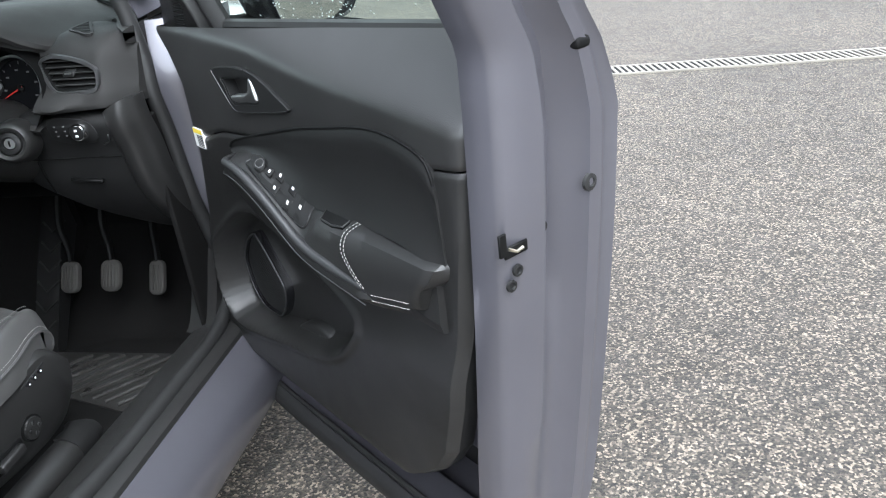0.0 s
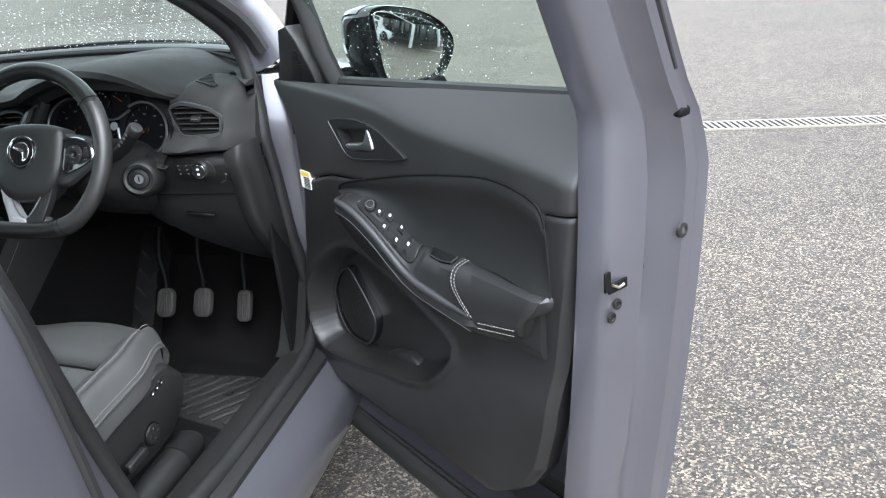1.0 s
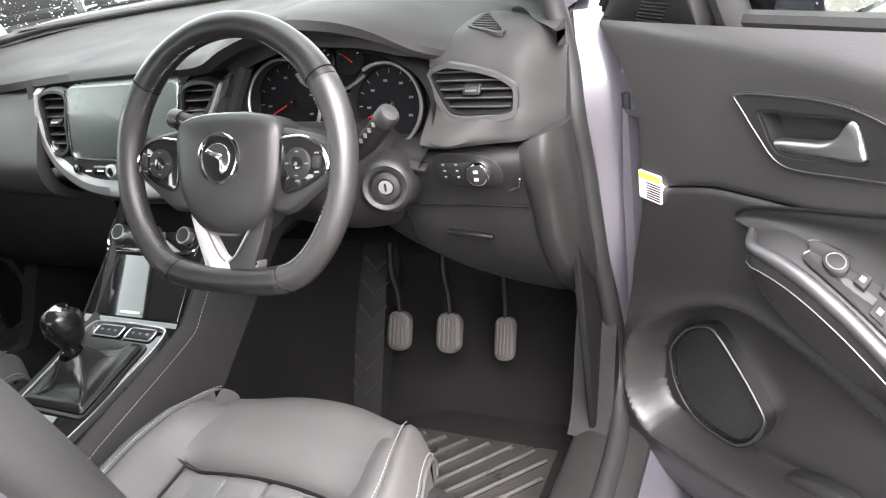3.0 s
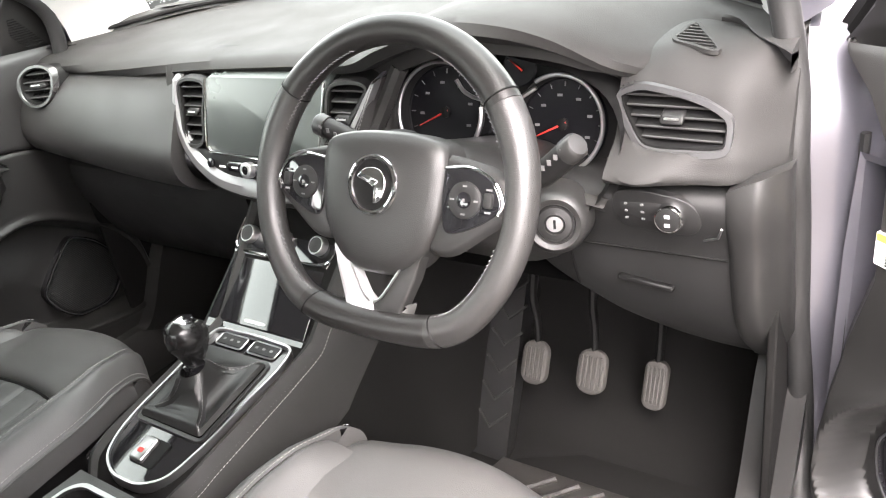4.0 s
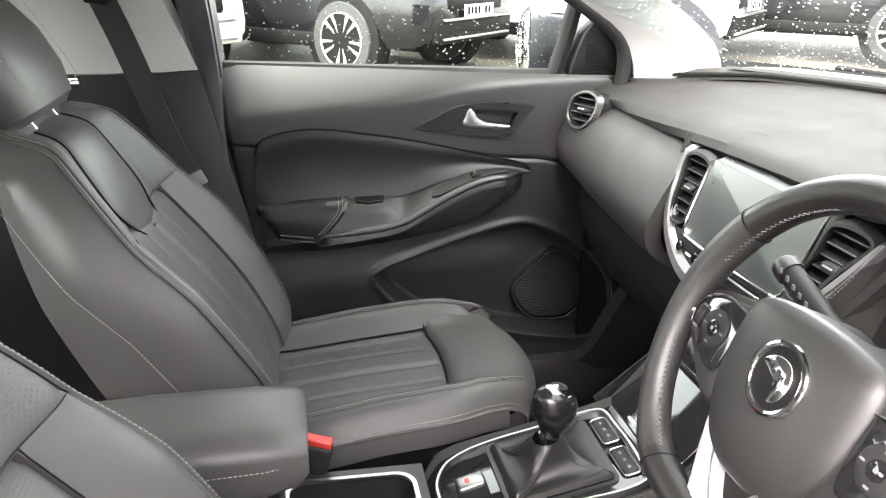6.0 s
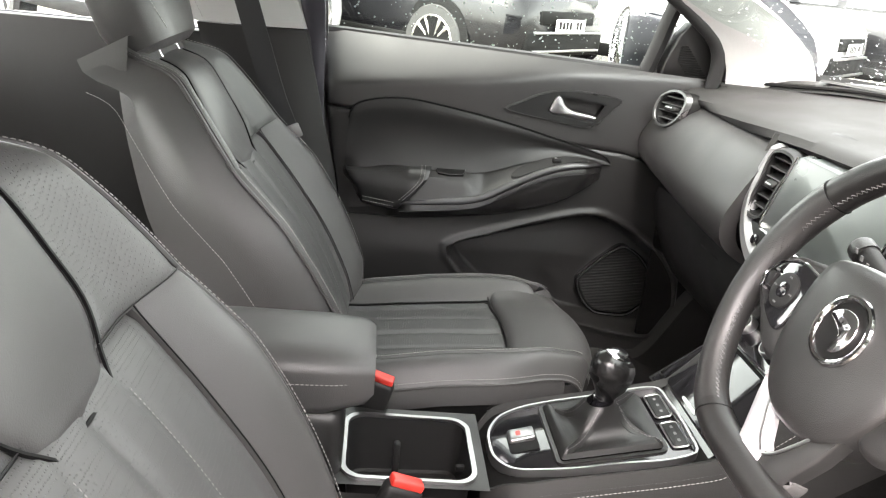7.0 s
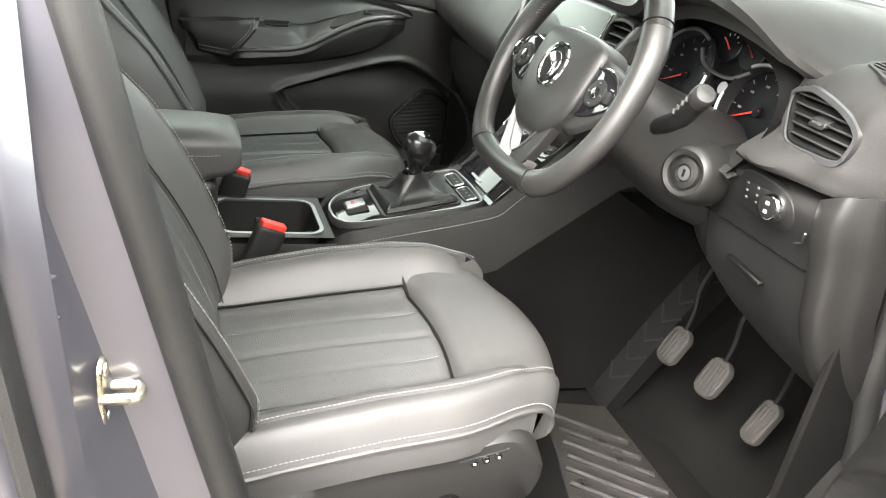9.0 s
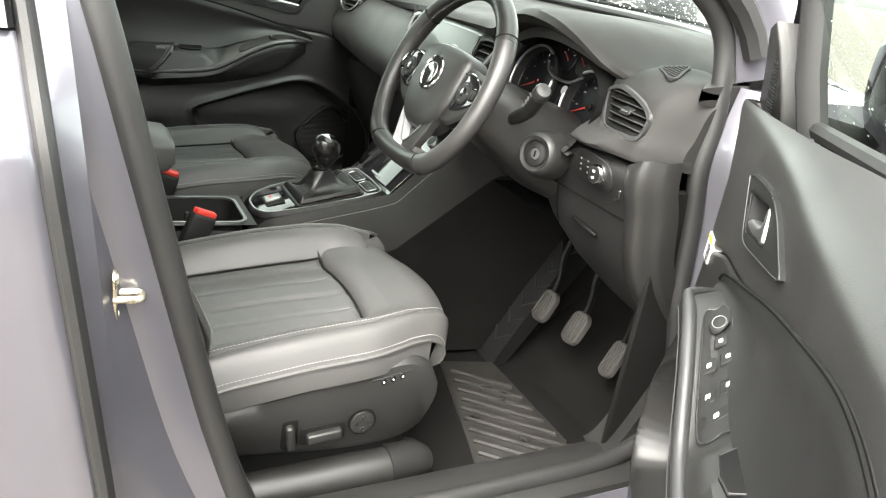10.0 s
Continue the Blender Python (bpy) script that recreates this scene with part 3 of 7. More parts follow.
# door striker and rear door hinge on the middle pillar
striker = thing("door_striker", (0.81, -0.565, 0.80), "zinc-plated door striker loop bolted to the pillar", "striker")
SM = Matrix.Translation((0.806, -0.568, 0.822)) @ Matrix.Rotation(radians(-6), 4, "Z") @ Matrix.Rotation(radians(-90), 4, "X") @ Matrix.Scale(0.85, 4)
part("plate", slab(round_rect(0.028, 0.072, 0.012), lambda a, b, c: tuple(SM @ Vector((a, b, c))), 0, 0.0045, 0.0015), STEEL, striker)
loop = [(0, 0.011, 0.0), (0, 0.011, 0.026), (0, 0.008, 0.0335), (0, -0.008, 0.0335), (0, -0.011, 0.026), (0, -0.011, 0.0)]
SL = SM @ Matrix.Rotation(radians(90), 4, "Z")
part("loop", tube([tuple(SL @ Vector(p)) for p in spline(loop, 30)], 0.0042, 8), STEEL, striker)
for b in (-0.025, 0.025):
    part("screw", lathe([(0.0075, 0), (0.007, 0.003), (0.003, 0.004)], SM @ Matrix.Translation((0, b, 0.0035)), 12), STEEL, striker)
hinge = thing("rear_door_hinge", (0.85, -0.595, 0.90), "painted rear door hinge bracket with a bolt", "hinge")
HM = Matrix.Translation((0.838, -0.598, 0.922)) @ Matrix.Rotation(radians(-25), 4, "Z") @ Matrix.Rotation(radians(-90), 4, "X") @ Matrix.Scale(0.75, 4)
part("bracket", slab(round_rect(0.030, 0.044, 0.004), lambda a, b, c: tuple(HM @ Vector((a, b, c))), -0.01, 0.003, 0.001), PAINT, hinge)
for b in (-0.0215, 0.0215):
    part("flange", moved(box(0.030, 0.004, 0.009, (0, b, 0.0045), 0.0015, 2), HM), PAINT, hinge)
part("washer", lathe([(0.011, 0), (0.011, 0.002), (0.006, 0.0022)], HM @ Matrix.Translation((0, 0, 0.003)), 18), PAINT, hinge)
part("bolt", lathe([(0.0065, 0), (0.0065, 0.006), (0.003, 0.0065)], HM @ Matrix.Translation((0, 0, 0.004)), 6), PAINT, hinge)

# ---- front doors ----
DX = 0.745                                                    # inner trim plane from the car's middle
crease = curve1((-0.60, -0.505, -0.417, -0.316, -0.199, -0.134, -0.064, 0.014, 0.099, 0.214, 0.37), (1.022, 1.034, 1.044, 1.053, 1.064, 1.073, 1.085, 1.093, 1.098, 1.102, 1.104))
POCKET = spline([(-0.240, 0.667), (-0.14, 0.703), (-0.03, 0.738), (0.065, 0.762), (0.112, 0.763), (0.167, 0.742), (0.257, 0.683), (0.305, 0.624), (0.322, 0.546), (0.307, 0.493), (0.272, 0.474), (0.161, 0.489), (0.037, 0.517), (-0.072, 0.538), (-0.148, 0.567), (-0.196, 0.605), (-0.228, 0.640)], 80, closed=True)
TOP_IN = curve1((-0.50, -0.299, -0.250, -0.178, -0.102, -0.027, 0.03, 0.100), (0.852, 0.861, 0.862, 0.866, 0.891, 0.908, 0.910, 0.900))
RAIL = curve1((-0.48, -0.344, -0.273, -0.209, -0.182, -0.142, -0.072, -0.012, 0.03, 0.065, 0.100), (0.772, 0.786, 0.793, 0.802, 0.810, 0.831, 0.869, 0.892, 0.899, 0.898, 0.890))
LOW = curve1((-0.48, -0.37, -0.25, -0.13, -0.01, 0.097), (0.738, 0.738, 0.748, 0.765, 0.798, 0.862))


HANDLE = spline([(0.082, 1.035), (0.025, 1.043), (-0.024, 1.048), (-0.040, 1.040), (-0.053, 1.009), (-0.043, 1.003), (0.002, 0.997), (0.047, 0.991), (0.062, 0.997), (0.076, 1.021)], 60, True)


def trim_w(y, z):
    """How far the door trim stands in from its plane."""
    zc = crease(y)
    up = 0.5 * (z - zc + np.sqrt((z - zc) ** 2 + 0.008 ** 2))
    w = -0.85 * up
    w = w + 0.012 * smooth01((0.74 - z) / 0.10) - 0.05 * smooth01((0.44 - z) / 0.14) ** 2
    w = w - 0.030 * smooth01((-0.50 - y) / 0.075) ** 2 * smooth01((1.05 - z) / 0.3 + 0.5)
    d = sdf(POCKET, y, z)
    w = w - 0.060 * smooth01((0.010 - d) / 0.022) + 0.006 * np.exp(-((d - 0.012) / 0.010) ** 2)
    w = w - 0.045 * smooth01((0.010 - sdf(HANDLE, y, z)) / 0.004)
    return w


def front_door(s, at):
    """A front door in its closed place on side s (1: driver's)."""
    driver = s > 0
    door = thing("driver_door" if driver else "passenger_door", at,
                 "open grey-violet front door with black leather-padded inner trim" if driver else "closed front door with black leather-padded inner trim and wet window", "car door")

    def put(y, z, w):
        return (s * (DX - w), y, z)

    def rear_y(z):
        return np.interp(z, (0.39, 0.405, 0.425, 0.46, 0.513, 0.605, 0.732, 0.885, 0.98, 1.04, 1.10, 1.14), (-0.330, -0.360, -0.390, -0.433, -0.468, -0.494, -0.517, -0.540, -0.552, -0.558, -0.572, -0.590))

    # trim, split in an upper and a lower moulding
    for name, z0, z1, ma, lab in (("upper_trim", 0.935, 1.165, DOORTOP, "soft black upper door trim"), ("lower_trim", 0.335, 0.9325, PLASTIC, "black plastic lower door trim with a pocket")):
        nu, nv = 170, 50 if z0 > 0.9 else 150
        U, T = np.meshgrid(np.linspace(0, 1, nu), np.linspace(0, 1, nv), indexing="ij")
        split = 0.912 + 0.073 * (1 - U) - 0.024 * smooth01((U - 0.80) / 0.2)
        za, zb = (split, 1.140 - 0.034 * U) if z0 > 0.9 else (0.392 + 0 * U, split - 0.003)
        Z = za + (zb - za) * T
        Y = rear_y(Z) * (1 - U) + np.interp(Z, (0.40, 0.50, 0.60, 0.75, 0.85, 1.0, 1.06, 1.10), (0.345, 0.352, 0.345, 0.33, 0.30, 0.30, 0.335, 0.375)) * U
        Wd = trim_w(Y, Z)
        Wd = Wd - 0.016 * (1 - smooth01(np.minimum(U, 1 - U) * 0.93 / 0.018)) - 0.004 * (1 - smooth01((1 - T if z0 < 0.9 else T) * (zb - za) / 0.006))
        P = np.stack([s * (DX - Wd), Y, Z], 2)
        B = np.stack([s * (DX - np.minimum(Wd, 0) + 0.03), Y, Z - 0.03 * (T > 0.999) * (z0 > 0.9)], 2)
        part(name, padded(P, B), ma, door, lab)

    # padded leather insert
    n = 46
    ytop = spline([(-0.494, 0.960), (-0.491, 0.973), (-0.482, 0.990), (-0.455, 1.002), (-0.409, 1.011), (-0.354, 1.012), (-0.258, 0.998), (-0.153, 0.979), (-0.03, 0.950), (0.069, 0.925), (0.102, 0.913), (0.111, 0.904)], n)
    ybot = spline([(-0.500, 0.842), (-0.457, 0.852), (-0.408, 0.860), (-0.356, 0.862), (-0.293, 0.857), (-0.250, 0.857), (-0.178, 0.861), (-0.102, 0.886), (-0.027, 0.903), (0.04, 0.904), (0.098, 0.898), (0.113, 0.896)], n)
    P, B = np.zeros((n, 14, 3)), np.zeros((n, 14, 3))
    for i in range(n):
        for j, t in enumerate(np.linspace(0, 1, 14)):
            y, z = ybot[i] * (1 - t) + ytop[i] * t
            u = i / (n - 1)
            edge = min(smooth01((1 - t) * np.linalg.norm(ytop[i] - ybot[i]) / 0.022), smooth01(u / 0.04), smooth01((1 - u) / 0.04))
            w = 0.004 + 0.010 * float(edge) - 0.014 * math.sin(math.pi * min(1, t)) * float(edge)
            P[i, j], B[i, j] = put(y, z, w), put(y, z, -0.02)
    part("insert", padded(P, B), DOORHIDE, door, "smooth black leather door insert")
    part("insert_piping", tube([put(y, z, 0.004) for y, z in ytop], 0.0025, 6), MATT, door)

    # pull rail with the switch shelf
    def shoulder(y):
        """Height of the shelf's outer edge: down at the rail by the switches, level behind them."""
        ti, r, k = float(TOP_IN(y)), float(RAIL(y)), float(smooth01((-0.176 - y) / 0.05))
        return (1 - k) * (ti + (r - ti) * 0.84) + k * 0.846
    ys = np.linspace(0.094, -0.485, 56)
    secs = []
    for y in ys:
        f = float(smooth01((0.098 - y) / 0.06))
        ti, r, lo = float(TOP_IN(y)), float(RAIL(y)), float(LOW(y))
        f *= 1 - 0.75 * float(smooth01((-0.345 - y) / 0.06))
        sh = shoulder(y)
        prof = [(-0.01, ti), (0.004 * f, ti), (0.020 * f, 0.5 * (ti + sh) + 0.0005), (0.036 * f, sh), (0.044 * f, 0.7 * sh + 0.3 * r - 0.002), (0.049 * f, r + 0.002), (0.053 * f, r - 0.006), (0.056 * f, r - 0.016), (0.053 * f, 0.6 * r + 0.4 * lo), (0.036 * f, lo + 0.012 * f), (0.012 * f, lo), (-0.02, lo + 0.002)]
        secs.append([put(y, z, w) for w, z in prof])
    rail = part("pull_rail", grid(secs, cv=True, cap=True), PLASTIC, door, "black door pull and armrest")
    strip = [put(y, float(RAIL(y)) + 0.001, 0.050 * float(smooth01((0.098 - y) / 0.06))) for y in np.linspace(0.092, -0.37, 50)]
    part("trim_strip", tube(strip, np.r_[np.linspace(0.004, 0.0085, 10), np.full(28, 0.0085), np.linspace(0.0085, 0.003, 12)], 10, flat=1.0), PULL, rail, "satin silver strip along the door pull")
    under = [put(y, float(RAIL(y)) - 0.017, 0.0575 * float(smooth01((0.098 - y) / 0.06))) for y in np.linspace(0.085, -0.37, 40)]
    part("trim_line", tube(under, 0.0010, 5), PULL, rail)
    # armrest pad, leather with a double row of stitches
    def pad_end(z):
        """Where the slanted rear end of the pad lies at a height."""
        return float(np.interp(z, (0.755, 0.79, 0.865), (-0.458, -0.463, -0.494)))
    PAD = ((-0.01, 0.866, -0.300), (0.020, 0.866, -0.303), (0.040, 0.860, -0.306), (0.053, 0.842, -0.311), (0.057, 0.812, -0.334), (0.055, 0.785, -0.360), (0.047, 0.768, -0.374), (0.02, 0.759, -0.376), (-0.01, 0.759, -0.370))
    P = []
    for k, t in enumerate(np.linspace(0, 1, 22)):
        row = []
        for w, z, yf in PAD:
            y = yf + (pad_end(z) - yf) * t
            b = 0.006 * (smooth01(t / 0.06) * smooth01((1 - t) / 0.06) - 1)
            row.append(put(y, z - 0.016 * t * (z > 0.84) + 0.010 * t * (z < 0.80), w * (1 - 0.42 * t * (w > 0)) + b))
        P.append(row)
    padm = part("armrest_pad", grid(P, cv=True, cap=True), DOORHIDE, door, "black leather armrest pad with pale stitching")
    for off in (0.010, 0.018):
        st = [put(yf - off, z + 0.0015, w + 0.001) for w, z, yf in spline([(0.008, 0.8645, -0.306), (0.022, 0.8645, -0.307), (0.042, 0.858, -0.308), (0.054, 0.839, -0.313), (0.057, 0.812, -0.335), (0.055, 0.786, -0.360)], 24)]
        part("stitching", stitches(st), THREAD, padm)
    for off in (0.0, 0.009):
        st = [put(y, 0.776 + off + 0.010 * (-0.375 - y) / 0.117, (0.0560 - off * 0.05) * (1 + 0.42 * (y + 0.375) / 0.117)) for y in np.linspace(-0.378, -0.458, 12)]
        part("stitching", stitches(st), THREAD, padm)
    # end cap behind the pad
    caps = []
    for t in np.linspace(0, 1, 8):
        k = 0.56 * (1 - t) ** 0.6
        caps.append([put(pad_end(z) - 0.030 * t * float(smooth01((z - 0.75) / 0.09)) - 0.001, z + (-0.016 if z > 0.84 else 0.010 * (z < 0.80)) + 0.02 * t * (z < 0.80), w * k - 0.004 * (w > 0) - 0.036 * t) for w, z, yf in PAD])
    part("armrest_cap", grid(caps, cv=True, cap=True), PLASTIC, door)

    # switches on the shelf
    def shelf(y, a, h=0.0):
        """A place on the shelf: a from the insert (0) to the rail (1), h above it."""
        ti = float(TOP_IN(y))
        return Vector(put(y, ti + (shoulder(y) - ti) * a / 0.86 + 0.002 + h, 0.004 + 0.037 * a))
    if driver:
        outline = [(-0.010, 0.12), (-0.006, 0.5), (-0.016, 0.82), (-0.080, 0.90), (-0.152, 0.90), (-0.178, 0.78), (-0.182, 0.4), (-0.174, 0.10), (-0.100, 0.06)]
        part("switch_plate", slab(spline(outline, 40, True), lambda a, b, c: tuple(shelf(a, b, c)), -0.004, 0.0030, 0.0006), HARD, rail, "black window switch plate")
        part("plate_edge", tube([tuple(shelf(a, b, 0.0028)) for a, b in spline(outline, 50, True)], 0.0012, 5, closed=True), DARKRIM, rail)

        def key(y, a, ly, la, h):
            return slab(round_rect(ly, la, 0.004, 4, y, a), lambda p, q, c: tuple(shelf(p, q, 0.002 + c)), 0.0, h, 0.001)
        dial = [(-0.036 + 0.014 * math.cos(q), 0.45 + 0.26 * math.sin(q)) for q in np.linspace(0, 2 * np.pi, 24, endpoint=False)]
        part("mirror_dial", slab(dial, lambda p, q, c: tuple(shelf(p, q, 0.002 + c)), 0.0, 0.0045, 0.001), HARD, rail)
        part("dial_ring", tube([tuple(shelf(-0.036 + (p + 0.036) * 0.72, 0.45 + (q - 0.45) * 0.72, 0.0066)) for p, q in dial], 0.0008, 4, closed=True), DIM, rail)
        for y, a, ly, la in ((-0.066, 0.42, 0.012, 0.30), (-0.092, 0.26, 0.016, 0.32), (-0.094, 0.70, 0.016, 0.32), (-0.129, 0.26, 0.016, 0.32), (-0.131, 0.70, 0.016, 0.32), (-0.158, 0.50, 0.012, 0.62)):
            part("window_switch", key(y, a, ly, la, 0.0035), HARD, rail)
            part("switch_print", slab(round_rect(0.0048, 0.10, 0.0005, 3, y, a), lambda p, q, c: tuple(shelf(p, q, 0.0052 + c)), 0.0, 0.0006), WHITEP, rail)
    else:
        part("switch_plate", slab(spline([(0.04, 0.3), (0.045, 0.7), (-0.02, 0.92), (-0.10, 0.9), (-0.11, 0.5), (-0.02, 0.25)], 30, True), lambda a, b, c: tuple(shelf(a, b, c)), -0.004, 0.0035, 0.0006), HARD, rail, "black window switch plate")
        c = shelf(-0.02, 0.6, 0.004)
        part("window_switch", moved(box(0.014, 0.022, 0.010, (0, 0, 0), 0.003), Matrix.Translation(c)), HARD, rail)
        part("switch_print", box(0.005, 0.004, 0.0005, c + Vector((0, -0.003, 0.0054))), WHITEP, rail)
    # grab cup between the switches and the pad
    cup = [(-0.222, 0.10), (-0.230, 0.64), (-0.262, 0.70), (-0.288, 0.58), (-0.292, 0.12)]
    # no hollow here: a matt black plate stands for the shade in the cup
    part("grab_cup", slab(cup, lambda a, b, c: tuple(shelf(a, b, c)), -0.004, 0.0026, 0.0005), MATT, rail, "flat matt black plate for the shaded grab cup")
    part("cup_edge", tube([tuple(shelf(a, c, 0.0024)) for a, c in cup], 0.0016, 5, closed=True), PLASTIC, rail)

    # inner release handle in its bezel
    BZ = spline([(0.117, 1.047), (0.049, 1.058), (-0.018, 1.060), (-0.070, 1.049), (-0.117, 1.027), (-0.150, 1.010), (-0.140, 1.003), (-0.036, 0.987), (0.038, 0.978), (0.060, 0.984), (0.082, 1.005), (0.104, 1.029)], 60, True)
    RC = HANDLE
    bez = part("handle_bezel", merge(ring_slab(BZ, RC, put, -0.02, 0.005)), HARD, door, "black bezel round the release handle")
    part("bezel_line", tube([put(y, z, 0.0045) for y, z in inset(BZ, 0.002)], 0.0016, 6, closed=True), DARKRIM, bez)
    part("recess", slab(inset(RC, -0.006), put, -0.03, -0.018), PLASTIC, bez)
    part("handle_shadow_cup", ring_slab(RC, inset(RC, 0.004), put, -0.02, 0.003), HARD, bez)
    lever = spline([(0.064, 0.997), (0.032, 0.995), (-0.013, 1.001), (-0.040, 1.006), (-0.048, 1.011), (-0.044, 1.025), (-0.036, 1.044), (-0.030, 1.047), (-0.022, 1.040), (-0.012, 1.025), (0.004, 1.015), (0.034, 1.010), (0.064, 1.004)], 64, True)
    part("release_handle", slab(lever, lambda a, b, c: put(a, b, c + 0.007 * smooth01((0.0 - a) / 0.06)), -0.010, 0.003, 0.004), SATIN, bez, "satin silver release lever")

    # loudspeaker in the pocket
    SP = spline([(0.088, 0.591), (0.106, 0.618), (0.146, 0.657), (0.191, 0.688), (0.220, 0.679), (0.253, 0.654), (0.286, 0.608), (0.291, 0.583), (0.277, 0.529), (0.234, 0.496), (0.168, 0.497), (0.140, 0.506), (0.105, 0.543)], 64, True)

    def sput(y, z, c):
        return put(y, z, -0.052 + 0.10 * (0.25 - y) * 0.5 + c)
    spk = part("speaker_ring", ring_slab(SP, inset(SP, 0.007), sput, -0.02, 0.014), GLOSS, door, "gloss rim round the loudspeaker grille")
    part("rim_line", tube([sput(y, z, 0.0145) for y, z in inset(SP, 0.004)], 0.0017, 5, closed=True), PULL, spk)
    part("speaker_grille", slab(inset(SP, 0.006), sput, -0.01, 0.007, 0.003), SPEAKER, spk, "black perforated loudspeaker grille")
    ribs = []
    for z in np.arange(0.500, 0.69, 0.0042):
        yy = [y for y in np.linspace(0.08, 0.30, 60) if sdf(inset(SP, 0.010), np.array(y), np.array(z)) < 0]
        if len(yy) > 3:
            ribs.append(tube([sput(yy[0], z, 0.0072), sput(yy[-1], z, 0.0072)], 0.0011, 4))
    tagged(part("grille_ribs", merge(*ribs), HARD, spk), kind="stuff")
    part("pocket_tray", slab(spline([(0.055, 0.522), (-0.015, 0.549), (-0.062, 0.545), (-0.075, 0.530), (-0.02, 0.515), (0.05, 0.500)], 30, True), put, -0.075, -0.026, 0.006), PLASTIC, door)

    # painted shell, shut face, window frame
    ol = [(0.36, 0.30), (0.35, 0.55), (0.345, 0.85), (0.345, 0.97), (-0.55, 0.99), (-0.552, 0.95), (-0.535, 0.75), (-0.515, 0.52), (-0.49, 0.36), (-0.46, 0.285), (-0.40, 0.262), (0.2, 0.262)]
    ol2 = [(0.40, 0.28), (0.40, 0.55), (0.40, 0.85), (0.39, 1.015), (-0.545, 1.07), (-0.555, 1.0), (-0.548, 0.75), (-0.535, 0.52), (-0.525, 0.36), (-0.51, 0.275), (-0.43, 0.245), (0.2, 0.245)]
    shell = []
    for x, o, k in ((0.768, ol, 0.012), (0.775, ol, 0.0), (0.800, ol, -0.012), (0.845, ol, -0.020), (0.872, ol2, -0.002), (0.905, ol2, -0.018), (0.920, ol2, -0.022), (0.926, ol2, -0.008), (0.935, ol2, 0.03)):
        q = inset(np.array(o), -k)
        shell.append([(s * (x - (0.025 if z > 1.05 and x > 0.9 else 0)), y, z) for y, z in q])
    part("shell", merge(grid(shell, cv=True), ([shell[-1][k] for k in range(len(shell[-1]))], [tuple(range(len(shell[-1])))])), PAINT, door, "grey-violet painted door shell", sharp=30)
    def shut(h, a):
        """A place on the rear shut face: height h, a from the trim (0) to the skin (1)."""
        return (s * (0.800 + 0.045 * a), float(np.interp(h, (0.36, 0.52, 0.75, 1.0, 1.2), (-0.535, -0.556, -0.580, -0.597, -0.600))) - 0.0125 + 0.006 * a, h)
    part("latch_slot", box(0.012, 0.004, 0.030, (s * 0.750, shut(0.90, 0)[1] - 0.001, 0.905), 0.001, 1), MATT, door, "dark latch opening with a steel claw")
    part("latch_slot", box(0.040, 0.004, 0.016, (s * 0.771, shut(0.90, 0.3)[1] - 0.003, 0.893), 0.003, 1), MATT, door)
    part("latch_claw", tube([(s * 0.757, shut(0.9, 0)[1] - 0.0035, 0.899), (s * 0.769, shut(0.9, 0)[1] - 0.005, 0.892), (s * 0.780, shut(0.9, 0)[1] - 0.005, 0.894)], 0.0022, 6), STEEL, door)
    for x, z in ((0.819, 0.905), (0.776, 0.861), (0.765, 0.843), (0.811, 0.926)):
        y, x = shut(z, 0.3)[1], s * x
        part("bolt", lathe([(0.0085, 0), (0.008, 0.003), (0.005, 0.0035), (0.004, 0.001)], Matrix.Translation((x, y + 0.0, z)) @ Matrix.Rotation(radians(90), 4, "X"), 12), HARD, door)
    part("grommet", lathe([(0.012, 0), (0.011, 0.004), (0.006, 0.005), (0.005, 0.002)], Matrix.Translation((s * 0.880, -0.6265, 0.950)) @ Matrix.Rotation(radians(90), 4, "X"), 14), RUBBER, door)
    sealp = [(y, z) for y, z in spline([(0.385, 0.268), (0.2, 0.252), (-0.2, 0.248), (-0.42, 0.250), (-0.495, 0.262)], 40)]
    part("sill_shield", grid([[(s * x, y, z + dz) for x, dz in ((0.772, 0.030), (0.762, 0.018), (0.757, 0.0), (0.764, -0.026), (0.80, -0.040), (0.90, -0.044), (0.935, -0.030), (0.942, 0.015), (0.935, 0.045), (0.92, 0.0), (0.80, -0.015))] for y, z in sealp], cv=True, cap=True), RUBBER, door, "black rubber sill shield along the door's foot")
    innerseal = [(s * 0.779, y, z) for y, z in spline([(0.352, 1.0), (0.352, 0.6), (0.358, 0.36), (0.30, 0.29), (0.0, 0.283), (-0.40, 0.290), (-0.475, 0.315), (-0.508, 0.39), (-0.545, 0.60), (-0.571, 0.80), (-0.589, 1.0), (-0.592, 1.14)], 90)]
    part("trim_seal", tube(innerseal, 0.006, 6), RUBBER, door)
    # rear shut face, from the foot up into the window post
    rear_edge = curve1((0.255, 0.30, 0.36, 0.52, 0.75, 1.0, 1.2, 1.48), (-0.492, -0.515, -0.535, -0.556, -0.580, -0.597, -0.600, -0.612))
    secs, post = [], []
    for z in np.r_[np.linspace(0.255, 0.42, 8), np.linspace(0.46, 1.04, 14), np.linspace(1.08, 1.20, 7), np.linspace(1.24, 1.48, 6)]:
        y = float(rear_edge(z))
        xi = 0.750 - 0.46 * max(0, z - 1.13)
        k = float(np.interp(z, (0.255, 0.5, 1.05, 1.15, 1.48), (1.06, 1.16, 1.16, 0.90, 0.80)))
        dent = 0.012 * float(smooth01((z - 0.70) / 0.12)) * float(smooth01((1.14 - z) / 0.1)) + 0.004
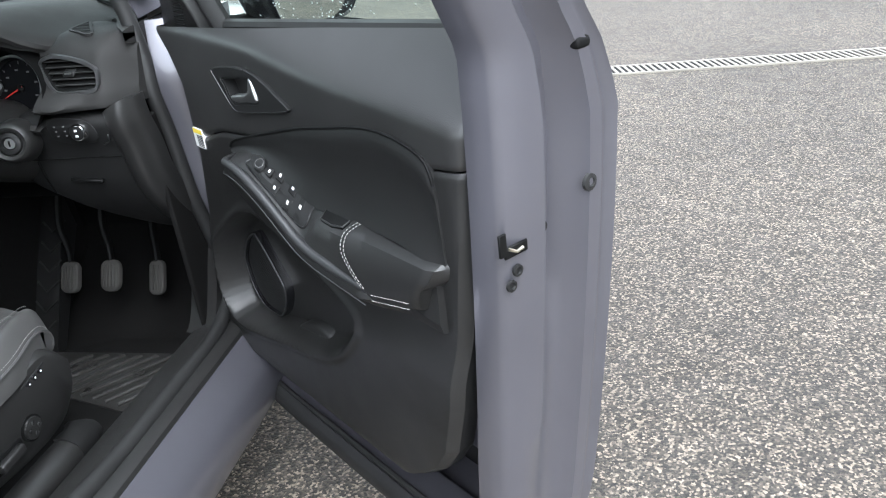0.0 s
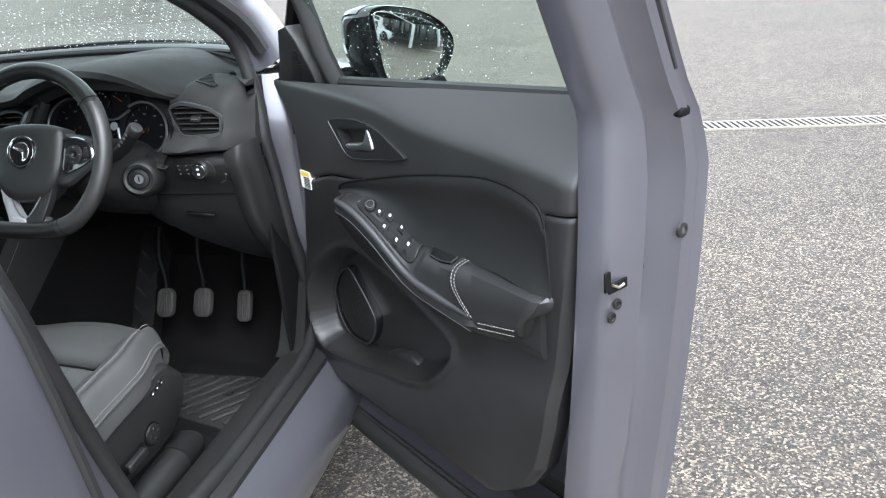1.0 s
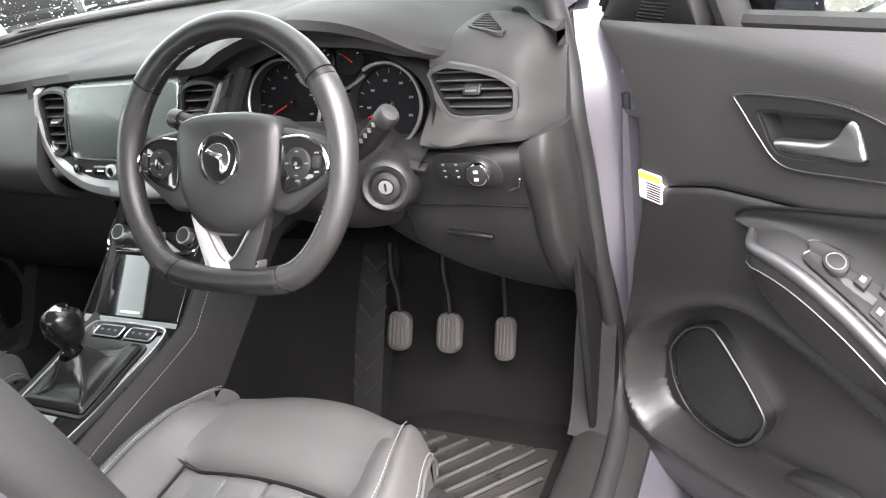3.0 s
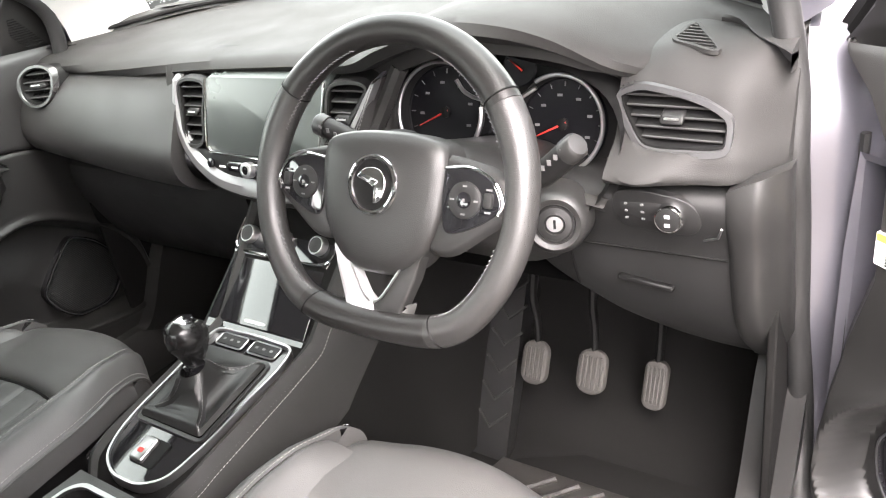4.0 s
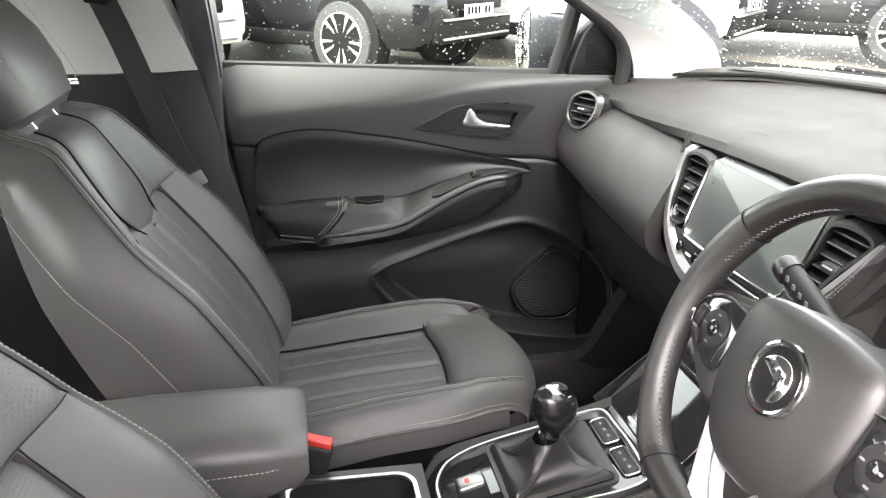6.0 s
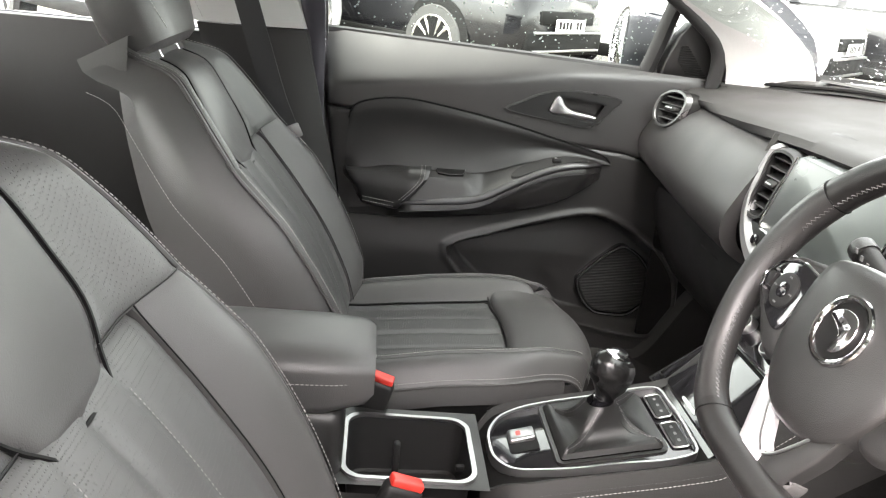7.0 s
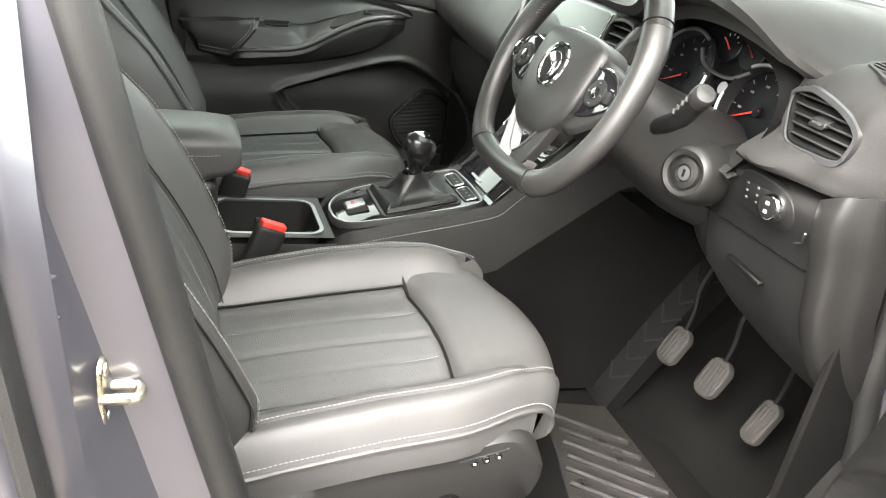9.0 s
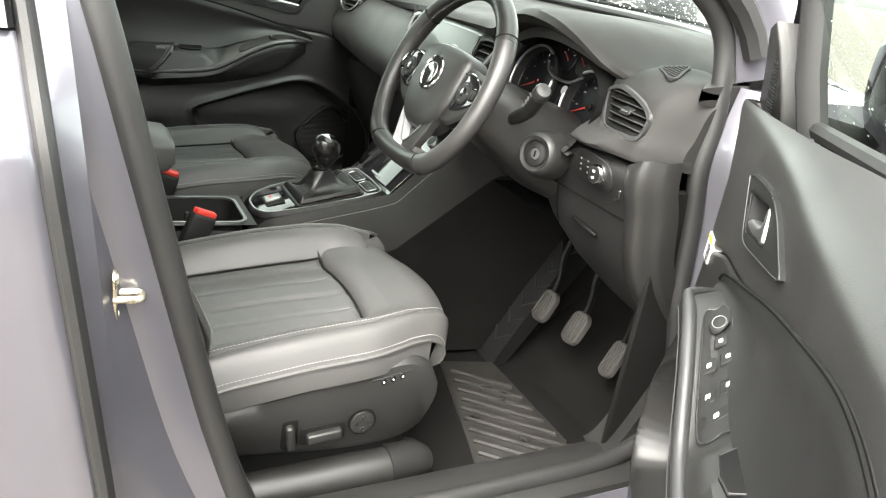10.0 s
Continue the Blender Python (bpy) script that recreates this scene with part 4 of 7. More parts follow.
        fan = 0.020 * float(smooth01((0.62 - z) / 0.25))
        secs.append([(s * (xi + a * k), y + b, z) for a, b in ((0.0, 0.045), (0.004, 0.006), (0.014, -0.004), (0.036 - fan, -0.013), (0.058 - fan, -0.018), (0.070, -0.008 + dent), (0.088, -0.005 + dent), (0.100, -0.012 + dent * 0.4), (0.112, -0.034), (0.128, -0.037), (0.138, -0.026), (0.147, -0.026), (0.156, -0.034), (0.162, -0.022), (0.160, 0.05))])
        if z > 1.10:
            post.append((s * (xi + 0.03), y + 0.012, z))
    part("shut_face", grid(secs, cv=True, cap=True), PAINT, door, "grey-violet painted shut face of the door", sharp=50)
    part("post_cover", grid([[(x + s * 0.072, y - 0.030, z), (x + s * 0.092, y - 0.046, z), (x + s * 0.104, y - 0.040, z), (x + s * 0.10, y + 0.03, z), (x + s * 0.08, y + 0.03, z)] for x, y, z in post[3:]], cv=True, cap=True), GLOSS, door, "black outer post cover")
    part("post_corner", box(0.024, 0.030, 0.014, (s * 0.868, -0.622, 1.122), 0.005, 3), MATT, door)
    part("glass_run", tube([(x + s * 0.004, y + 0.030, z) for x, y, z in post], 0.008, 6), RUBBER, door)
    head = spline([(0.80, 0.40, 1.10), (0.80, 0.335, 1.19), (0.79, 0.285, 1.24), (0.765, 0.20, 1.30), (0.72, 0.0, 1.385), (0.68, -0.22, 1.445), (0.655, -0.45, 1.475), (0.645, -0.60, 1.475)], 30) * np.array([s, 1, 1])
    part("window_header", tube(head, 0.022, 8), MATT, door, "black window frame")
    part("quarter_post", tube([(s * 0.812, 0.178, 1.095), (s * 0.79, 0.192, 1.17), (s * 0.768, 0.212, 1.285)], 0.020, 8, flat=0.8), RUBBER, door, "black post behind the mirror panel")
    gp = []
    for t in np.linspace(0, 1, 12):
        y = 0.30 - 0.87 * t
        zt = float(np.interp(-y, -np.array(head)[:, 1], np.array(head)[:, 2]))
        gp.append([(s * (0.850 - 0.55 * (z - 1.12)), y, z) for z in np.linspace(1.09, max(1.1, zt), 6)])
    part("pane", grid(gp), DOORGLASS, door, "green-tinted wet side window").visible_shadow = False
    pts = []
    for _ in range(700 if not driver else 260):
        t = rng.random()
        y = 0.28 - 0.84 * t
        zt = float(np.interp(-y, -np.array(head)[:, 1], np.array(head)[:, 2]))
        z = rng.uniform(1.12, max(1.125, zt))
        pts.append(((s * (0.853 - 0.55 * (z - 1.12)), y, z), (s, 0, 0.5)))
    beads(pts, 0.0022 if not driver else 0.0016, "rain_beads", door, "beads of rain on the side window")
    part("waist_seal", tube([(s * (0.848 - 0.042 * (y + 0.59) / 0.93), y, 1.136 - 0.036 * (y + 0.59) / 0.93) for y in np.linspace(-0.57, 0.30, 10)], 0.012, 8), RUBBER, door)
    if driver:
        lb = part("warning_label", slab(round_rect(0.044, 0.040, 0.002, 3, 0.266, 0.893), put, -0.023, 0.0020), WHITEP, door, "white and yellow warning label")
        part("label_print", slab(round_rect(0.042, 0.009, 0.001, 3, 0.266, 0.907), put, -0.02, 0.0025), YELLOW, lb)
        for k in range(7):
            part("label_print", slab(round_rect(0.028, 0.0020, 0.0005, 3, 0.259, 0.898 - 0.0036 * k), put, -0.02, 0.0025), HARD, lb)
    # mirror sail with tweeter grille
    sail = [(0.395, 1.110), (0.205, 1.116), (0.205, 1.150), (0.222, 1.215), (0.240, 1.245), (0.285, 1.235), (0.345, 1.165)]
    sp_ = part("mirror_sail", slab(sail, lambda a, b, c: (s * (DX + 0.05 - 0.30 * (b - 1.1) - c), a, b - 0.018), -0.03, 0.014, 0.005), PLASTIC, door, "black tweeter panel in the window corner")
    rb = []
    for k in range(16):
        z = 1.118 + k * 0.0050
        y0, y1 = 0.285 - 0.9 * (z - 1.118) * 0.6, 0.335 - 0.95 * (z - 1.11)
        rb.append(tube([(s * (DX + 0.05 - 0.30 * (z - 1.1) - 0.015), y, z - 0.018) for y in (max(0.232, y1 - 0.055), y1 - 0.008)], 0.0014, 4))
    tagged(part("tweeter_ribs", merge(*rb), HARD, sp_), kind="stuff")
    # door mirror outside
    cx, cz_ = 1.0, 1.158
    rim = spline([(0.876, 1.235), (0.906, 1.247), (0.962, 1.242), (1.034, 1.224), (1.094, 1.193), (1.126, 1.157), (1.127, 1.131), (1.109, 1.100), (1.085, 1.079), (1.033, 1.073), (0.940, 1.075), (0.905, 1.086), (0.876, 1.138), (0.869, 1.197)], 72, True)
    lens = spline([(0.897, 1.236), (0.960, 1.228), (1.040, 1.205), (1.082, 1.176), (1.090, 1.138), (1.072, 1.102), (1.050, 1.085), (1.002, 1.081), (0.926, 1.085), (0.909, 1.109), (0.900, 1.158), (0.894, 1.205)], 60, True)

    def mput(a, b, d):
        return (s * a, 0.165 + 0.16 * (a - cx) + d, b)
    secs = []
    for d, k, sh in ((0.004, 0.955, 0), (-0.004, 0.985, 0), (0.0, 1.0, 0), (0.04, 1.0, -0.004), (0.075, 0.96, -0.010), (0.105, 0.82, -0.018), (0.125, 0.55, -0.024), (0.131, 0.2, -0.026)):
        secs.append([mput(cx + sh + (a - cx) * k, cz_ + (b - cz_) * k, d) for a, b in rim])
    mir = part("mirror_housing", grid(secs, cv=True, cap=True), GLOSS if driver else PAINT, door, "wet dark door mirror housing")
    part("mirror_cap", grid([[mput(cx + sh + (a - cx) * k, cz_ + (b - cz_) * k, d) for a, b in rim[:38]] for d, k, sh in ((0.030, 1.012, -0.003), (0.055, 1.008, -0.006), (0.080, 0.962, -0.011), (0.108, 0.82, -0.018), (0.128, 0.55, -0.024))]), PAINT, mir, "grey-violet painted mirror cap")
    part("mirror_glass", slab(lens, lambda a, b, c: mput(a, b, -c), 0.002, 0.006, 0.001), MIRROR, mir, "door mirror glass reflecting the yard")
    part("mirror_arm", tube([(s * 0.84, 0.255, 1.080), (s * 0.90, 0.25, 1.082), (s * 0.95, 0.24, 1.110)], [0.035, 0.028, 0.03], 10, flat=0.8), MATT, mir)
    pts = []
    for _ in range(420):
        a, b = rng.uniform(0.88, 1.12), rng.uniform(1.08, 1.24)
        if sdf(rim, np.array(a), np.array(b)) < -0.006 and (sdf(lens, np.array(a), np.array(b)) > -0.012 or rng.random() < 0.06):
            pts.append((mput(a, b, -0.0065), (0, -1, 0)))
    beads(pts, 0.0012, "mirror_beads", mir, "rain beads")
    return door


driver_door = front_door(1, (0.852, 0.376, 0.28))
passenger_door = front_door(-1, (-0.852, 0.376, 0.28))
driver_door.location = (0.844, 0.411, 0.250)
passenger_door.location = (-0.852, 0.394, 0.262)
driver_door.rotation_euler = (radians(DOOR_RISE), 0, radians(DOOR_OPEN))

# ---- dashboard ----
dash = thing("dashboard", (0, 0.45, 0.62), "black soft-touch dashboard with silver-rimmed centre display", "dashboard")


def loft_x(sections, n, nv, ends=True):
    """Sections: (x, [(y, z), ...]) of equal length; smooth along both ways."""
    prof = np.array([spline(p, nv) for _, p in sections])
    xs = np.array([x for x, _ in sections])
    t = np.linspace(xs[0], xs[-1], n)
    out = np.zeros((n, nv, 3))
    out[:, :, 0] = t[:, None]
    for j in range(nv):
        for k in (0, 1):
            out[:, j, k + 1] = curve1(xs, prof[:, j, k])(t)
    return out


# upper pad from the windscreen to its rear edge, arched over the instruments
def pad(x, yw, yr, zr, arch=0.0):
    pk = zr + 0.012 + arch
    yw, base = yw + 0.075 * float(smooth01((0.74 - abs(x)) / 0.12)), 1.118 - 0.030 * float(smooth01((abs(x) - 0.45) / 0.3))
    rise = pk - base
    return (x, [(yw, base), (yw - 0.10, base + 0.003 + 0.30 * rise), (0.5 * (yw + yr), base + 0.006 + 0.66 * rise), (yr + 0.06, base + 0.003 + 0.97 * rise), (yr + 0.015, pk - 0.003), (yr, zr + arch), (yr + 0.010, zr - 0.016 + arch), (yr + 0.05, zr - 0.022 + arch)])


top = [pad(-0.755, 0.40, 0.275, 1.060), pad(-0.66, 0.46, 0.262, 1.060), pad(-0.45, 0.60, 0.258, 1.056), pad(-0.20, 0.70, 0.252, 1.064), pad(0.05, 0.725, 0.250, 1.070), pad(0.17, 0.715, 0.232, 1.074, 0.004),
       pad(0.24, 0.70, 0.205, 1.090, 0.012), pad(0.33, 0.67, 0.190, 1.106, 0.020), pad(0.42, 0.625, 0.188, 1.108, 0.020), pad(0.51, 0.565, 0.198, 1.096, 0.014), pad(0.565, 0.525, 0.240, 1.072, 0.002), pad(0.61, 0.48, 0.290, 1.058), pad(0.66, 0.44, 0.315, 1.050), pad(0.70, 0.41, 0.325, 1.042), pad(0.745, 0.375, 0.330, 1.030)]
P = loft_x(top, 110, 34)
part("upper_pad", padded(P, P - np.array([0, 0, 0.02])), SOFT, dash, "soft black upper dash pad paled by the sky")
# a raised seam across the pad and the windscreen demister strip
part("demister_vent", grid([[(x, screen_y(x) - 0.035 + a, 1.119 + b) for a, b in ((-0.045, 0.004), (-0.04, 0.009), (-0.012, 0.006), (-0.008, 0.0))] for x in np.linspace(-0.6, 0.6, 40)]), HARD, dash, "demister strip below the windscreen")

BX = np.linspace(-0.745, 0.745, 60)
part("pad_border", grid([[(x, screen_y(x) + a, 1.117 - 0.022 * float(smooth01((abs(x) - 0.5) / 0.25)) + b) for a, b in ((-0.082, -0.010), (-0.078, 0.006), (-0.066, 0.013), (-0.035, 0.015), (-0.012, 0.012), (0.0, -0.005))] for x in BX]), FASCIA, dash, "raised border along the windscreen's foot")
part("border_groove", tube([(x, screen_y(x) - 0.084, 1.118 - 0.022 * float(smooth01((abs(x) - 0.5) / 0.25))) for x in BX], 0.0045, 6), MATT, dash)

# passenger fascia: rounded band sweeping from the side vent to the display, glove box below
fas = []
for x, a in ((-0.755, 0.0), (-0.68, 0.2), (-0.58, 0.45), (-0.45, 0.75), (-0.33, 0.95), (-0.245, 1.0)):
    dy = -0.012 * a
    dz = -0.035 * a
    fas.append((x, [(0.285, 1.050), (0.262 + dy, 1.036), (0.238 + dy, 1.020 + 0.3 * dz), (0.205 + dy, 0.985 + dz), (0.190 + dy, 0.945 + dz), (0.200 + dy, 0.905 + dz), (0.245 + dy, 0.872 + dz), (0.30, 0.855 + dz), (0.36, 0.85 + dz)]))
P = loft_x(fas, 60, 30)
part("passenger_fascia", padded(P, P + np.array([0, 0.03, 0])), FASCIA, dash, "curved soft black passenger fascia")
gl = []
for x in (-0.755, -0.60, -0.42, -0.25, -0.17):
    gl.append((x, [(0.30, 0.86), (0.262, 0.845), (0.255, 0.80), (0.285, 0.70), (0.335, 0.62), (0.40, 0.57), (0.55, 0.55)]))
P = loft_x(gl, 30, 22)
part("glove_box", padded(P, P + np.array([0, 0.03, 0])), HARD, dash, "dark plastic glove box")
part("glove_latch", box(0.09, 0.012, 0.022, (-0.42, 0.262, 0.80), 0.005), HARD, dash)

# driver's fascia: right of the column with vent, switch panel, knee panel
dr = []
for x, a in ((0.562, 0.0), (0.60, 0.4), (0.66, 0.75), (0.705, 0.93), (0.748, 1.0)):
    o = -0.010 * a + 0.060 * max(0.0, (a - 0.90) / 0.10) ** 2
    yt = 0.50 - 0.12 * a
    ld = 1 - float(smooth01((a - 0.45) / 0.45))               # the shelf dies out towards the door
    sink = 0.016 * (1 - smooth01(a / 0.35))
    dr.append((x, [(yt, 1.086 - 0.012 * a - sink), (0.5 * (yt + 0.30), 1.093 - 0.014 * a - sink), (0.300 + o * 0.5, 1.088 - 0.016 * a - sink), (0.274 + o, 1.072 - 0.014 * a), (0.254 + o, 1.040), (0.236 + o, 0.992), (0.226 - 0.014 * ld + o, 0.974), (0.224 - 0.032 * ld + o, 0.960), (0.223 - 0.036 * ld + o, 0.952), (0.226 - 0.030 * ld + o, 0.945), (0.27 + o, 0.938)]))
P = loft_x(dr, 60, 70)
FAS = P.copy()
VENT = spline([(-0.074, 0.022), (-0.058, 0.031), (-0.040, 0.033), (0.020, 0.022), (0.054, 0.006), (0.058, -0.010), (0.054, -0.027), (0.01, -0.032), (-0.036, -0.031), (-0.052, -0.018)], 60, True)
P[:, :, 1] += 0.045 * smooth01((0.001 - sdf(VENT, P[:, :, 0] - 0.637, P[:, :, 2] - 1.012)) / 0.004) * (P[:, :, 1] < 0.30)
part("driver_fascia", padded(P, P + np.array([0, 0.04, 0])), SOFT, dash, "soft dark fascia round the driver's vent")
knee_y = curve1((0.56, 0.625, 0.675, 0.735, 0.79, 0.83, 0.86, 0.895, 0.920), (0.432, 0.367, 0.312, 0.266, 0.242, 0.234, 0.226, 0.212, 0.208))
kp = []
for x, o, zb in ((0.40, 0.03, 0.800), (0.47, 0.012, 0.760), (0.54, 0.002, 0.712), (0.60, 0.0, 0.672), (0.66, 0.0, 0.628), (0.705, 0.004, 0.610)):
    zs = np.linspace(0.920, zb, 12)
    kp.append((x, [(0.262 + o, 0.938), (0.226 + o, 0.935)] + [(float(knee_y(z)) + o, z) for z in zs] + [(float(knee_y(zb)) + 0.03 + o, zb - 0.008), (float(knee_y(zb)) + 0.12 + o, zb + 0.01)]))
P = loft_x(kp, 44, 56)
part("knee_panel", padded(P, P + np.array([0, 0.05, 0])), HARD, dash, "dark knee panel with a ticket slot")
for line in ([(x, float(knee_y(0.842)) - 0.0005, 0.842) for x in np.linspace(0.487, 0.695, 12)], [(0.487, float(knee_y(z)) + 0.0075, z) for z in np.linspace(0.842, 0.757, 8)]):
    part("panel_gap", tube(line, 0.0016, 5), MATT, dash)
part("ticket_slot", box(0.074, 0.014, 0.008, (0.592, 0.2400, 0.790), 0.002, 1, Matrix.Rotation(radians(6), 4, "Y")), MATT, dash, "narrow ticket slot")
# dash end cap beside the door
P = loft_x([(0.735, [(0.37, 1.06), (0.29, 1.055), (0.262, 1.02), (0.262, 0.95), (0.258, 0.85), (0.266, 0.74), (0.285, 0.70), (0.34, 0.69)]), (0.750, [(0.38, 1.05), (0.31, 1.045), (0.282, 1.01), (0.282, 0.95), (0.278, 0.85), (0.284, 0.75), (0.30, 0.72), (0.35, 0.71)])], 6, 24)
P = P + np.array([0.0, 0.055, 0.0])
part("end_cap", padded(P, P + np.array([-0.02, 0.03, 0])), PLASTIC, dash, "dark end cap of the dashboard")
SB = np.array([[(0.698 + 0.060 * t, float(knee_y(z)) - 0.012 * math.sin(math.pi * min(1, t / 0.8)) ** 0.6 * math.sin(math.pi * u) ** 0.35 + 0.10 * max(0.0, t - 0.55) ** 1.5, z + 0.022 * math.sin(0.5 * math.pi * t) * u) for t in np.linspace(0, 1, 16)] for u in np.linspace(0, 1, 20) for z in (0.605 + 0.335 * u,)])
part("side_bulge", padded(SB, SB + np.array([0.0, 0.03, 0.0])), PLASTIC, dash, "bulged dark side panel")
part("under_cover", grid([[(x, y, 0.738 - 0.004 * math.sin((y - 0.29) * 6)) for y in np.linspace(0.29, 0.62, 8)] for x in np.linspace(0.18, 0.74, 8)]), MATT, dash, "black under-dash cover")
for s in (1, -1):
    part("footwell_side", box(0.012, 0.46, 0.62, (s * 0.742, 0.50, 0.60), 0.003, 1), CARPET, body, "black carpet on the footwell side")
part("bulkhead", grid([[(x, 0.70, z) for z in np.linspace(0.28, 1.04, 5)] for x in np.linspace(-0.74, 0.74, 6)]), MATT, dash)


def air_vent(name, outline, put, slats, axis, parent, label, depth=0.03, rim=SATIN, knob=True, rimw=0.006):
    """A vent: dark throat, rim, slats; put maps (across, up, out)."""
    o = spline(outline, 56, True) if len(outline) < 50 else np.array(outline)
    v = part(name, slab(inset(o, 0.001), put, -depth - 0.004, -depth), MATT, parent, label)
    part("throat", ring_slab(o, inset(o, 0.004), put, -depth, 0.0), MATT, v)
    part("rim", ring_slab(inset(o, -rimw), inset(o, 0.0018), put, -0.010, 0.003), rim, v)
    a0, a1, b0, b1 = o[:, 0].min(), o[:, 0].max(), o[:, 1].min(), o[:, 1].max()
    for b in np.linspace(b0, b1, slats + 2)[1:-1]:
        aa = [a for a in np.linspace(a0, a1, 60) if sdf(inset(o, 0.004), np.array(a), np.array(b)) < 0]
        if len(aa) < 4:
            continue
        P = [[put(aa[0], b - 0.002, -0.006), put(aa[0], b + 0.0012, -0.004), put(aa[0], b + 0.006, -depth), put(aa[0], b + 0.003, -depth)], [put(aa[-1], b - 0.002, -0.006), put(aa[-1], b + 0.0012, -0.004), put(aa[-1], b + 0.006, -depth), put(aa[-1], b + 0.003, -depth)]]
        # blacker slats and a paler front bar put their shade and highlight into colour
        part("slat", grid(P, cv=True, cap=True), MATT, v)
        part("slat_highlight", tube([put(aa[0], b, -0.0042), put(aa[-1], b, -0.0042)], 0.0015, 5), FASCIA, v)
    for a in np.linspace(a0, a1, 7)[1:-1]:
        P = [[put(a - 0.0008, b, -depth), put(a + 0.0008, b, -depth), put(a + 0.0008, b, -depth + 0.014), put(a - 0.0008, b, -depth + 0.014)] for b in (b0 + 0.006, b1 - 0.006)]
        part("vane", grid(P, cv=True, cap=True), MATT, v)
    if knob:
        ca, cb = (a0 + a1) / 2, (b0 + b1) / 2
        tab = part("vent_tab", slab(round_rect(0.028, 0.010, 0.004, 4, ca, cb), put, -0.012, 0.002, 0.002), HARD, v)
        part("tab_line", slab(round_rect(0.018, 0.0022, 0.001, 3, ca, cb + 0.002), put, 0.001, 0.0028), SATIN, tab)
    return v


# driver's side vent, tilted face
def vr(a, b, c):
    return (0.637 + a, 0.236 + 0.40 * b - 0.08 * a - c, 1.012 + b - 0.35 * c)


air_vent("side_vent", VENT, vr, 5, 0, dash, "driver's side air vent with a satin rim", knob=1, rimw=0.0045, rim=PULL)
# demist vent on top
FTOP = FAS.reshape(-1, 3)
FTOP = FTOP[(abs(FTOP[:, 0] - 0.64) < 0.035) & (abs(FTOP[:, 1] - 0.325) < 0.05) & (FTOP[:, 2] > 1.05)]
FPL = np.linalg.lstsq(np.c_[FTOP[:, :2], np.ones(len(FTOP))], FTOP[:, 2], rcond=None)[0]


def sv(a, b, c):
    """A place on the fascia's top, c above it."""
    x, y = 0.648 + a, 0.316 + b
    return (x, y, float(FPL @ (x, y, 1)) + 0.0075 + c)


DO = spline([(-0.036, -0.008), (-0.034, 0.020), (-0.028, 0.044), (-0.014, 0.024), (0.016, -0.022), (0.014, -0.030), (-0.010, -0.020)], 48, True)
dv = part("demist_vent", slab(DO, sv, -0.0075, -0.0048), MATT, dash, "small side-window demist vent")
part("rim", ring_slab(inset(DO, -0.004), inset(DO, 0.001), sv, -0.008, -0.0030), SOFT, dv)
for b_ in np.linspace(-0.026, 0.038, 8):
    aa = [a for a in np.linspace(-0.038, 0.020, 60) if sdf(DO, np.array(a), np.array(b_)) < -0.001]
    if len(aa) > 3:
        part("slat", tube([sv(aa[0], b_, -0.0036), sv(aa[len(aa) // 2], b_, -0.0036), sv(aa[-1], b_, -0.0036)], 0.0013, 5), PLASTIC, dv)
def vl(a, b, c):
    return (-0.668 + a - 0.35 * c, 0.218 + 0.35 * b + 0.42 * a - 0.9 * c, 1.032 + b)


air_vent("side_vent", [(0.034, 0.0), (0.030, 0.024), (0.010, 0.036), (-0.018, 0.034), (-0.038, 0.016), (-0.034, -0.016), (-0.010, -0.036), (0.016, -0.034), (0.030, -0.018)], vl, 4, 0, dash, "passenger's round air vent with a satin rim", knob=1, rimw=0.003, rim=DARKRIM)


# centre module: display between two vents in a silver U
def cen(a, b, c):
    """Face of the centre module: a across, b up from the display's foot, c out."""
    return (-0.018 + a, 0.195 + 0.30 * b - c, 0.900 + 0.95 * b - 0.3 * c)


house = spline([(-0.226, 0.160), (-0.222, 0.10), (-0.205, 0.02), (-0.165, -0.035), (-0.09, -0.055), (0.0, -0.06), (0.09, -0.055), (0.165, -0.035), (0.205, 0.02), (0.222, 0.10), (0.226, 0.160), (0.1, 0.166), (0.0, 0.167), (-0.1, 0.166)], 80, True)
mod = part("centre_module", slab(house, cen, -0.08, -0.036, 0.004), HARD, dash, "centre module with display and vents")
ub = [(-0.227, 0.153), (-0.224, 0.088), (-0.190, 0.030), (-0.115, -0.010), (0.0, -0.017), (0.085, -0.012), (0.128, 0.018), (0.158, 0.062), (0.184, 0.105), (0.212, 0.153)]
up_ = spline(ub, 60)
secs = []
for (a, b), t in zip(up_, np.linspace(0, 1, 60)):
    g = math.sin(math.pi * t) ** 0.8
    n = np.array([a, b - 0.10])
    n = n / np.linalg.norm(n)
    w = 0.012 + 0.018 * g
    secs.append([cen(a - n[0] * w * 0.3, b - n[1] * w * 0.3, -0.004), cen(a, b, 0.006), cen(a + n[0] * w * 0.6, b + n[1] * w * 0.6, 0.004), cen(a + n[0] * w, b + n[1] * w, -0.008), cen(a + n[0] * w * 0.8, b + n[1] * w * 0.8, -0.03), cen(a, b, -0.03)])
part("silver_surround", grid(secs, cv=True, cap=True), SILVERP, mod, "satin silver U-shaped surround")
lip = []
for (a, b), t in zip(up_, np.linspace(0, 1, 60)):
    n = np.array([a, b - 0.10])
    n = n / np.linalg.norm(n)
    lip.append(cen(a + n[0] * 0.036, b + n[1] * 0.036, -0.024))
part("surround_lip", tube(lip, 0.013, 8), SOFT, mod)
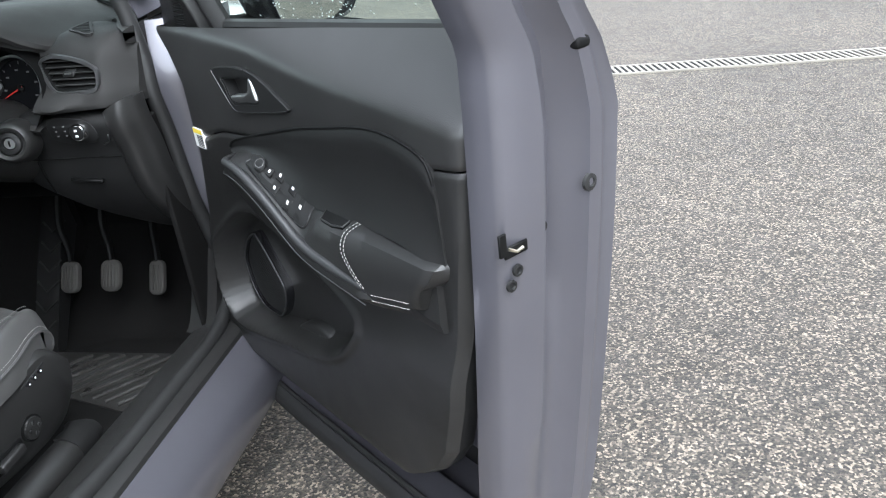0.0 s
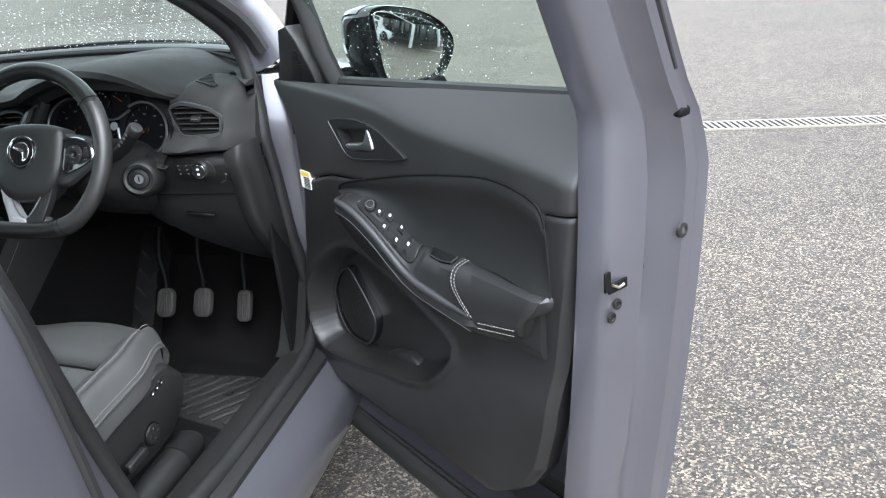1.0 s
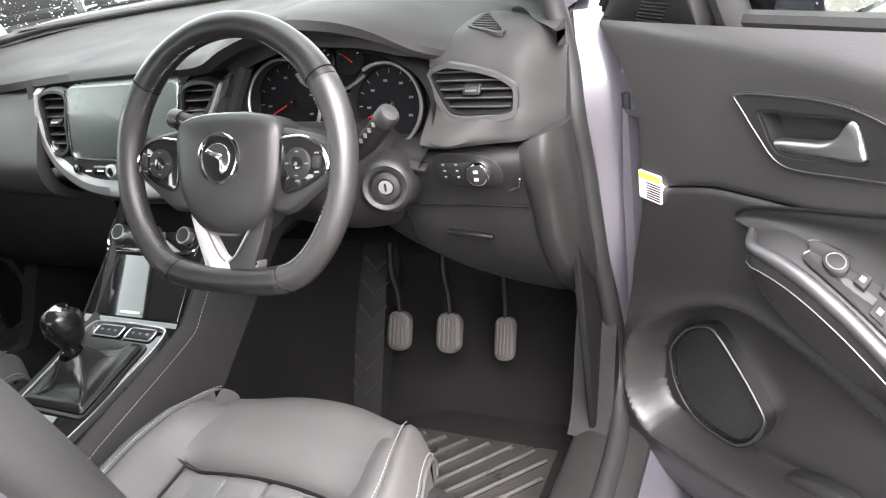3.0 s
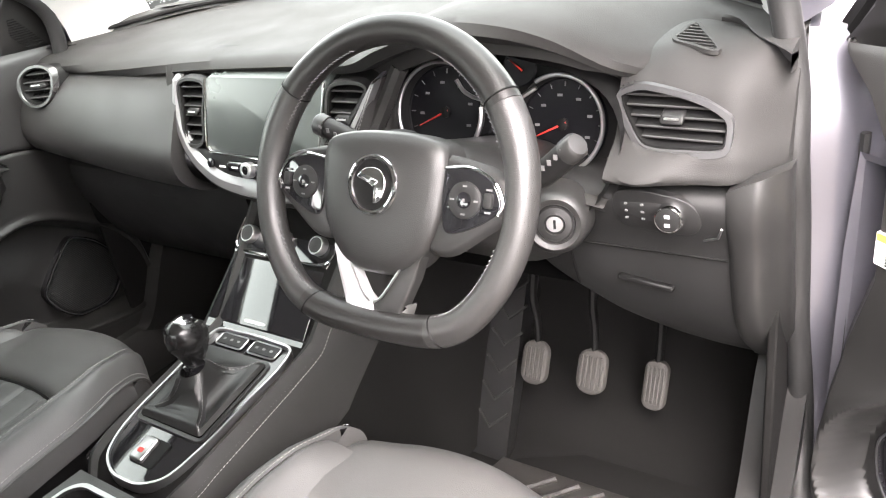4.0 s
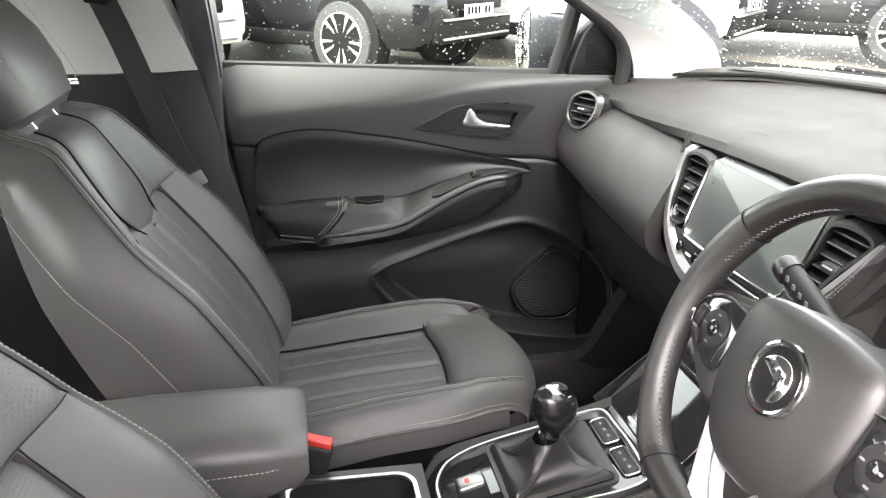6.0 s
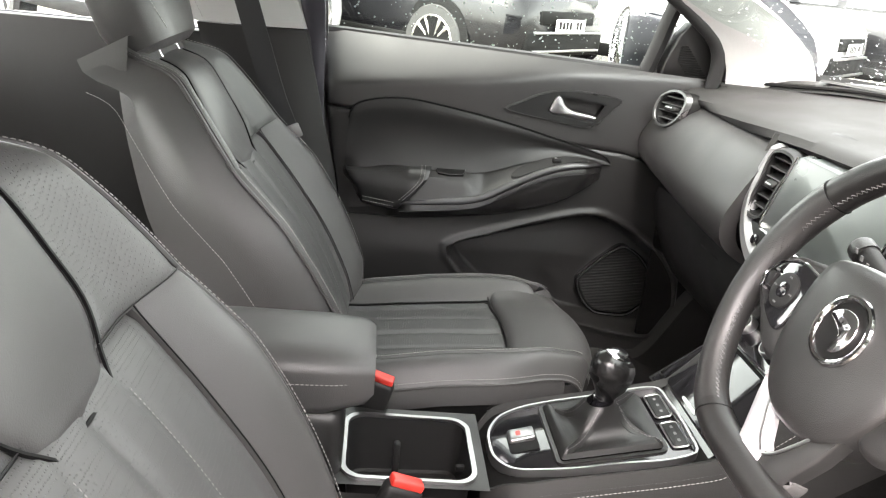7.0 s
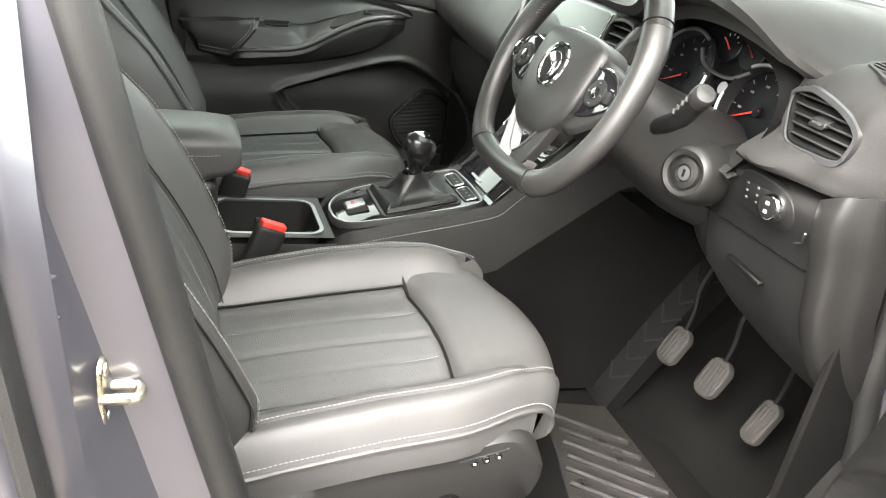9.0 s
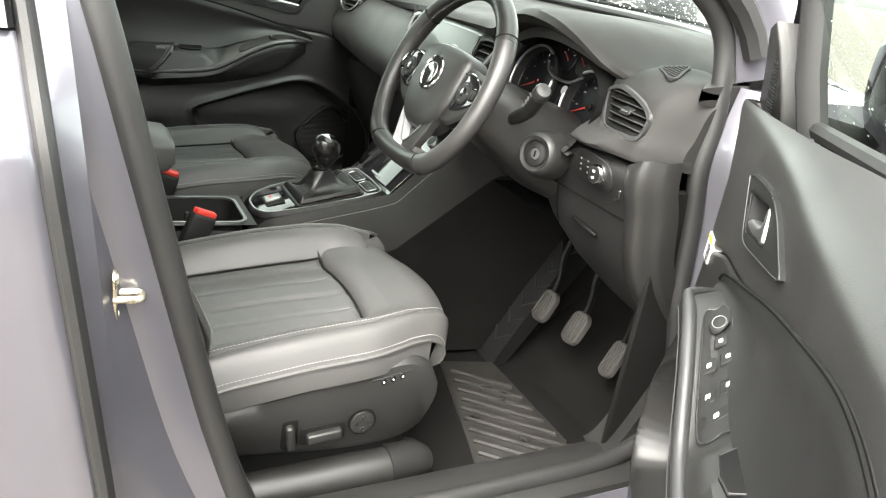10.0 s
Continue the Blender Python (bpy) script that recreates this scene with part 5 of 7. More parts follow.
air_vent("centre_vent", [(-0.219, 0.148), (-0.216, 0.10), (-0.203, 0.045), (-0.164, 0.048), (-0.160, 0.10), (-0.157, 0.148)], cen, 6, 0, mod, "centre air vent beside the display", rim=HARD, knob=1, rimw=0.003, depth=0.034)
air_vent("centre_vent", [(0.134, 0.148), (0.124, 0.10), (0.110, 0.048), (0.138, 0.046), (0.172, 0.10), (0.201, 0.148)], cen, 6, 0, mod, "centre air vent beside the display", rim=HARD, knob=1, rimw=0.003, depth=0.034)
part("module_chin", slab(spline([(-0.190, 0.032), (-0.178, 0.020), (-0.11, -0.014), (0.0, -0.021), (0.083, -0.016), (0.122, 0.014), (0.130, 0.032), (0.06, 0.034), (0.0, 0.034), (-0.1, 0.034)], 60, True), cen, -0.04, -0.003, 0.002), HARD, mod)
part("display", slab(round_rect(0.266, 0.126, 0.010, 5, -0.016, 0.096), cen, -0.04, 0.002, 0.001), SCREEN, mod, "switched-off grey touch display")
part("display_edge", tube([cen(a, b, 0.002) for a, b in spline([(-0.150, 0.157), (-0.152, 0.046), (-0.146, 0.033), (0.098, 0.033), (0.108, 0.046), (0.122, 0.157)], 40)], 0.0022, 6), CHROME, mod)
part("media_panel", slab(round_rect(0.17, 0.015, 0.004, 4, -0.016, 0.011), cen, -0.01, 0.003, 0.001), GLOSS, mod, "gloss black media key panel")
part("panel_line", tube([cen(a, 0.0195, 0.0035) for a in np.linspace(-0.095, 0.07, 8)], 0.0014, 5), CHROME, mod)


def facing(a, b, c):
    """Pose on the centre module's face, z outwards."""
    return Matrix.Translation(cen(a, b, c)) @ Matrix.Rotation(radians(90 - 17), 4, "X")


kn = part("volume_knob", lathe([(0.0135, 0), (0.0135, 0.012), (0.0115, 0.014), (0.008, 0.0145), (0.0075, 0.0125)], facing(-0.045, 0.008, 0.0), 24), SATIN, mod, "satin volume knob")
part("knob_cap", lathe([(0.0075, 0.0126), (0.002, 0.0128)], facing(-0.045, 0.008, 0.0), 16), GLOSS, kn)
for a in (-0.142, 0.092):
    part("round_key", lathe([(0.008, 0), (0.008, 0.004), (0.005, 0.005)], facing(a, 0.013, 0), 16), GLOSS, mod)
for k in range(2):
    part("key_print", slab(round_rect(0.016, 0.003, 0.001, 3, -0.112 + 0.030 * k, 0.011), cen, 0.0028, 0.0034), WHITEP, mod)

# instrument cluster in its hooded recess
clus = thing("instrument_cluster", (0.376, 0.29, 0.99), "instrument cluster with two silver-ringed dials, engine off", "instrument cluster")


def ins(a, b, c):
    return (0.372 + a, 0.290 + 0.30 * b - c, 0.985 + 0.95 * b - 0.3 * c)


hoodo = spline([(-0.185, 0.045), (-0.165, 0.085), (-0.11, 0.108), (0.0, 0.118), (0.11, 0.108), (0.168, 0.080), (0.190, 0.035), (0.180, -0.02), (0.150, -0.055), (0.05, -0.066), (-0.05, -0.066), (-0.150, -0.055), (-0.182, -0.015)], 70, True)
part("back_plate", slab(hoodo, ins, -0.03, -0.012), MATT, clus)
part("recess", grid([[ins(a * k, b * k, c * (0.45 + 0.55 * float(smooth01((a + 0.1) / 0.2)))) for a, b in hoodo] for k, c in ((1.0, -0.012), (1.02, 0.02), (1.05, 0.055), (1.07, 0.085))], cv=True), MATT, clus, "matt black hood lining")
for i, (cx, cz) in enumerate(((-0.093, 0.001), (0.094, -0.008))):
    r = (0.069, 0.062)[i]
    dm = Matrix.Translation(ins(cx, cz, -0.006)) @ Matrix.Rotation(radians(90 - 17), 4, "X")
    d = part("dial", lathe([(r, 0), (r * 0.97, 0.004), (r * 0.94, 0.001), (0.002, 0.001)], dm, 48), DIAL, clus, "black dial with white marks")
    arc = [tuple(dm @ Vector((r * 1.03 * math.cos(q), r * 1.03 * math.sin(q), 0.022))) for q in np.linspace(radians(60 if i == 0 else 122), radians(60 + 308 if i == 0 else 122 - 308), 60)]
    part("dial_cup", lathe([(r * 0.97, 0.002), (r * 1.0, 0.012), (r * 1.03, 0.021), (r * 1.06, 0.016)], dm, 48, cap=False), HARD, d)
    part("dial_ring", tube(arc, 0.0030, 8), SATIN, d, "silver dial ring")
    for k in range(13):
        q = radians(225 - 270 * k / 12)
        p0, p1 = ((rr * math.cos(q), rr * math.sin(q), 0.0022) for rr in (r * 0.80, r * 0.90))
        part("dial_mark", tube([tuple(dm @ Vector(p0)), tuple(dm @ Vector(p1))], 0.0006 if k % 2 else 0.0009, 4), DIM, d)
    for k in range(1, 7):
        q = radians(225 - 270 * k / 6.5)
        part("dial_mark", moved(box(0.007, 0.0035, 0.0006), dm @ Matrix.Translation((r * 0.62 * math.cos(q), r * 0.62 * math.sin(q), 0.0022))), mat("dim_print", (0.12, 0.12, 0.12), 0.6) if k == 1 and i == 0 else bpy.data.materials["dim_print"], d)
    q = radians(205)
    part("needle", tube([tuple(dm @ Vector((-0.006 * math.cos(q), -0.006 * math.sin(q), 0.006))), tuple(dm @ Vector((r * 0.72 * math.cos(q), r * 0.72 * math.sin(q), 0.005)))], [0.0018, 0.0008], 5), RED, d, "red needle at rest")
    part("needle_hub", lathe([(0.008, 0), (0.008, 0.006), (0.004, 0.008)], dm, 16), MATT, d)
bridge = [ins(a, b, 0.016) for a, b in spline([(-0.066, 0.060), (-0.052, 0.044), (-0.03, 0.035), (0.0, 0.032), (0.028, 0.034), (0.044, 0.042), (0.060, 0.052)], 24)]
part("silver_bridge", tube(bridge, 0.0030, 6), SATIN, clus, "silver line joining the dial rings")
part("info_display", slab(round_rect(0.066, 0.060, 0.004, 4, -0.002, -0.012), ins, -0.012, 0.0, 0.001), GLOSS, clus, "dark centre display with a round mark")
part("display_mark", lathe([(0.010, 0), (0.010, 0.0006), (0.006, 0.0007)], Matrix.Translation(ins(0.006, 0.008, 0.0005)) @ Matrix.Rotation(radians(73), 4, "X"), 16), mat("dim_ring", (0.3, 0.3, 0.3), 0.5), clus)
part("display_mark", slab(round_rect(0.014, 0.005, 0.001, 3, 0.022, -0.036), ins, 0.0, 0.0008), WHITEP, clus)
for cx in (-0.03, 0.025):
    dm = Matrix.Translation(ins(cx, 0.066, -0.004)) @ Matrix.Rotation(radians(73), 4, "X")
    part("small_dial", lathe([(0.026, 0), (0.024, 0.002), (0.001, 0.001)], dm, 28), DIAL, clus)
    part("needle", tube([tuple(dm @ Vector((0.006, -0.004, 0.004))), tuple(dm @ Vector((-0.014, 0.010, 0.004)))], [0.0016, 0.0008], 5), RED, clus)
    for k in range(5):
        q = radians(150 - 30 * k)
        part("dial_mark", tube([tuple(dm @ Vector((rr * math.cos(q), rr * math.sin(q), 0.003))) for rr in (0.017, 0.021)], 0.0007, 4), WHITEP, clus)
part("cluster_foot", grid([[(x, y, z - 0.02 * ((x - 0.375) / 0.2) ** 2) for y, z in ((0.30, 0.925), (0.25, 0.925), (0.205, 0.935), (0.190, 0.930), (0.198, 0.922))] for x in np.linspace(0.185, 0.56, 16)]), SOFT, clus, "soft shelf below the dials")
# stitched side cheek between display and cluster
CB = np.linspace(0.160, -0.03, 22)
cheek_a = curve1((-0.04, 0.02, 0.05, 0.085, 0.120, 0.165), (0.118, 0.136, 0.152, 0.178, 0.199, 0.222))


def cheek(b, t, c=0.0):
    """A place on the cheek: b up the module's face, t from its silver edge (0) to the dials (1)."""
    p0 = np.array(cen(float(cheek_a(b)), b, 0.004))
    p1 = np.array([max(0.206, p0[0] + 0.012), 0.290 + 0.30 * (p0[2] - 0.985) / 0.95 - 0.030, p0[2]])
    return tuple(p0 + (p1 - p0) * t + np.array([-0.004 - c * 0.4, -0.012 - c, 0]) * math.sin(math.pi * t) ** 0.7)


ck = np.array([[cheek(b, t) for t in np.linspace(0, 1, 12)] for b in CB])
part("stitched_cheek", padded(ck, ck + np.array([0, 0.03, 0])), SOFT, dash, "stitched soft cheek beside the instruments")
for t in (0.20, 0.30):
    part("stitching", stitches([cheek(b, t, 0.001) for b in np.linspace(0.155, 0.0, 14)]), DIM, dash)

# light switch panel
panel = spline([(0.570, 0.930), (0.640, 0.930), (0.664, 0.918), (0.670, 0.894), (0.656, 0.878), (0.590, 0.880), (0.570, 0.890)], 40, True)


def kput(a, b, c):
    return (a, float(knee_y(b)) - 0.001 - c, b)


lp = part("light_panel", slab(panel, kput, -0.012, 0.0015, 0.001), HARD, dash, "black lighting switch panel")
LK = Matrix.Translation((0.636, 0.210, 0.904)) @ Matrix.Rotation(radians(90), 4, "X")
part("light_knob", lathe([(0.0185, 0), (0.018, 0.010), (0.016, 0.014), (0.0145, 0.0145)], LK, 28), CHROME, lp, "chrome-ringed rotary light switch")
part("knob_face", lathe([(0.0147, 0.0145), (0.010, 0.0155), (0.002, 0.0155)], LK, 24), HARD, lp)
for b in (-0.007, 0.007):
    part("knob_print", moved(box(0.006, 0.004, 0.0006, (0, b * 0.8, 0.0158)), LK), WHITEP, lp)
for a in (0.578, 0.598):
    for k in range(3):
        part("switch_print", slab(round_rect(0.004, 0.003, 0.001, 3, a + 0.004, 0.916 - 0.010 * k), kput, 0.001, 0.0022), DIM, lp)
part("panel_blade", tube([(0.670, 0.2235, 0.8695), (0.688, 0.2165, 0.878), (0.694, 0.209, 0.894)], 0.0016, 5), SATIN, dash)

# steering column shroud, ignition, stalks
col = thing("steering_column", (0.38, 0.14, 0.93), "dark plastic steering column shroud with ignition lock", "steering column")
secs = []
for y, z, rx_, rz_ in ((0.065, 0.972, 0.052, 0.048), (0.085, 0.965, 0.062, 0.058), (0.12, 0.945, 0.078, 0.066), (0.17, 0.918, 0.090, 0.075), (0.24, 0.885, 0.105, 0.085), (0.34, 0.85, 0.11, 0.09)):
    secs.append([(0.39 + rx_ * math.copysign(abs(math.cos(q)) ** 0.7, math.cos(q)), y + 0.2 * rz_ * math.sin(q), z + rz_ * math.copysign(abs(math.sin(q)) ** 0.7, math.sin(q))) for q in np.linspace(0, 2 * np.pi, 32, endpoint=False)])
part("shroud", grid(secs, cv=True, cap=True), PLASTIC, col)
IM = look((0.510, 0.158, 0.901), (0.510 + 0.25, -0.55, 1.02)) @ Matrix.Rotation(radians(180), 4, "X")
ig = part("ignition_collar", lathe([(0.046, -0.05), (0.041, -0.01), (0.036, 0.0), (0.032, 0.003), (0.026, 0.001), (0.024, -0.004)], IM, 32), PLASTIC, col, "ribbed ignition collar")
part("ignition_lock", lathe([(0.0245, -0.006), (0.021, 0.0), (0.013, 0.002), (0.011, -0.002)], IM, 28), HARD, ig)
part("key_slot", lathe([(0.011, -0.004), (0.010, 0.0005), (0.003, 0.0005)], IM, 20), SATIN, ig, "metal key slot")
part("slot", moved(box(0.003, 0.011, 0.002, (0, 0, 0.001)), IM), MATT, ig)


def stalk(p0, p1, p2, name, label):
    s_ = part(name, tube(spline([p0, p1, p2], 14), np.r_[np.linspace(0.010, 0.0125, 4), np.full(3, 0.0135), np.full(5, 0.0150), 0.0135, 0.008], 12, flat=0.8), HARD, col, label)
    d = (Vector(p2) - Vector(p1)).normalized()
    part("stalk_cap", lathe([(0.0155, -0.010), (0.0152, 0.004), (0.012, 0.008), (0.004, 0.009)], Matrix.Translation(Vector(p2) - d * 0.006) @ d.to_track_quat("Z", "Y").to_matrix().to_4x4(), 16), PLASTIC, s_)
    for k in range(5):
        c = Vector(p1).lerp(Vector(p2), 0.15 + 0.16 * k)
        part("stalk_print", moved(box(0.0045, 0.0012, 0.006, (0, -0.0140, 0.006)), Matrix.Translation(c)), DIM, s_)
    return s_


stalk((0.45, 0.125, 0.945), (0.512, 0.122, 0.977), (0.572, 0.106, 1.027), "indicator_stalk", "black stalk with white symbols")
stalk((0.33, 0.130, 0.970), (0.258, 0.130, 0.996), (0.182, 0.131, 1.024), "wiper_stalk", "black stalk with white symbols")

# ---- steering wheel ----
RAKE = radians(24)
EX, EU, EN = Vector((1, 0, 0)), Vector((0, math.sin(RAKE), math.cos(RAKE))), Vector((0, -math.cos(RAKE), math.sin(RAKE)))
WC = Vector((0.380, 0.008, 0.998))


def wh(a, b, c):
    return tuple(WC + EX * a + EU * b + EN * c)


wheel = thing("steering_wheel", wh(0, 0, -0.05), "flat-bottomed black leather steering wheel with silver spoke trim", "steering wheel")
rimp = []
R0 = 0.1755
for q in np.linspace(0, 2 * np.pi, 120, endpoint=False):
    a, b = R0 * math.sin(q), R0 * math.cos(q)
    if b < -0.112:                                           # flattened foot, rounded into the sides
        b = -0.112 - 0.043 * math.tanh((-b - 0.112) / 0.043)
    rimp.append((a, b))
rimp = spline(rimp, 120, True)
rr = []
for a, b in rimp:
    q = math.degrees(math.atan2(a, b))
    rr.append(0.0172 + 0.0018 * math.exp(-((abs(q) - 60) / 22) ** 2) + 0.0012 * math.exp(-((abs(q) - 150) / 14) ** 2))
angs = np.degrees(np.arctan2(rimp[:, 0], rimp[:, 1])) % 360
pieces = (("rim_top", -54, 54, LEATHER, "smooth leather upper rim"), ("rim_grip", 54, 148, PERF, "perforated leather grip"), ("rim_bottom", 148, 212, LEATHER, "smooth leather lower rim"), ("rim_grip", 212, 306, PERF, "perforated leather grip"))
for nm, a0, a1, ma, lb in pieces:
    idx = [i for i in sorted(range(120), key=lambda i: (angs[i] - a0) % 360) if (angs[i] - a0) % 360 <= (a1 - a0) + 3.4]
    pth = [wh(rimp[i][0], rimp[i][1], 0) for i in idx]
    part(nm, tube(pth, [rr[i] for i in idx], 16, flat=1.0, up=tuple(EN)), RIMLEATHER if ma is LEATHER else GRIP, wheel, lb)
for a0 in (54, 148, 212, 306):
    i = int(np.argmin(np.abs((angs - a0 + 180) % 360 - 180)))
    a, b = rimp[i]
    n = np.array([a, b]) / np.hypot(a, b)
    loop = [wh(a + n[0] * (rr[i] + 0.0003) * math.cos(q), b + n[1] * (rr[i] + 0.0003) * math.cos(q), (rr[i] + 0.0003) * math.sin(q)) for q in np.linspace(0, 2 * np.pi, 20, endpoint=False)]
    part("rim_seam", tube(loop, 0.0011, 5, closed=True), MATT, wheel)
inner = []
for i in range(120):
    q = (angs[i] + 180) % 360 - 180
    a, b = rimp[i]
    n = np.array([a, b]) / np.hypot(a, b)
    inner.append((q, wh(a - n[0] * rr[i] * 0.94, b - n[1] * rr[i] * 0.94, rr[i] * 0.38)))
for lo, hi in ((18, 70), (104, 146), (-70, -18), (-146, -104)):
    pth = [p for q, p in sorted(inner, key=lambda t: t[0]) if lo <= q <= hi]
    zig = []
    for k in range(len(pth) * 3):
        f = k / 3
        i0 = min(int(f), len(pth) - 2)
        p = Vector(pth[i0]).lerp(Vector(pth[i0 + 1]), f - i0)
        zig.append(tuple(p + EN * (0.0022 if k % 2 else -0.0022)))
    part("stitching", tube(zig, 0.0006, 4), DIM, wheel)
# airbag cover
cover = spline([(-0.082, 0.050), (-0.055, 0.062), (0.0, 0.066), (0.055, 0.062), (0.082, 0.050), (0.085, 0.0), (0.075, -0.045), (0.052, -0.078), (0.025, -0.092), (0.0, -0.094), (-0.025, -0.092), (-0.052, -0.078), (-0.075, -0.045), (-0.085, 0.0)], 64, True)
rings = []
for k, c in ((1.0, -0.035), (1.0, -0.004), (0.985, 0.003), (0.94, 0.008), (0.8, 0.0125), (0.55, 0.016), (0.25, 0.0175)):
    rings.append([wh(a * k, b * k, c) for a, b in cover])
bag = part("airbag_cover", grid(rings, cv=True, cap=True), PLASTIC, wheel, "dark grained airbag cover")
part("emblem_ring", tube([wh(0.0305 * math.cos(q), 0.006 + 0.0305 * math.sin(q), 0.0185) for q in np.linspace(0, 2 * np.pi, 40, endpoint=False)], 0.0032, 8, closed=True), CHROME, bag, "chrome emblem ring")
EM = Matrix.Translation(wh(0, 0.006, 0.016)) @ Matrix((EX, EU, EN)).transposed().to_4x4()
part("emblem_plate", lathe([(0.029, 0), (0.029, 0.002), (0.001, 0.003)], EM, 28), MATT, bag)
em_shape = spline([(-0.020, 0.008), (-0.008, 0.018), (0.010, 0.017), (0.019, 0.004), (0.015, -0.014), (0.004, -0.020), (0.003, -0.004), (-0.006, 0.002)], 60, True)
part("emblem_shape", slab(em_shape, lambda a, b, c: tuple(EM @ Vector((a, b, c))), 0.002, 0.0055, 0.001), CHROME, bag, "plain chrome emblem shape")
for k, wd in enumerate((0.006, 0.022)):
    part("airbag_print", moved(box(wd, 0.003 if k else 0.006, 0.0006), Matrix.Translation(wh(0.0, -0.044 - 0.012 * k, 0.0135)) @ Matrix((EX, EU, EN)).transposed().to_4x4()), HARD, bag)
for s in (1, -1):
    sp = spline([(s * 0.072, 0.042), (s * 0.115, 0.040), (s * 0.150, 0.030), (s * 0.166, 0.010), (s * 0.164, -0.012), (s * 0.135, -0.036), (s * 0.095, -0.062), (s * 0.066, -0.058), (s * 0.074, 0.0)], 50, True)
    spoke = part("spoke", grid([[wh(a * (0.9 if k == 0 else 1), b, c) for a, b in (sp if k < 2 else inset(sp, 0.004 * (k - 1)))] for k, c in enumerate((-0.030, -0.006, -0.001, 0.001))], cv=True, cap=True), PLASTIC, wheel)
    pd = spline([(s * 0.084, 0.030), (s * 0.115, 0.032), (s * 0.140, 0.022), (s * 0.153, 0.002), (s * 0.150, -0.010), (s * 0.118, -0.030), (s * 0.090, -0.036), (s * 0.083, -0.01)], 44, True)
    pad_ = part("control_pad", slab(pd, wh, -0.002, 0.0045, 0.0015), GLOSS, spoke, "black spoke control pad")
    part("pad_trim", tube([wh(a, b, 0.0042) for a, b in spline([(s * 0.084, 0.031), (s * 0.116, 0.0335), (s * 0.142, 0.0235), (s * 0.1555, 0.002), (s * 0.152, -0.012)], 24)], 0.0018, 6), CHROME, pad_)
    PM = Matrix.Translation(wh(s * 0.112, 0.0, 0.004)) @ Matrix((EX, EU, EN)).transposed().to_4x4()
    part("ring_button", lathe([(0.0195, 0), (0.0195, 0.003), (0.018, 0.004), (0.010, 0.0035)], PM, 24), HARD, pad_)
    part("centre_button", lathe([(0.0085, 0), (0.0085, 0.0045), (0.007, 0.005)], PM, 16), GLOSS, pad_)
    for k in range(4):
        q = radians(90 * k)
        part("button_print", moved(box(0.005, 0.0018, 0.0005, (0.0145 * math.cos(q), 0.0145 * math.sin(q), 0.0041)), PM), DIM, pad_)
    part("button_print", moved(box(0.0035, 0.0035, 0.0005, (0, 0, 0.0052)), PM), DIM, pad_)
    part("rocker", moved(box(0.010, 0.016, 0.006, (s * 0.028, 0.002, 0.002), 0.002), PM), HARD, pad_)
    for b in (0.013, -0.010):
        part("button_print", moved(box(0.007, 0.0022, 0.0005, (s * 0.028, b, 0.002)), PM), DIM, pad_)
    # lower spoke arm and silver V
    arm = [(s * 0.062, -0.066), (s * 0.056, -0.092), (s * 0.042, -0.126), (s * 0.034, -0.150), (s * 0.0005, -0.152), (s * 0.0005, -0.126), (s * 0.012, -0.118), (s * 0.026, -0.098), (s * 0.034, -0.084)]
    part("silver_spoke", slab(arm, wh, -0.012, 0.004, 0.003), SPOKE if s < 0 else PLASTIC, wheel, "satin silver lower spoke" if s < 0 else "dark lower spoke with a bright edge")
    part("spoke_edge", tube([wh(a, b, 0.0045) for a, b in spline([(s * 0.036, -0.083), (s * 0.026, -0.099), (s * 0.012, -0.119), (s * 0.002, -0.126)], 14)], 0.0016, 6), SATIN, wheel)
part("spoke_foot", slab(spline([(-0.046, -0.122), (-0.036, -0.150), (-0.02, -0.158), (0.02, -0.158), (0.036, -0.150), (0.046, -0.122), (0.02, -0.140), (-0.02, -0.140)], 40, True), wh, -0.018, -0.0, 0.004), LEATHER, wheel)
part("silver_tip", slab([(-0.032, -0.122), (0.002, -0.130), (0.008, -0.149), (-0.026, -0.150)], wh, -0.012, 0.0055, 0.002), SPOKE, wheel)
part("hub", lathe([(0.060, -0.055), (0.070, -0.03), (0.060, -0.008)], Matrix.Translation(WC) @ Matrix((EX, EU, EN)).transposed().to_4x4(), 28), MATT, wheel)

# ---- seats ----


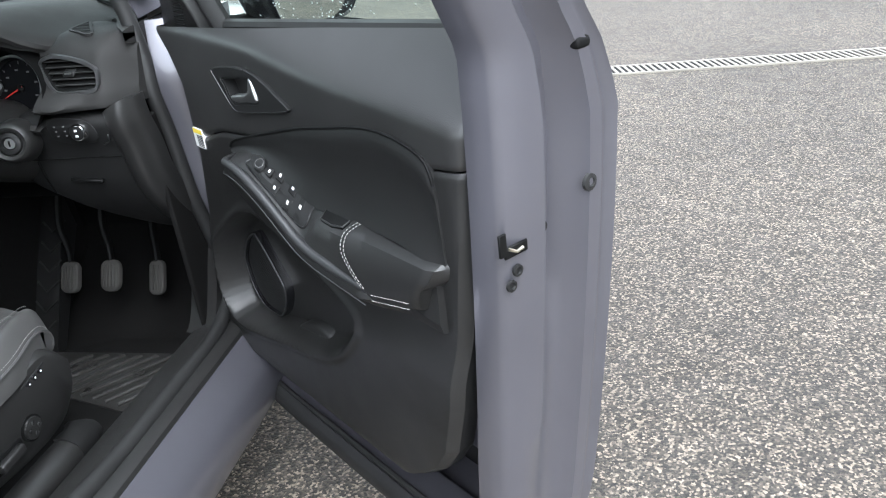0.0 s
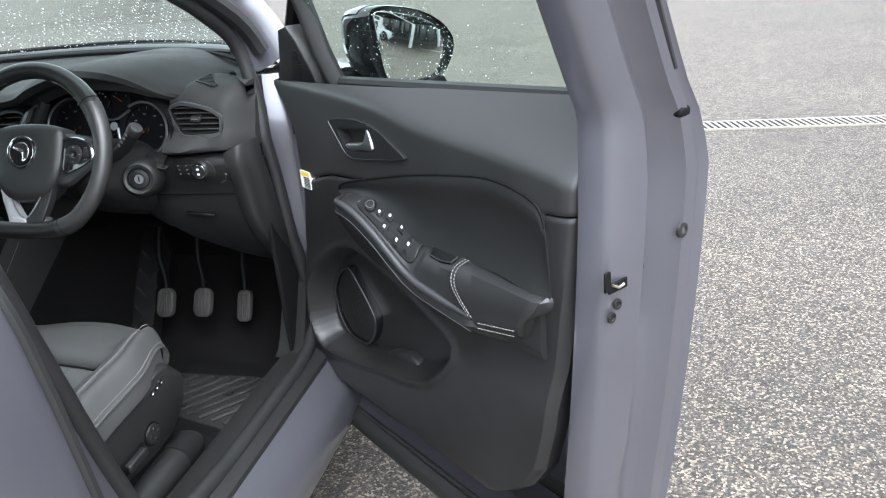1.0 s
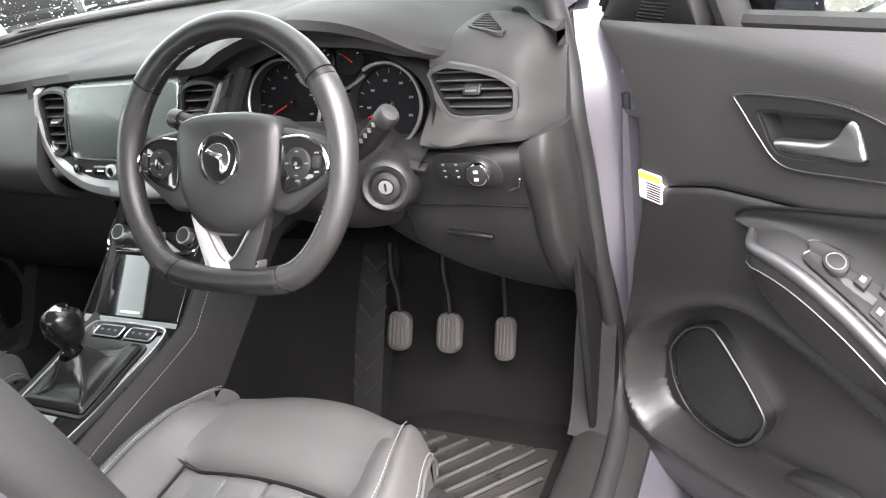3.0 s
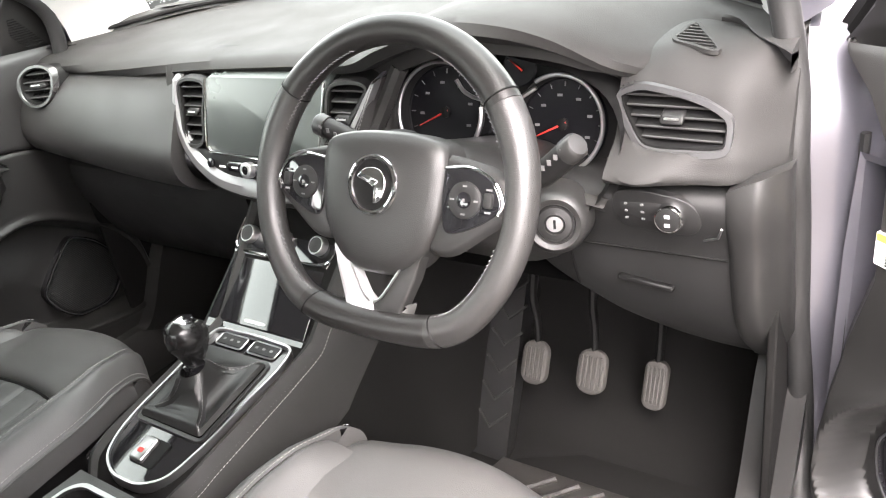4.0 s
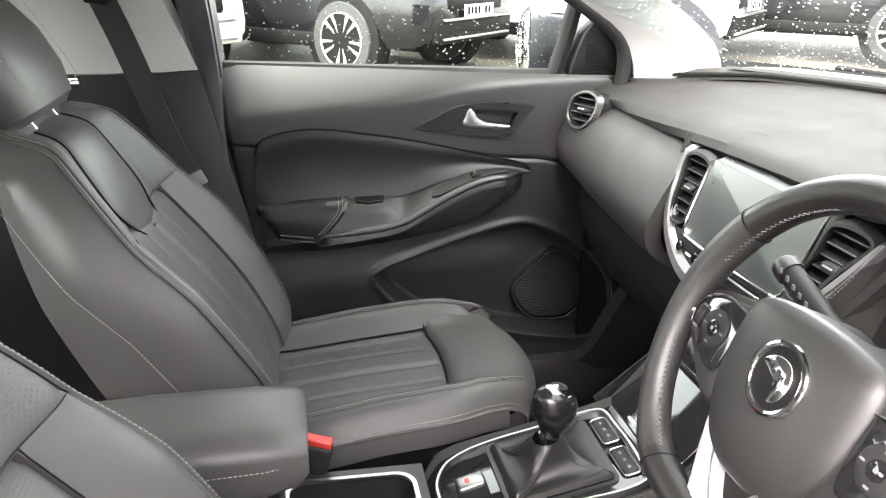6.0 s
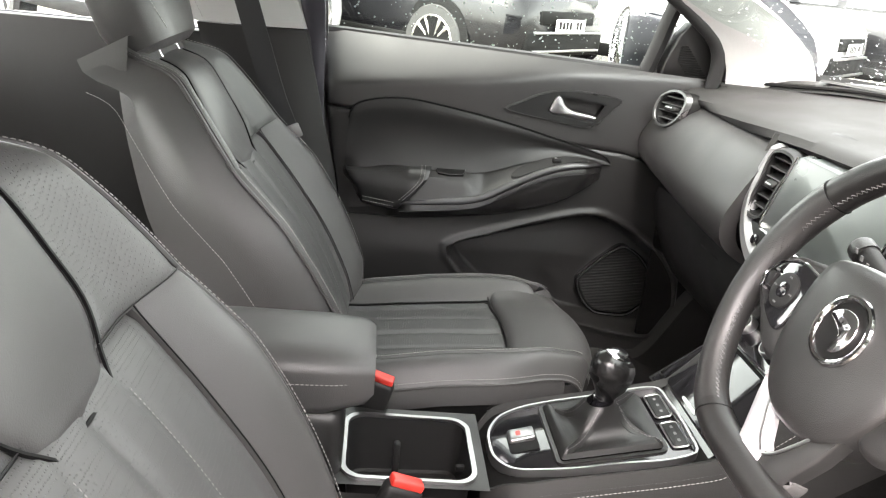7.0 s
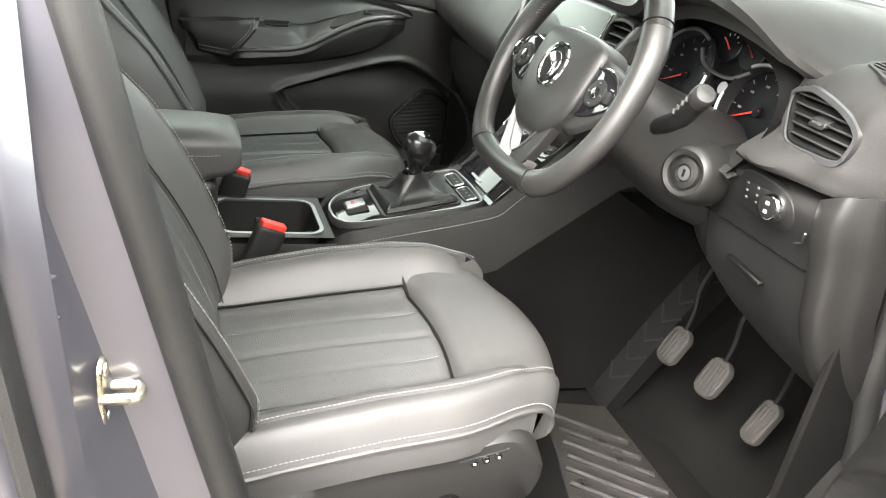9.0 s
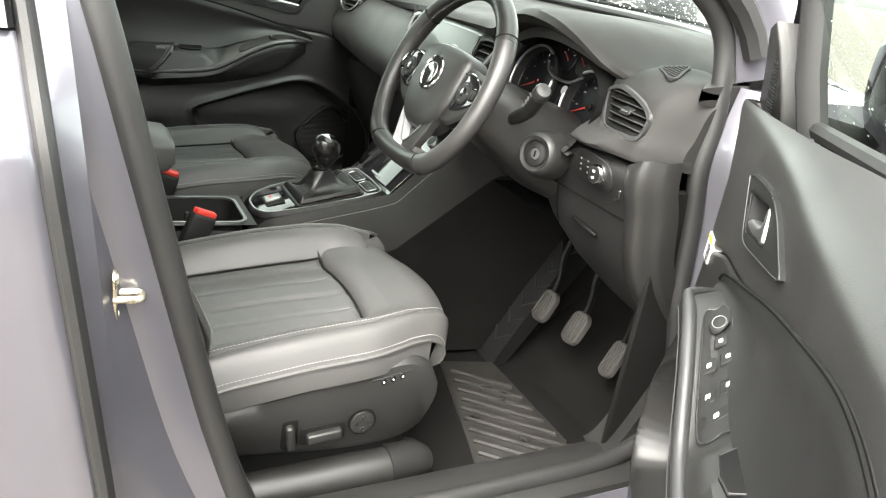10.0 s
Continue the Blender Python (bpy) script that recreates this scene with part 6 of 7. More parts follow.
def front_seat(cx, out, label, power, recline=22):
    """A front seat about x = cx; out: 1 when its outer side is towards +x."""
    seat = thing("front_seat", (cx, -0.30, 0.29), label, "car seat", group="front seats")

    # cushion: s runs from the back edge over the front and down
    def edge_y(d):
        return 0.040 - 1.1 * d * d

    def crest(d, y=-0.2):
        """Height over the middle across the cushion."""
        a = abs(d)
        arc = float(np.interp(y, (-0.50, -0.40, -0.28, -0.17, -0.08, 0.0), (0.55, 0.85, 1.0, 1.0, 0.75, 0.45)))
        top = (0.062 if d < 0 else 0.046) * arc
        return top * float(smooth01((a - 0.105) / 0.080)) - 0.048 * float(smooth01((a - 0.195) / 0.055)) ** 1.3

    def middle(y):
        return float(np.interp(y, (-0.50, -0.42, -0.17, -0.10, -0.02, 0.05), (0.578, 0.578, 0.598, 0.612, 0.612, 0.60)))

    def cush(d, s, dip=0.0):
        """A place on the cushion: d across from the middle, s from 0 (back) to 1 (front top), to 1.3 (down the front)."""
        yf = edge_y(d) - 0.055
        nar = 1 - 0.20 * float(smooth01((s - 0.72) / 0.5))    # narrower towards the front
        if s <= 1:
            y = -0.50 + (yf + 0.50) * s
            z = middle(y) + crest(d, y)
        else:
            q = (s - 1) / 0.3
            a = min(1, q / 0.55) * math.pi / 2
            y = yf + 0.055 * math.sin(a) - 0.02 * max(0, q - 0.55) / 0.45
            z = middle(yf) + crest(d, yf) - 0.045 * (1 - math.cos(a)) - 0.05 * max(0, q - 0.55) / 0.45
        return np.array((cx + out * d * nar, y, z - dip))

    def patch(d0, d1, s0, s1, nu, nv, groove=(), roll=0.006, bulge=0.0, lift=0.0):
        P, B = np.zeros((nu, nv, 3)), np.zeros((nu, nv, 3))
        for i, u in enumerate(np.linspace(0, 1, nu)):
            for j, v in enumerate(np.linspace(0, 1, nv)):
                d, s = d0 + (d1 - d0) * u, s0 + (s1 - s0) * v
                e = min(u, 1 - u) * abs(d1 - d0)
                f = min(v, 1 - v) * (s1 - s0) * 0.5
                dip = roll * (math.exp(-e / 0.006) + math.exp(-f / 0.006))
                for g, dep, wd in groove:
                    dip += dep * math.exp(-((d - g) / wd) ** 2)
                dip -= bulge * math.sin(math.pi * u) * math.sin(math.pi * v)
                if lift:                                      # a flat pad that stands proud of the centre
                    dip -= lift * float(smooth01((1.25 - s) / 0.3)) - 0.55 * max(0.0, crest(d, -0.12))
                P[i, j] = cush(d, s, dip)
                B[i, j] = P[i, j] - np.array((0, 0, 0.035)) * (1 if s <= 1.05 else 0.3) - np.array((0, 0.03, 0)) * (s > 1.05)
        return padded(P, B)
    part("cushion_centre", patch(-0.130, 0.130, 0.02, 0.748, 54, 40, ((0.0, 0.006, 0.006), (-0.062, 0.0022, 0.004), (0.062, 0.0022, 0.004)), bulge=0.006), PERF, seat, "perforated black leather seat centre")
    part("thigh_pad", patch(-0.176, 0.176, 0.752, 1.3, 40, 40, bulge=0.006, roll=0.012, lift=0.011), LEATHER, seat, "smooth black leather thigh support")
    for d0, d1, nm in ((-0.188, -0.131, "cushion_bolster"), (0.131, 0.188, "cushion_bolster")):
        part(nm, patch(d0, d1, 0.0, 0.98, 16, 44, roll=0.004), LEATHER, seat, "black leather cushion bolster")
    for d0, d1 in ((-0.238, -0.189), (0.189, 0.238)):
        part("cushion_side", patch(d0, d1, 0.0, 1.19, 14, 48, roll=0.003), LEATHER, seat)
    for sg in (-1, 1):
        crestp = [tuple(cush(sg * 0.1885, s, -0.0028)) for s in np.linspace(0.03, 1.08, 40)]
        part("stitching", stitches(crestp), THREAD, seat)
        part("piping", tube([tuple(cush(sg * 0.2370, s, 0.001)) for s in np.linspace(0.02, 1.19, 36)], 0.0035, 6), LEATHER, seat)
        low = [tuple(cush(sg * 0.2330, s, -0.0032)) for s in np.linspace(0.03, 1.20, 40)]
        part("stitching", stitches(low), THREAD, seat)
        row = [tuple(cush(sg * 0.062, s, -0.0004)) for s in np.linspace(0.08, 0.73, 22)]
        part("stitching", stitches(row, 0.006, 0.003, 0.0006), HARD if not power else THREAD, seat)
    # matt black cords mark the joints and paint in the shade between panels
    part("seam", tube([tuple(cush(d, 0.750, 0.005)) for d in np.linspace(-0.172, 0.172, 24)], 0.0030, 6), MATT, seat)
    for sg in (-1, 1):
        part("seam", tube([tuple(cush(sg * 0.1305, s, 0.003)) for s in np.linspace(0.02, 0.75, 24)], 0.0022, 5), MATT, seat)
    # lower cushion wall
    wall = []
    for s in np.linspace(0.0, 1.22, 28):
        a, b = cush(0.235, s), cush(-0.235, s)
        zl = 0.50
        wall.append([(cx + out * 0.02, a[1] - 0.02, 0.53), (a[0] - out * 0.06, a[1] - 0.02, 0.54), tuple(a - np.array((0, 0, 0.002))), (a[0] - out * 0.012, a[1] - 0.006, 0.7 * a[2] + 0.3 * zl), (a[0] - out * 0.03, a[1] - 0.02, zl), (b[0] + out * 0.03, b[1] - 0.02, zl), (b[0] + out * 0.012, b[1] - 0.006, 0.7 * b[2] + 0.3 * zl), tuple(b - np.array((0, 0, 0.002))), (b[0] + out * 0.06, b[1] - 0.02, 0.54)])
    part("cushion_base", grid(wall, cv=True, cap=True), HARD, seat)

    # backrest: h up along it, d across
    BACK = radians(recline)
    o = np.array((cx, -0.452, 0.585))
    up, fw = np.array((0, -math.sin(BACK), math.cos(BACK))), np.array((0, math.cos(BACK), math.sin(BACK)))
    half = curve1((0, 0.08, 0.2, 0.32, 0.44, 0.54, 0.60, 0.64), (0.215, 0.242, 0.260, 0.260, 0.240, 0.200, 0.162, 0.145))

    def back(k, h, dip=0.0):
        """k: -1..1 across, 1 the outer edge of the front face."""
        w = float(half(h))
        a = abs(k)
        sh = 0.050 * float(smooth01((a - 0.50) / 0.34)) * float(np.interp(h, (0, 0.05, 0.3, 0.5, 0.62), (0.5, 0.9, 1.0, 0.5, 0.1))) - 0.055 * float(smooth01((a - 0.84) / 0.17)) ** 1.6
        lum = 0.022 * math.sin(math.pi * min(1, max(0, (h + 0.05) / 0.45)))
        topr = -0.05 * float(smooth01((h - 0.54) / 0.09)) ** 1.5
        return o + up * h + fw * (sh + lum + topr - dip) + np.array((out * k * w, 0, 0))

    def bpatch(fk0, fk1, h0, h1, nu, nv, groove=(), roll=0.006, bulge=0.0):
        P, B = np.zeros((nu, nv, 3)), np.zeros((nu, nv, 3))
        for j, v in enumerate(np.linspace(0, 1, nv)):
            h = h0 + (h1 - h0) * v
            k0, k1 = fk0(h), fk1(h)
            for i, u in enumerate(np.linspace(0, 1, nu)):
                k = k0 + (k1 - k0) * u
                e = min(u, 1 - u) * abs(k1 - k0) * 0.2
                f = min(v, 1 - v) * (h1 - h0)
                dip = roll * (math.exp(-e / 0.005) + math.exp(-f / 0.006)) - bulge * math.sin(math.pi * u) * math.sin(math.pi * v)
                for g, dep, wd in groove:
                    dip += dep * math.exp(-((k * 0.2 - g) / wd) ** 2)
                P[i, j] = back(k, h, dip)
                B[i, j] = P[i, j] - fw * 0.035
        return padded(P, B)
    inner_k = curve1((0, 0.15, 0.30, 0.42, 0.52, 0.64), (0.62, 0.60, 0.58, 0.60, 0.66, 0.7))
    part("back_centre", bpatch(lambda h: -float(inner_k(h)), lambda h: float(inner_k(h)), 0.0, 0.40, 46, 40, ((0.0, 0.004, 0.006), (-0.05, 0.002, 0.004), (0.05, 0.002, 0.004)), bulge=0.004), PERF, seat, "perforated black leather back centre")
    hexk = curve1((0.36, 0.385, 0.43, 0.50, 0.60), (0.16, 0.24, 0.38, 0.42, 0.44))
    part("shoulder_pad", bpatch(lambda h: -float(hexk(h)), lambda h: float(hexk(h)), 0.375, 0.635, 30, 28, roll=0.007, bulge=0.010), LEATHER, seat, "smooth black leather shoulder panel")
    for sg in (-1, 1):
        part("shoulder_side", bpatch(lambda h, sg=sg: sg * (float(hexk(h)) + 0.01), lambda h, sg=sg: sg * 0.86, 0.402, 0.635, 18, 26, roll=0.004), PERF, seat)
        part("back_bolster", bpatch(lambda h, sg=sg: sg * (float(inner_k(h)) + 0.008), lambda h, sg=sg: sg * 0.90, 0.0, 0.41, 16, 40, roll=0.004), LEATHER, seat, "black leather back bolster")
        pip = [tuple(back(sg * 0.905, h, -0.0022)) for h in np.linspace(0.01, 0.62, 50)]
        part("piping", tube(pip, 0.0032, 6), LEATHER, seat)
        part("stitching", stitches([tuple(back(sg * 0.88, h, -0.0035)) for h in np.linspace(0.01, 0.62, 50)]), THREAD, seat)
        part("stitching", stitches([tuple(back(sg * 0.25, h, -0.0012)) for h in np.linspace(0.03, 0.37, 24)], 0.006, 0.003, 0.0006), THREAD if power else HARD, seat)
        # dark cords again: the joints of the back with their shade as colour
        part("seam", tube([tuple(back(sg * (float(inner_k(h)) + 0.004), h, 0.001)) for h in np.linspace(0.0, 0.405, 30)], 0.0010, 5), MATT, seat)
        part("seam", tube([tuple(back(sg * (float(hexk(h)) + 0.006), h, 0.002)) for h in np.linspace(0.378, 0.63, 24)], 0.0022, 5), MATT, seat)
        part("seam", tube([tuple(back(sg * k, 0.405, 0.001)) for k in np.linspace(0.30, 0.87, 16)], 0.0008, 5), HARD, seat)
    part("seam", tube([tuple(back(k, 0.374, 0.002)) for k in np.linspace(-0.16, 0.16, 10)], 0.0022, 5), MATT, seat)
    # side walls and back shell
    secs = []
    for h in np.linspace(-0.10, 0.645, 40):
        hh = max(0.0, h)
        w = float(half(hh))
        th = float(np.interp(h, (-0.1, 0.1, 0.4, 0.6, 0.645), (0.13, 0.15, 0.125, 0.085, 0.05)))
        base = o + up * h
        e1, e2 = back(1.0, hh) - up * (hh - h), back(-1.0, hh) - up * (hh - h)
        f1, f2 = back(0.90, hh) - up * (hh - h), back(-0.90, hh) - up * (hh - h)
        X = np.array((out * 1.0, 0, 0))
        secs.append([tuple(f1 - fw * 0.003), tuple(e1 + fw * 0.012), tuple(e1 - fw * 0.02 + X * 0.004), tuple(base - fw * th * 0.7 + X * (w - 0.004)), tuple(base - fw * th + X * (w - 0.03)), tuple(base - fw * th - X * (w - 0.03)), tuple(base - fw * th * 0.7 - X * (w - 0.004)), tuple(e2 - fw * 0.02 - X * 0.004), tuple(e2 + fw * 0.012), tuple(f2 - fw * 0.003), tuple(base - fw * 0.03 - X * w * 0.5), tuple(base - fw * 0.03 + X * w * 0.5)])
    part("back_shell", grid(secs, cv=True, cap=True), LEATHER, seat, "black leather back of the seat")
    for sg in (-1, 1):
        part("stitching", stitches([tuple(back(sg * 1.0, h) - fw * 0.05 + np.array((out * sg * 0.0055, 0, 0))) for h in np.linspace(0.02, 0.6, 40)]), THREAD, seat)
    # headrest
    hr = []
    for h, w, t0, t1 in ((0.655, 0.10, 0.030, -0.045), (0.665, 0.122, 0.045, -0.055), (0.71, 0.135, 0.058, -0.058), (0.77, 0.136, 0.060, -0.05), (0.82, 0.125, 0.050, -0.035), (0.845, 0.105, 0.035, -0.02), (0.852, 0.07, 0.02, -0.01)):
        row = []
        for q in np.linspace(0, 2 * np.pi, 28, endpoint=False):
            c, s_ = math.cos(q), math.sin(q)
            a = math.copysign(abs(c) ** 0.55, c) * w
            b = (t0 + t1) / 2 + math.copysign(abs(s_) ** 0.6, s_) * (t0 - t1) / 2
            row.append(tuple(o + up * (h - 0.045) + fw * (b - 0.035) + np.array((a, 0, 0))))
        hr.append(row)
    hd = part("headrest", grid(hr, cv=True, cap=True), LEATHER, seat, "black leather headrest with pale stitching")
    for sg in (-1, 1):
        part("headrest_post", tube([tuple(o + up * h - fw * 0.035 + np.array((sg * 0.055, 0, 0))) for h in (0.56, 0.68)], 0.007, 10), CHROME, seat)
        part("stitching", stitches([tuple(o + up * (h - 0.045) + fw * 0.018 + np.array((sg * w, 0, 0))) for h, w in ((0.672, 0.119), (0.71, 0.128), (0.77, 0.129), (0.815, 0.12))]), THREAD, hd)
    # plastic side cover with controls
    xo = cx + out * 0.228
    ly, lz = 0.017, -0.044
    if power:
        top = [(-0.49, 0.528), (-0.41, 0.538), (-0.30, 0.554), (-0.224, 0.566), (-0.153, 0.580), (-0.108, 0.586), (-0.073, 0.574), (-0.055, 0.556)]
        bot = [(-0.49, 0.450), (-0.395, 0.438), (-0.262, 0.420), (-0.183, 0.414), (-0.113, 0.418), (-0.073, 0.432), (-0.053, 0.456), (-0.047, 0.500)]
    else:
        top = [(-0.47, 0.55), (-0.3, 0.56), (-0.15, 0.575), (-0.07, 0.57)]
        bot = [(-0.47, 0.42), (-0.3, 0.41), (-0.15, 0.42), (-0.06, 0.45)]
    tp, bt = spline(top, 26), spline(bot, 26)
    secs = []
    for (y0, z0), (y1, z1) in zip(tp, bt):
        secs.append([(xo - out * 0.045, y0, z0 + 0.002), (xo - out * 0.012, y0, z0 + 0.002), (xo + out * 0.002, y0, z0 - 0.008), (xo + out * 0.010, 0.7 * y0 + 0.3 * y1, 0.7 * z0 + 0.3 * z1), (xo + out * 0.004, 0.2 * y0 + 0.8 * y1, 0.2 * z0 + 0.8 * z1), (xo - out * 0.015, y1, z1), (xo - out * 0.045, y1, z1)])
    cov = part("side_cover", grid(secs, cv=True, cap=True), PLASTIC, seat, "dark plastic seat side cover" + (" with power controls" if power else ""))
    if power:
        def sd(y, z, c):
            return (xo + out * (0.008 + c), y + ly, z + lz)
        part("button_panel", slab([(-0.189, 0.600), (-0.122, 0.613), (-0.118, 0.599), (-0.181, 0.586)], lambda a, b, c: (xo + out * (0.002 + c), a + ly, b + lz), -0.006, 0.003, 0.001), HARD, cov)
        for k in range(3):
            part("seat_button", lathe([(0.0055, 0), (0.005, 0.004), (0.002, 0.005)], Matrix.Translation((xo + out * 0.004, -0.170 + ly + 0.0165 * k, 0.5975 + lz + 0.0032 * k)) @ Matrix.Rotation(radians(90 * out), 4, "Y"), 12), GLOSS, cov)
            part("button_print", box(0.0006, 0.003, 0.003, (xo + out * 0.0094, -0.170 + ly + 0.0165 * k, 0.5975 + lz + 0.0032 * k)), WHITEP, cov)
        JM = Matrix.Translation((xo + out * 0.0085, -0.201 + ly, 0.527 + lz)) @ Matrix.Rotation(radians(90 * out), 4, "Y")
        part("lumbar_rim", lathe([(0.025, -0.004), (0.0245, 0.002), (0.0215, 0.002)], JM, 28), MATT, cov)
        part("lumbar_pad", lathe([(0.021, 0), (0.020, 0.006), (0.012, 0.008), (0.003, 0.0065)], JM, 28), PLASTIC, cov, "round lumbar control")
        for k in range(4):
            q = radians(90 * k)
            part("lumbar_dimple", lathe([(0.0045, 0), (0.004, 0.0015), (0.001, 0.0005)], JM @ Matrix.Translation((0.011 * math.cos(q), 0.011 * math.sin(q), 0.0075)), 8), HARD, cov)
        part("recliner_plate", slab(round_rect(0.026, 0.056, 0.006, 4, -0.322, 0.522), sd, -0.004, 0.0012, 0.0008), MATT, cov)
        part("recliner_switch", box(0.016, 0.014, 0.046, (xo + out * 0.014, -0.322 + ly, 0.520 + lz), 0.005, 3, Matrix.Rotation(radians(8), 4, "X")), PLASTIC, cov, "upright recliner switch")
        part("height_plate", slab(round_rect(0.075, 0.032, 0.006, 4, -0.267, 0.515), sd, -0.004, 0.0012, 0.0008), MATT, cov)
        part("height_switch", box(0.016, 0.058, 0.018, (xo + out * 0.014, -0.266 + ly, 0.514 + lz), 0.004, 3, Matrix.Rotation(radians(4), 4, "X")), PLASTIC, cov, "long seat height switch")
    # rails and feet
    for d in (-0.19, 0.19):
        part("seat_rail", box(0.05, 0.46, 0.045, (cx + d, -0.27, 0.315), 0.008), MATT, seat)
        part("seat_riser", box(0.035, 0.40, 0.15, (cx + d, -0.28, 0.40), 0.015), MATT, seat)
    if power:
        tubep = spline([(xo - 0.01, -0.50, 0.358), (xo - 0.008, -0.30, 0.364), (xo - 0.006, -0.14, 0.368), (xo - 0.01, -0.07, 0.364)], 24)
        rc = part("rail_cover", tube(tubep, 0.034, 14, flat=1.15), PLASTIC, seat, "rounded black rail cover")
        part("rail_end_cap", tube([(xo - 0.008, -0.125, 0.370), (xo - 0.012, -0.07, 0.368), (xo - 0.016, -0.045, 0.356)], [0.037, 0.036, 0.028], 14, flat=1.15), HARD, rc)
    return seat


front_seat(0.418, 1, "black leather driver's seat with power controls and pale stitching", True, 28)
front_seat(-0.405, -1, "black leather passenger seat with pale stitching", False, 29)

# ---- centre console ----
con = thing("centre_console", (0.01, -0.1, 0.42), "black centre console with chrome-edged gear surround and open tray", "console")
CXM = 0.008


def con_z(y):
    return float(np.interp(y, (-0.60, -0.44, -0.25, -0.235, -0.16, 0.0, 0.06, 0.10), (0.622, 0.618, 0.612, 0.612, 0.632, 0.662, 0.676, 0.69)))


# body flanks: stitched soft pads each side of the gear surround
secs = []
for y in np.r_[np.linspace(-0.240, -0.19, 8), np.linspace(-0.175, 0.66, 44)]:
    z = (con_z(y) if y < 0.08 else 0.684 + (min(y, 0.30) - 0.08) * 1.0) - 0.022 * float(smooth01((-0.19 - y) / 0.05)) ** 2
    w = float(np.interp(y, (-0.240, -0.225, -0.205, -0.18, 0.0, 0.1, 0.3), (0.070, 0.092, 0.105, 0.112, 0.115, 0.118, 0.14)))
    secs.append([(CXM + w - 0.022, y, z - 0.004), (CXM + w - 0.010, y, z + 0.003), (CXM + w, y, z - 0.006), (CXM + w + 0.012, y, z - 0.03), (CXM + w + 0.026, y, z - 0.09), (CXM + w + 0.036, y, 0.5 * z + 0.17), (CXM + w + 0.040, y, 0.40 + 0.5 * max(0, y - 0.3)), (CXM + w + 0.06, y, 0.30),
                 (CXM - w - 0.06, y, 0.30), (CXM - w - 0.040, y, 0.40 + 0.5 * max(0, y - 0.3)), (CXM - w - 0.036, y, 0.5 * z + 0.17), (CXM - w - 0.026, y, z - 0.09), (CXM - w - 0.012, y, z - 0.03), (CXM - w, y, z - 0.006), (CXM - w + 0.010, y, z + 0.003), (CXM - w + 0.022, y, z - 0.004)])
part("console_body", grid(secs, cv=True, cap=True), CARPET, con, "dark carpeted console sides")
conb = None
for sg, idx in ((1, (0, 1, 2, 3, 4, 5)), (-1, (15, 14, 13, 12, 11, 10))):
    flank = []
    for r in secs:
        q = [np.array(r[k]) + np.array((sg * (0.0025 if n > 1 else 0.0), 0, 0.0025 if n < 3 else 0)) for n, k in enumerate(idx)]
        q[5] = 0.65 * q[4] + 0.35 * q[5]
        flank.append([tuple(v) for v in q] + [tuple(q[5] - np.array((sg * 0.006, 0, 0.001)))])
    conb = part("console_flank", grid(flank), SOFT, con, "soft black stitched console flank")
for sg in (1, -1):
    for off in (0.004, 0.012):
        st = []
        for y in np.linspace(-0.215, 0.16, 40):
            z = con_z(y) if y < 0.08 else 0.684 + (y - 0.08)
            w = float(np.interp(y, (-0.232, -0.18, 0.0, 0.1, 0.3), (0.105, 0.112, 0.115, 0.118, 0.14)))
            st.append((CXM + sg * (w + off * 0.35), y, z - 0.004 - off * 0.9))
        part("stitching", stitches([(x + sg * 0.003, y, z + 0.0015) for x, y, z in st]), HARD if off < 0.01 else THREAD, conb)
rearc = []
for y in np.linspace(-0.95, -0.228, 22):
    z = con_z(y) - 0.002
    rearc.append([(CXM + 0.085, y, z), (CXM + 0.100, y, z - 0.008), (CXM + 0.106, y, z - 0.03), (CXM + 0.112, y, 0.42), (CXM + 0.12, y, 0.33), (CXM - 0.12, y, 0.33), (CXM - 0.112, y, 0.42), (CXM - 0.106, y, z - 0.03), (CXM - 0.100, y, z - 0.008), (CXM - 0.085, y, z)])
# tray walls: the rear body is open above the tray
TX0, TX1, TY0, TY1 = CXM - 0.070, CXM + 0.078, -0.430, -0.252
part("console_rear", grid([[p for p in r[1:-1]] for r in rearc], cv=False), PLASTIC, con, "dark plastic rear console")
tr_o = round_rect(TX1 - TX0 + 0.012, TY1 - TY0 + 0.014, 0.030, 7, (TX0 + TX1) / 2, (TY0 + TY1) / 2)
tr_i = round_rect(TX1 - TX0, TY1 - TY0, 0.026, 7, (TX0 + TX1) / 2, (TY0 + TY1) / 2)
big = round_rect(0.196, 0.70, 0.02, 7, CXM, -0.582)
def cz(a, b, c):
    return (a, b, con_z(b) + c - 0.001)


outer = []
for a, b in tr_o:                                            # deck round the tray, out to the console's edges
    outer.append((CXM + (0.094 if a > (TX0 + TX1) / 2 else -0.094), -0.231 if b > (TY0 + TY1) / 2 else -0.46))
part("console_deck", grid([[cz(a, b, 0.0) for a, b in tr_o], [cz(a * 1.0, b, 0.0) for a, b in tr_i], [cz(a, b, -0.004) for a, b in tr_i]], cv=True), PLASTIC, con)
deck = []
for (a, b), (c, d) in zip(tr_o, outer):
    deck.append([cz(a, b, 0), cz((a + c) / 2, (b + d) / 2, 0.0), cz(c, d, 0.0)])
part("console_deck", grid(np.array(deck).transpose(1, 0, 2), cv=True), PLASTIC, con)
tray = part("tray", grid([[cz(a, b, -0.001) for a, b in tr_i], [(a, b, 0.58) for a, b in inset(tr_i, 0.002)], [(a, b, 0.525) for a, b in inset(tr_i, 0.006)], [(a, b, 0.520) for a, b in inset(tr_i, 0.014)], [(a, b, 0.5195) for a, b in inset(tr_i, 0.05)]], cv=True), HARD, con, "open dark storage tray")
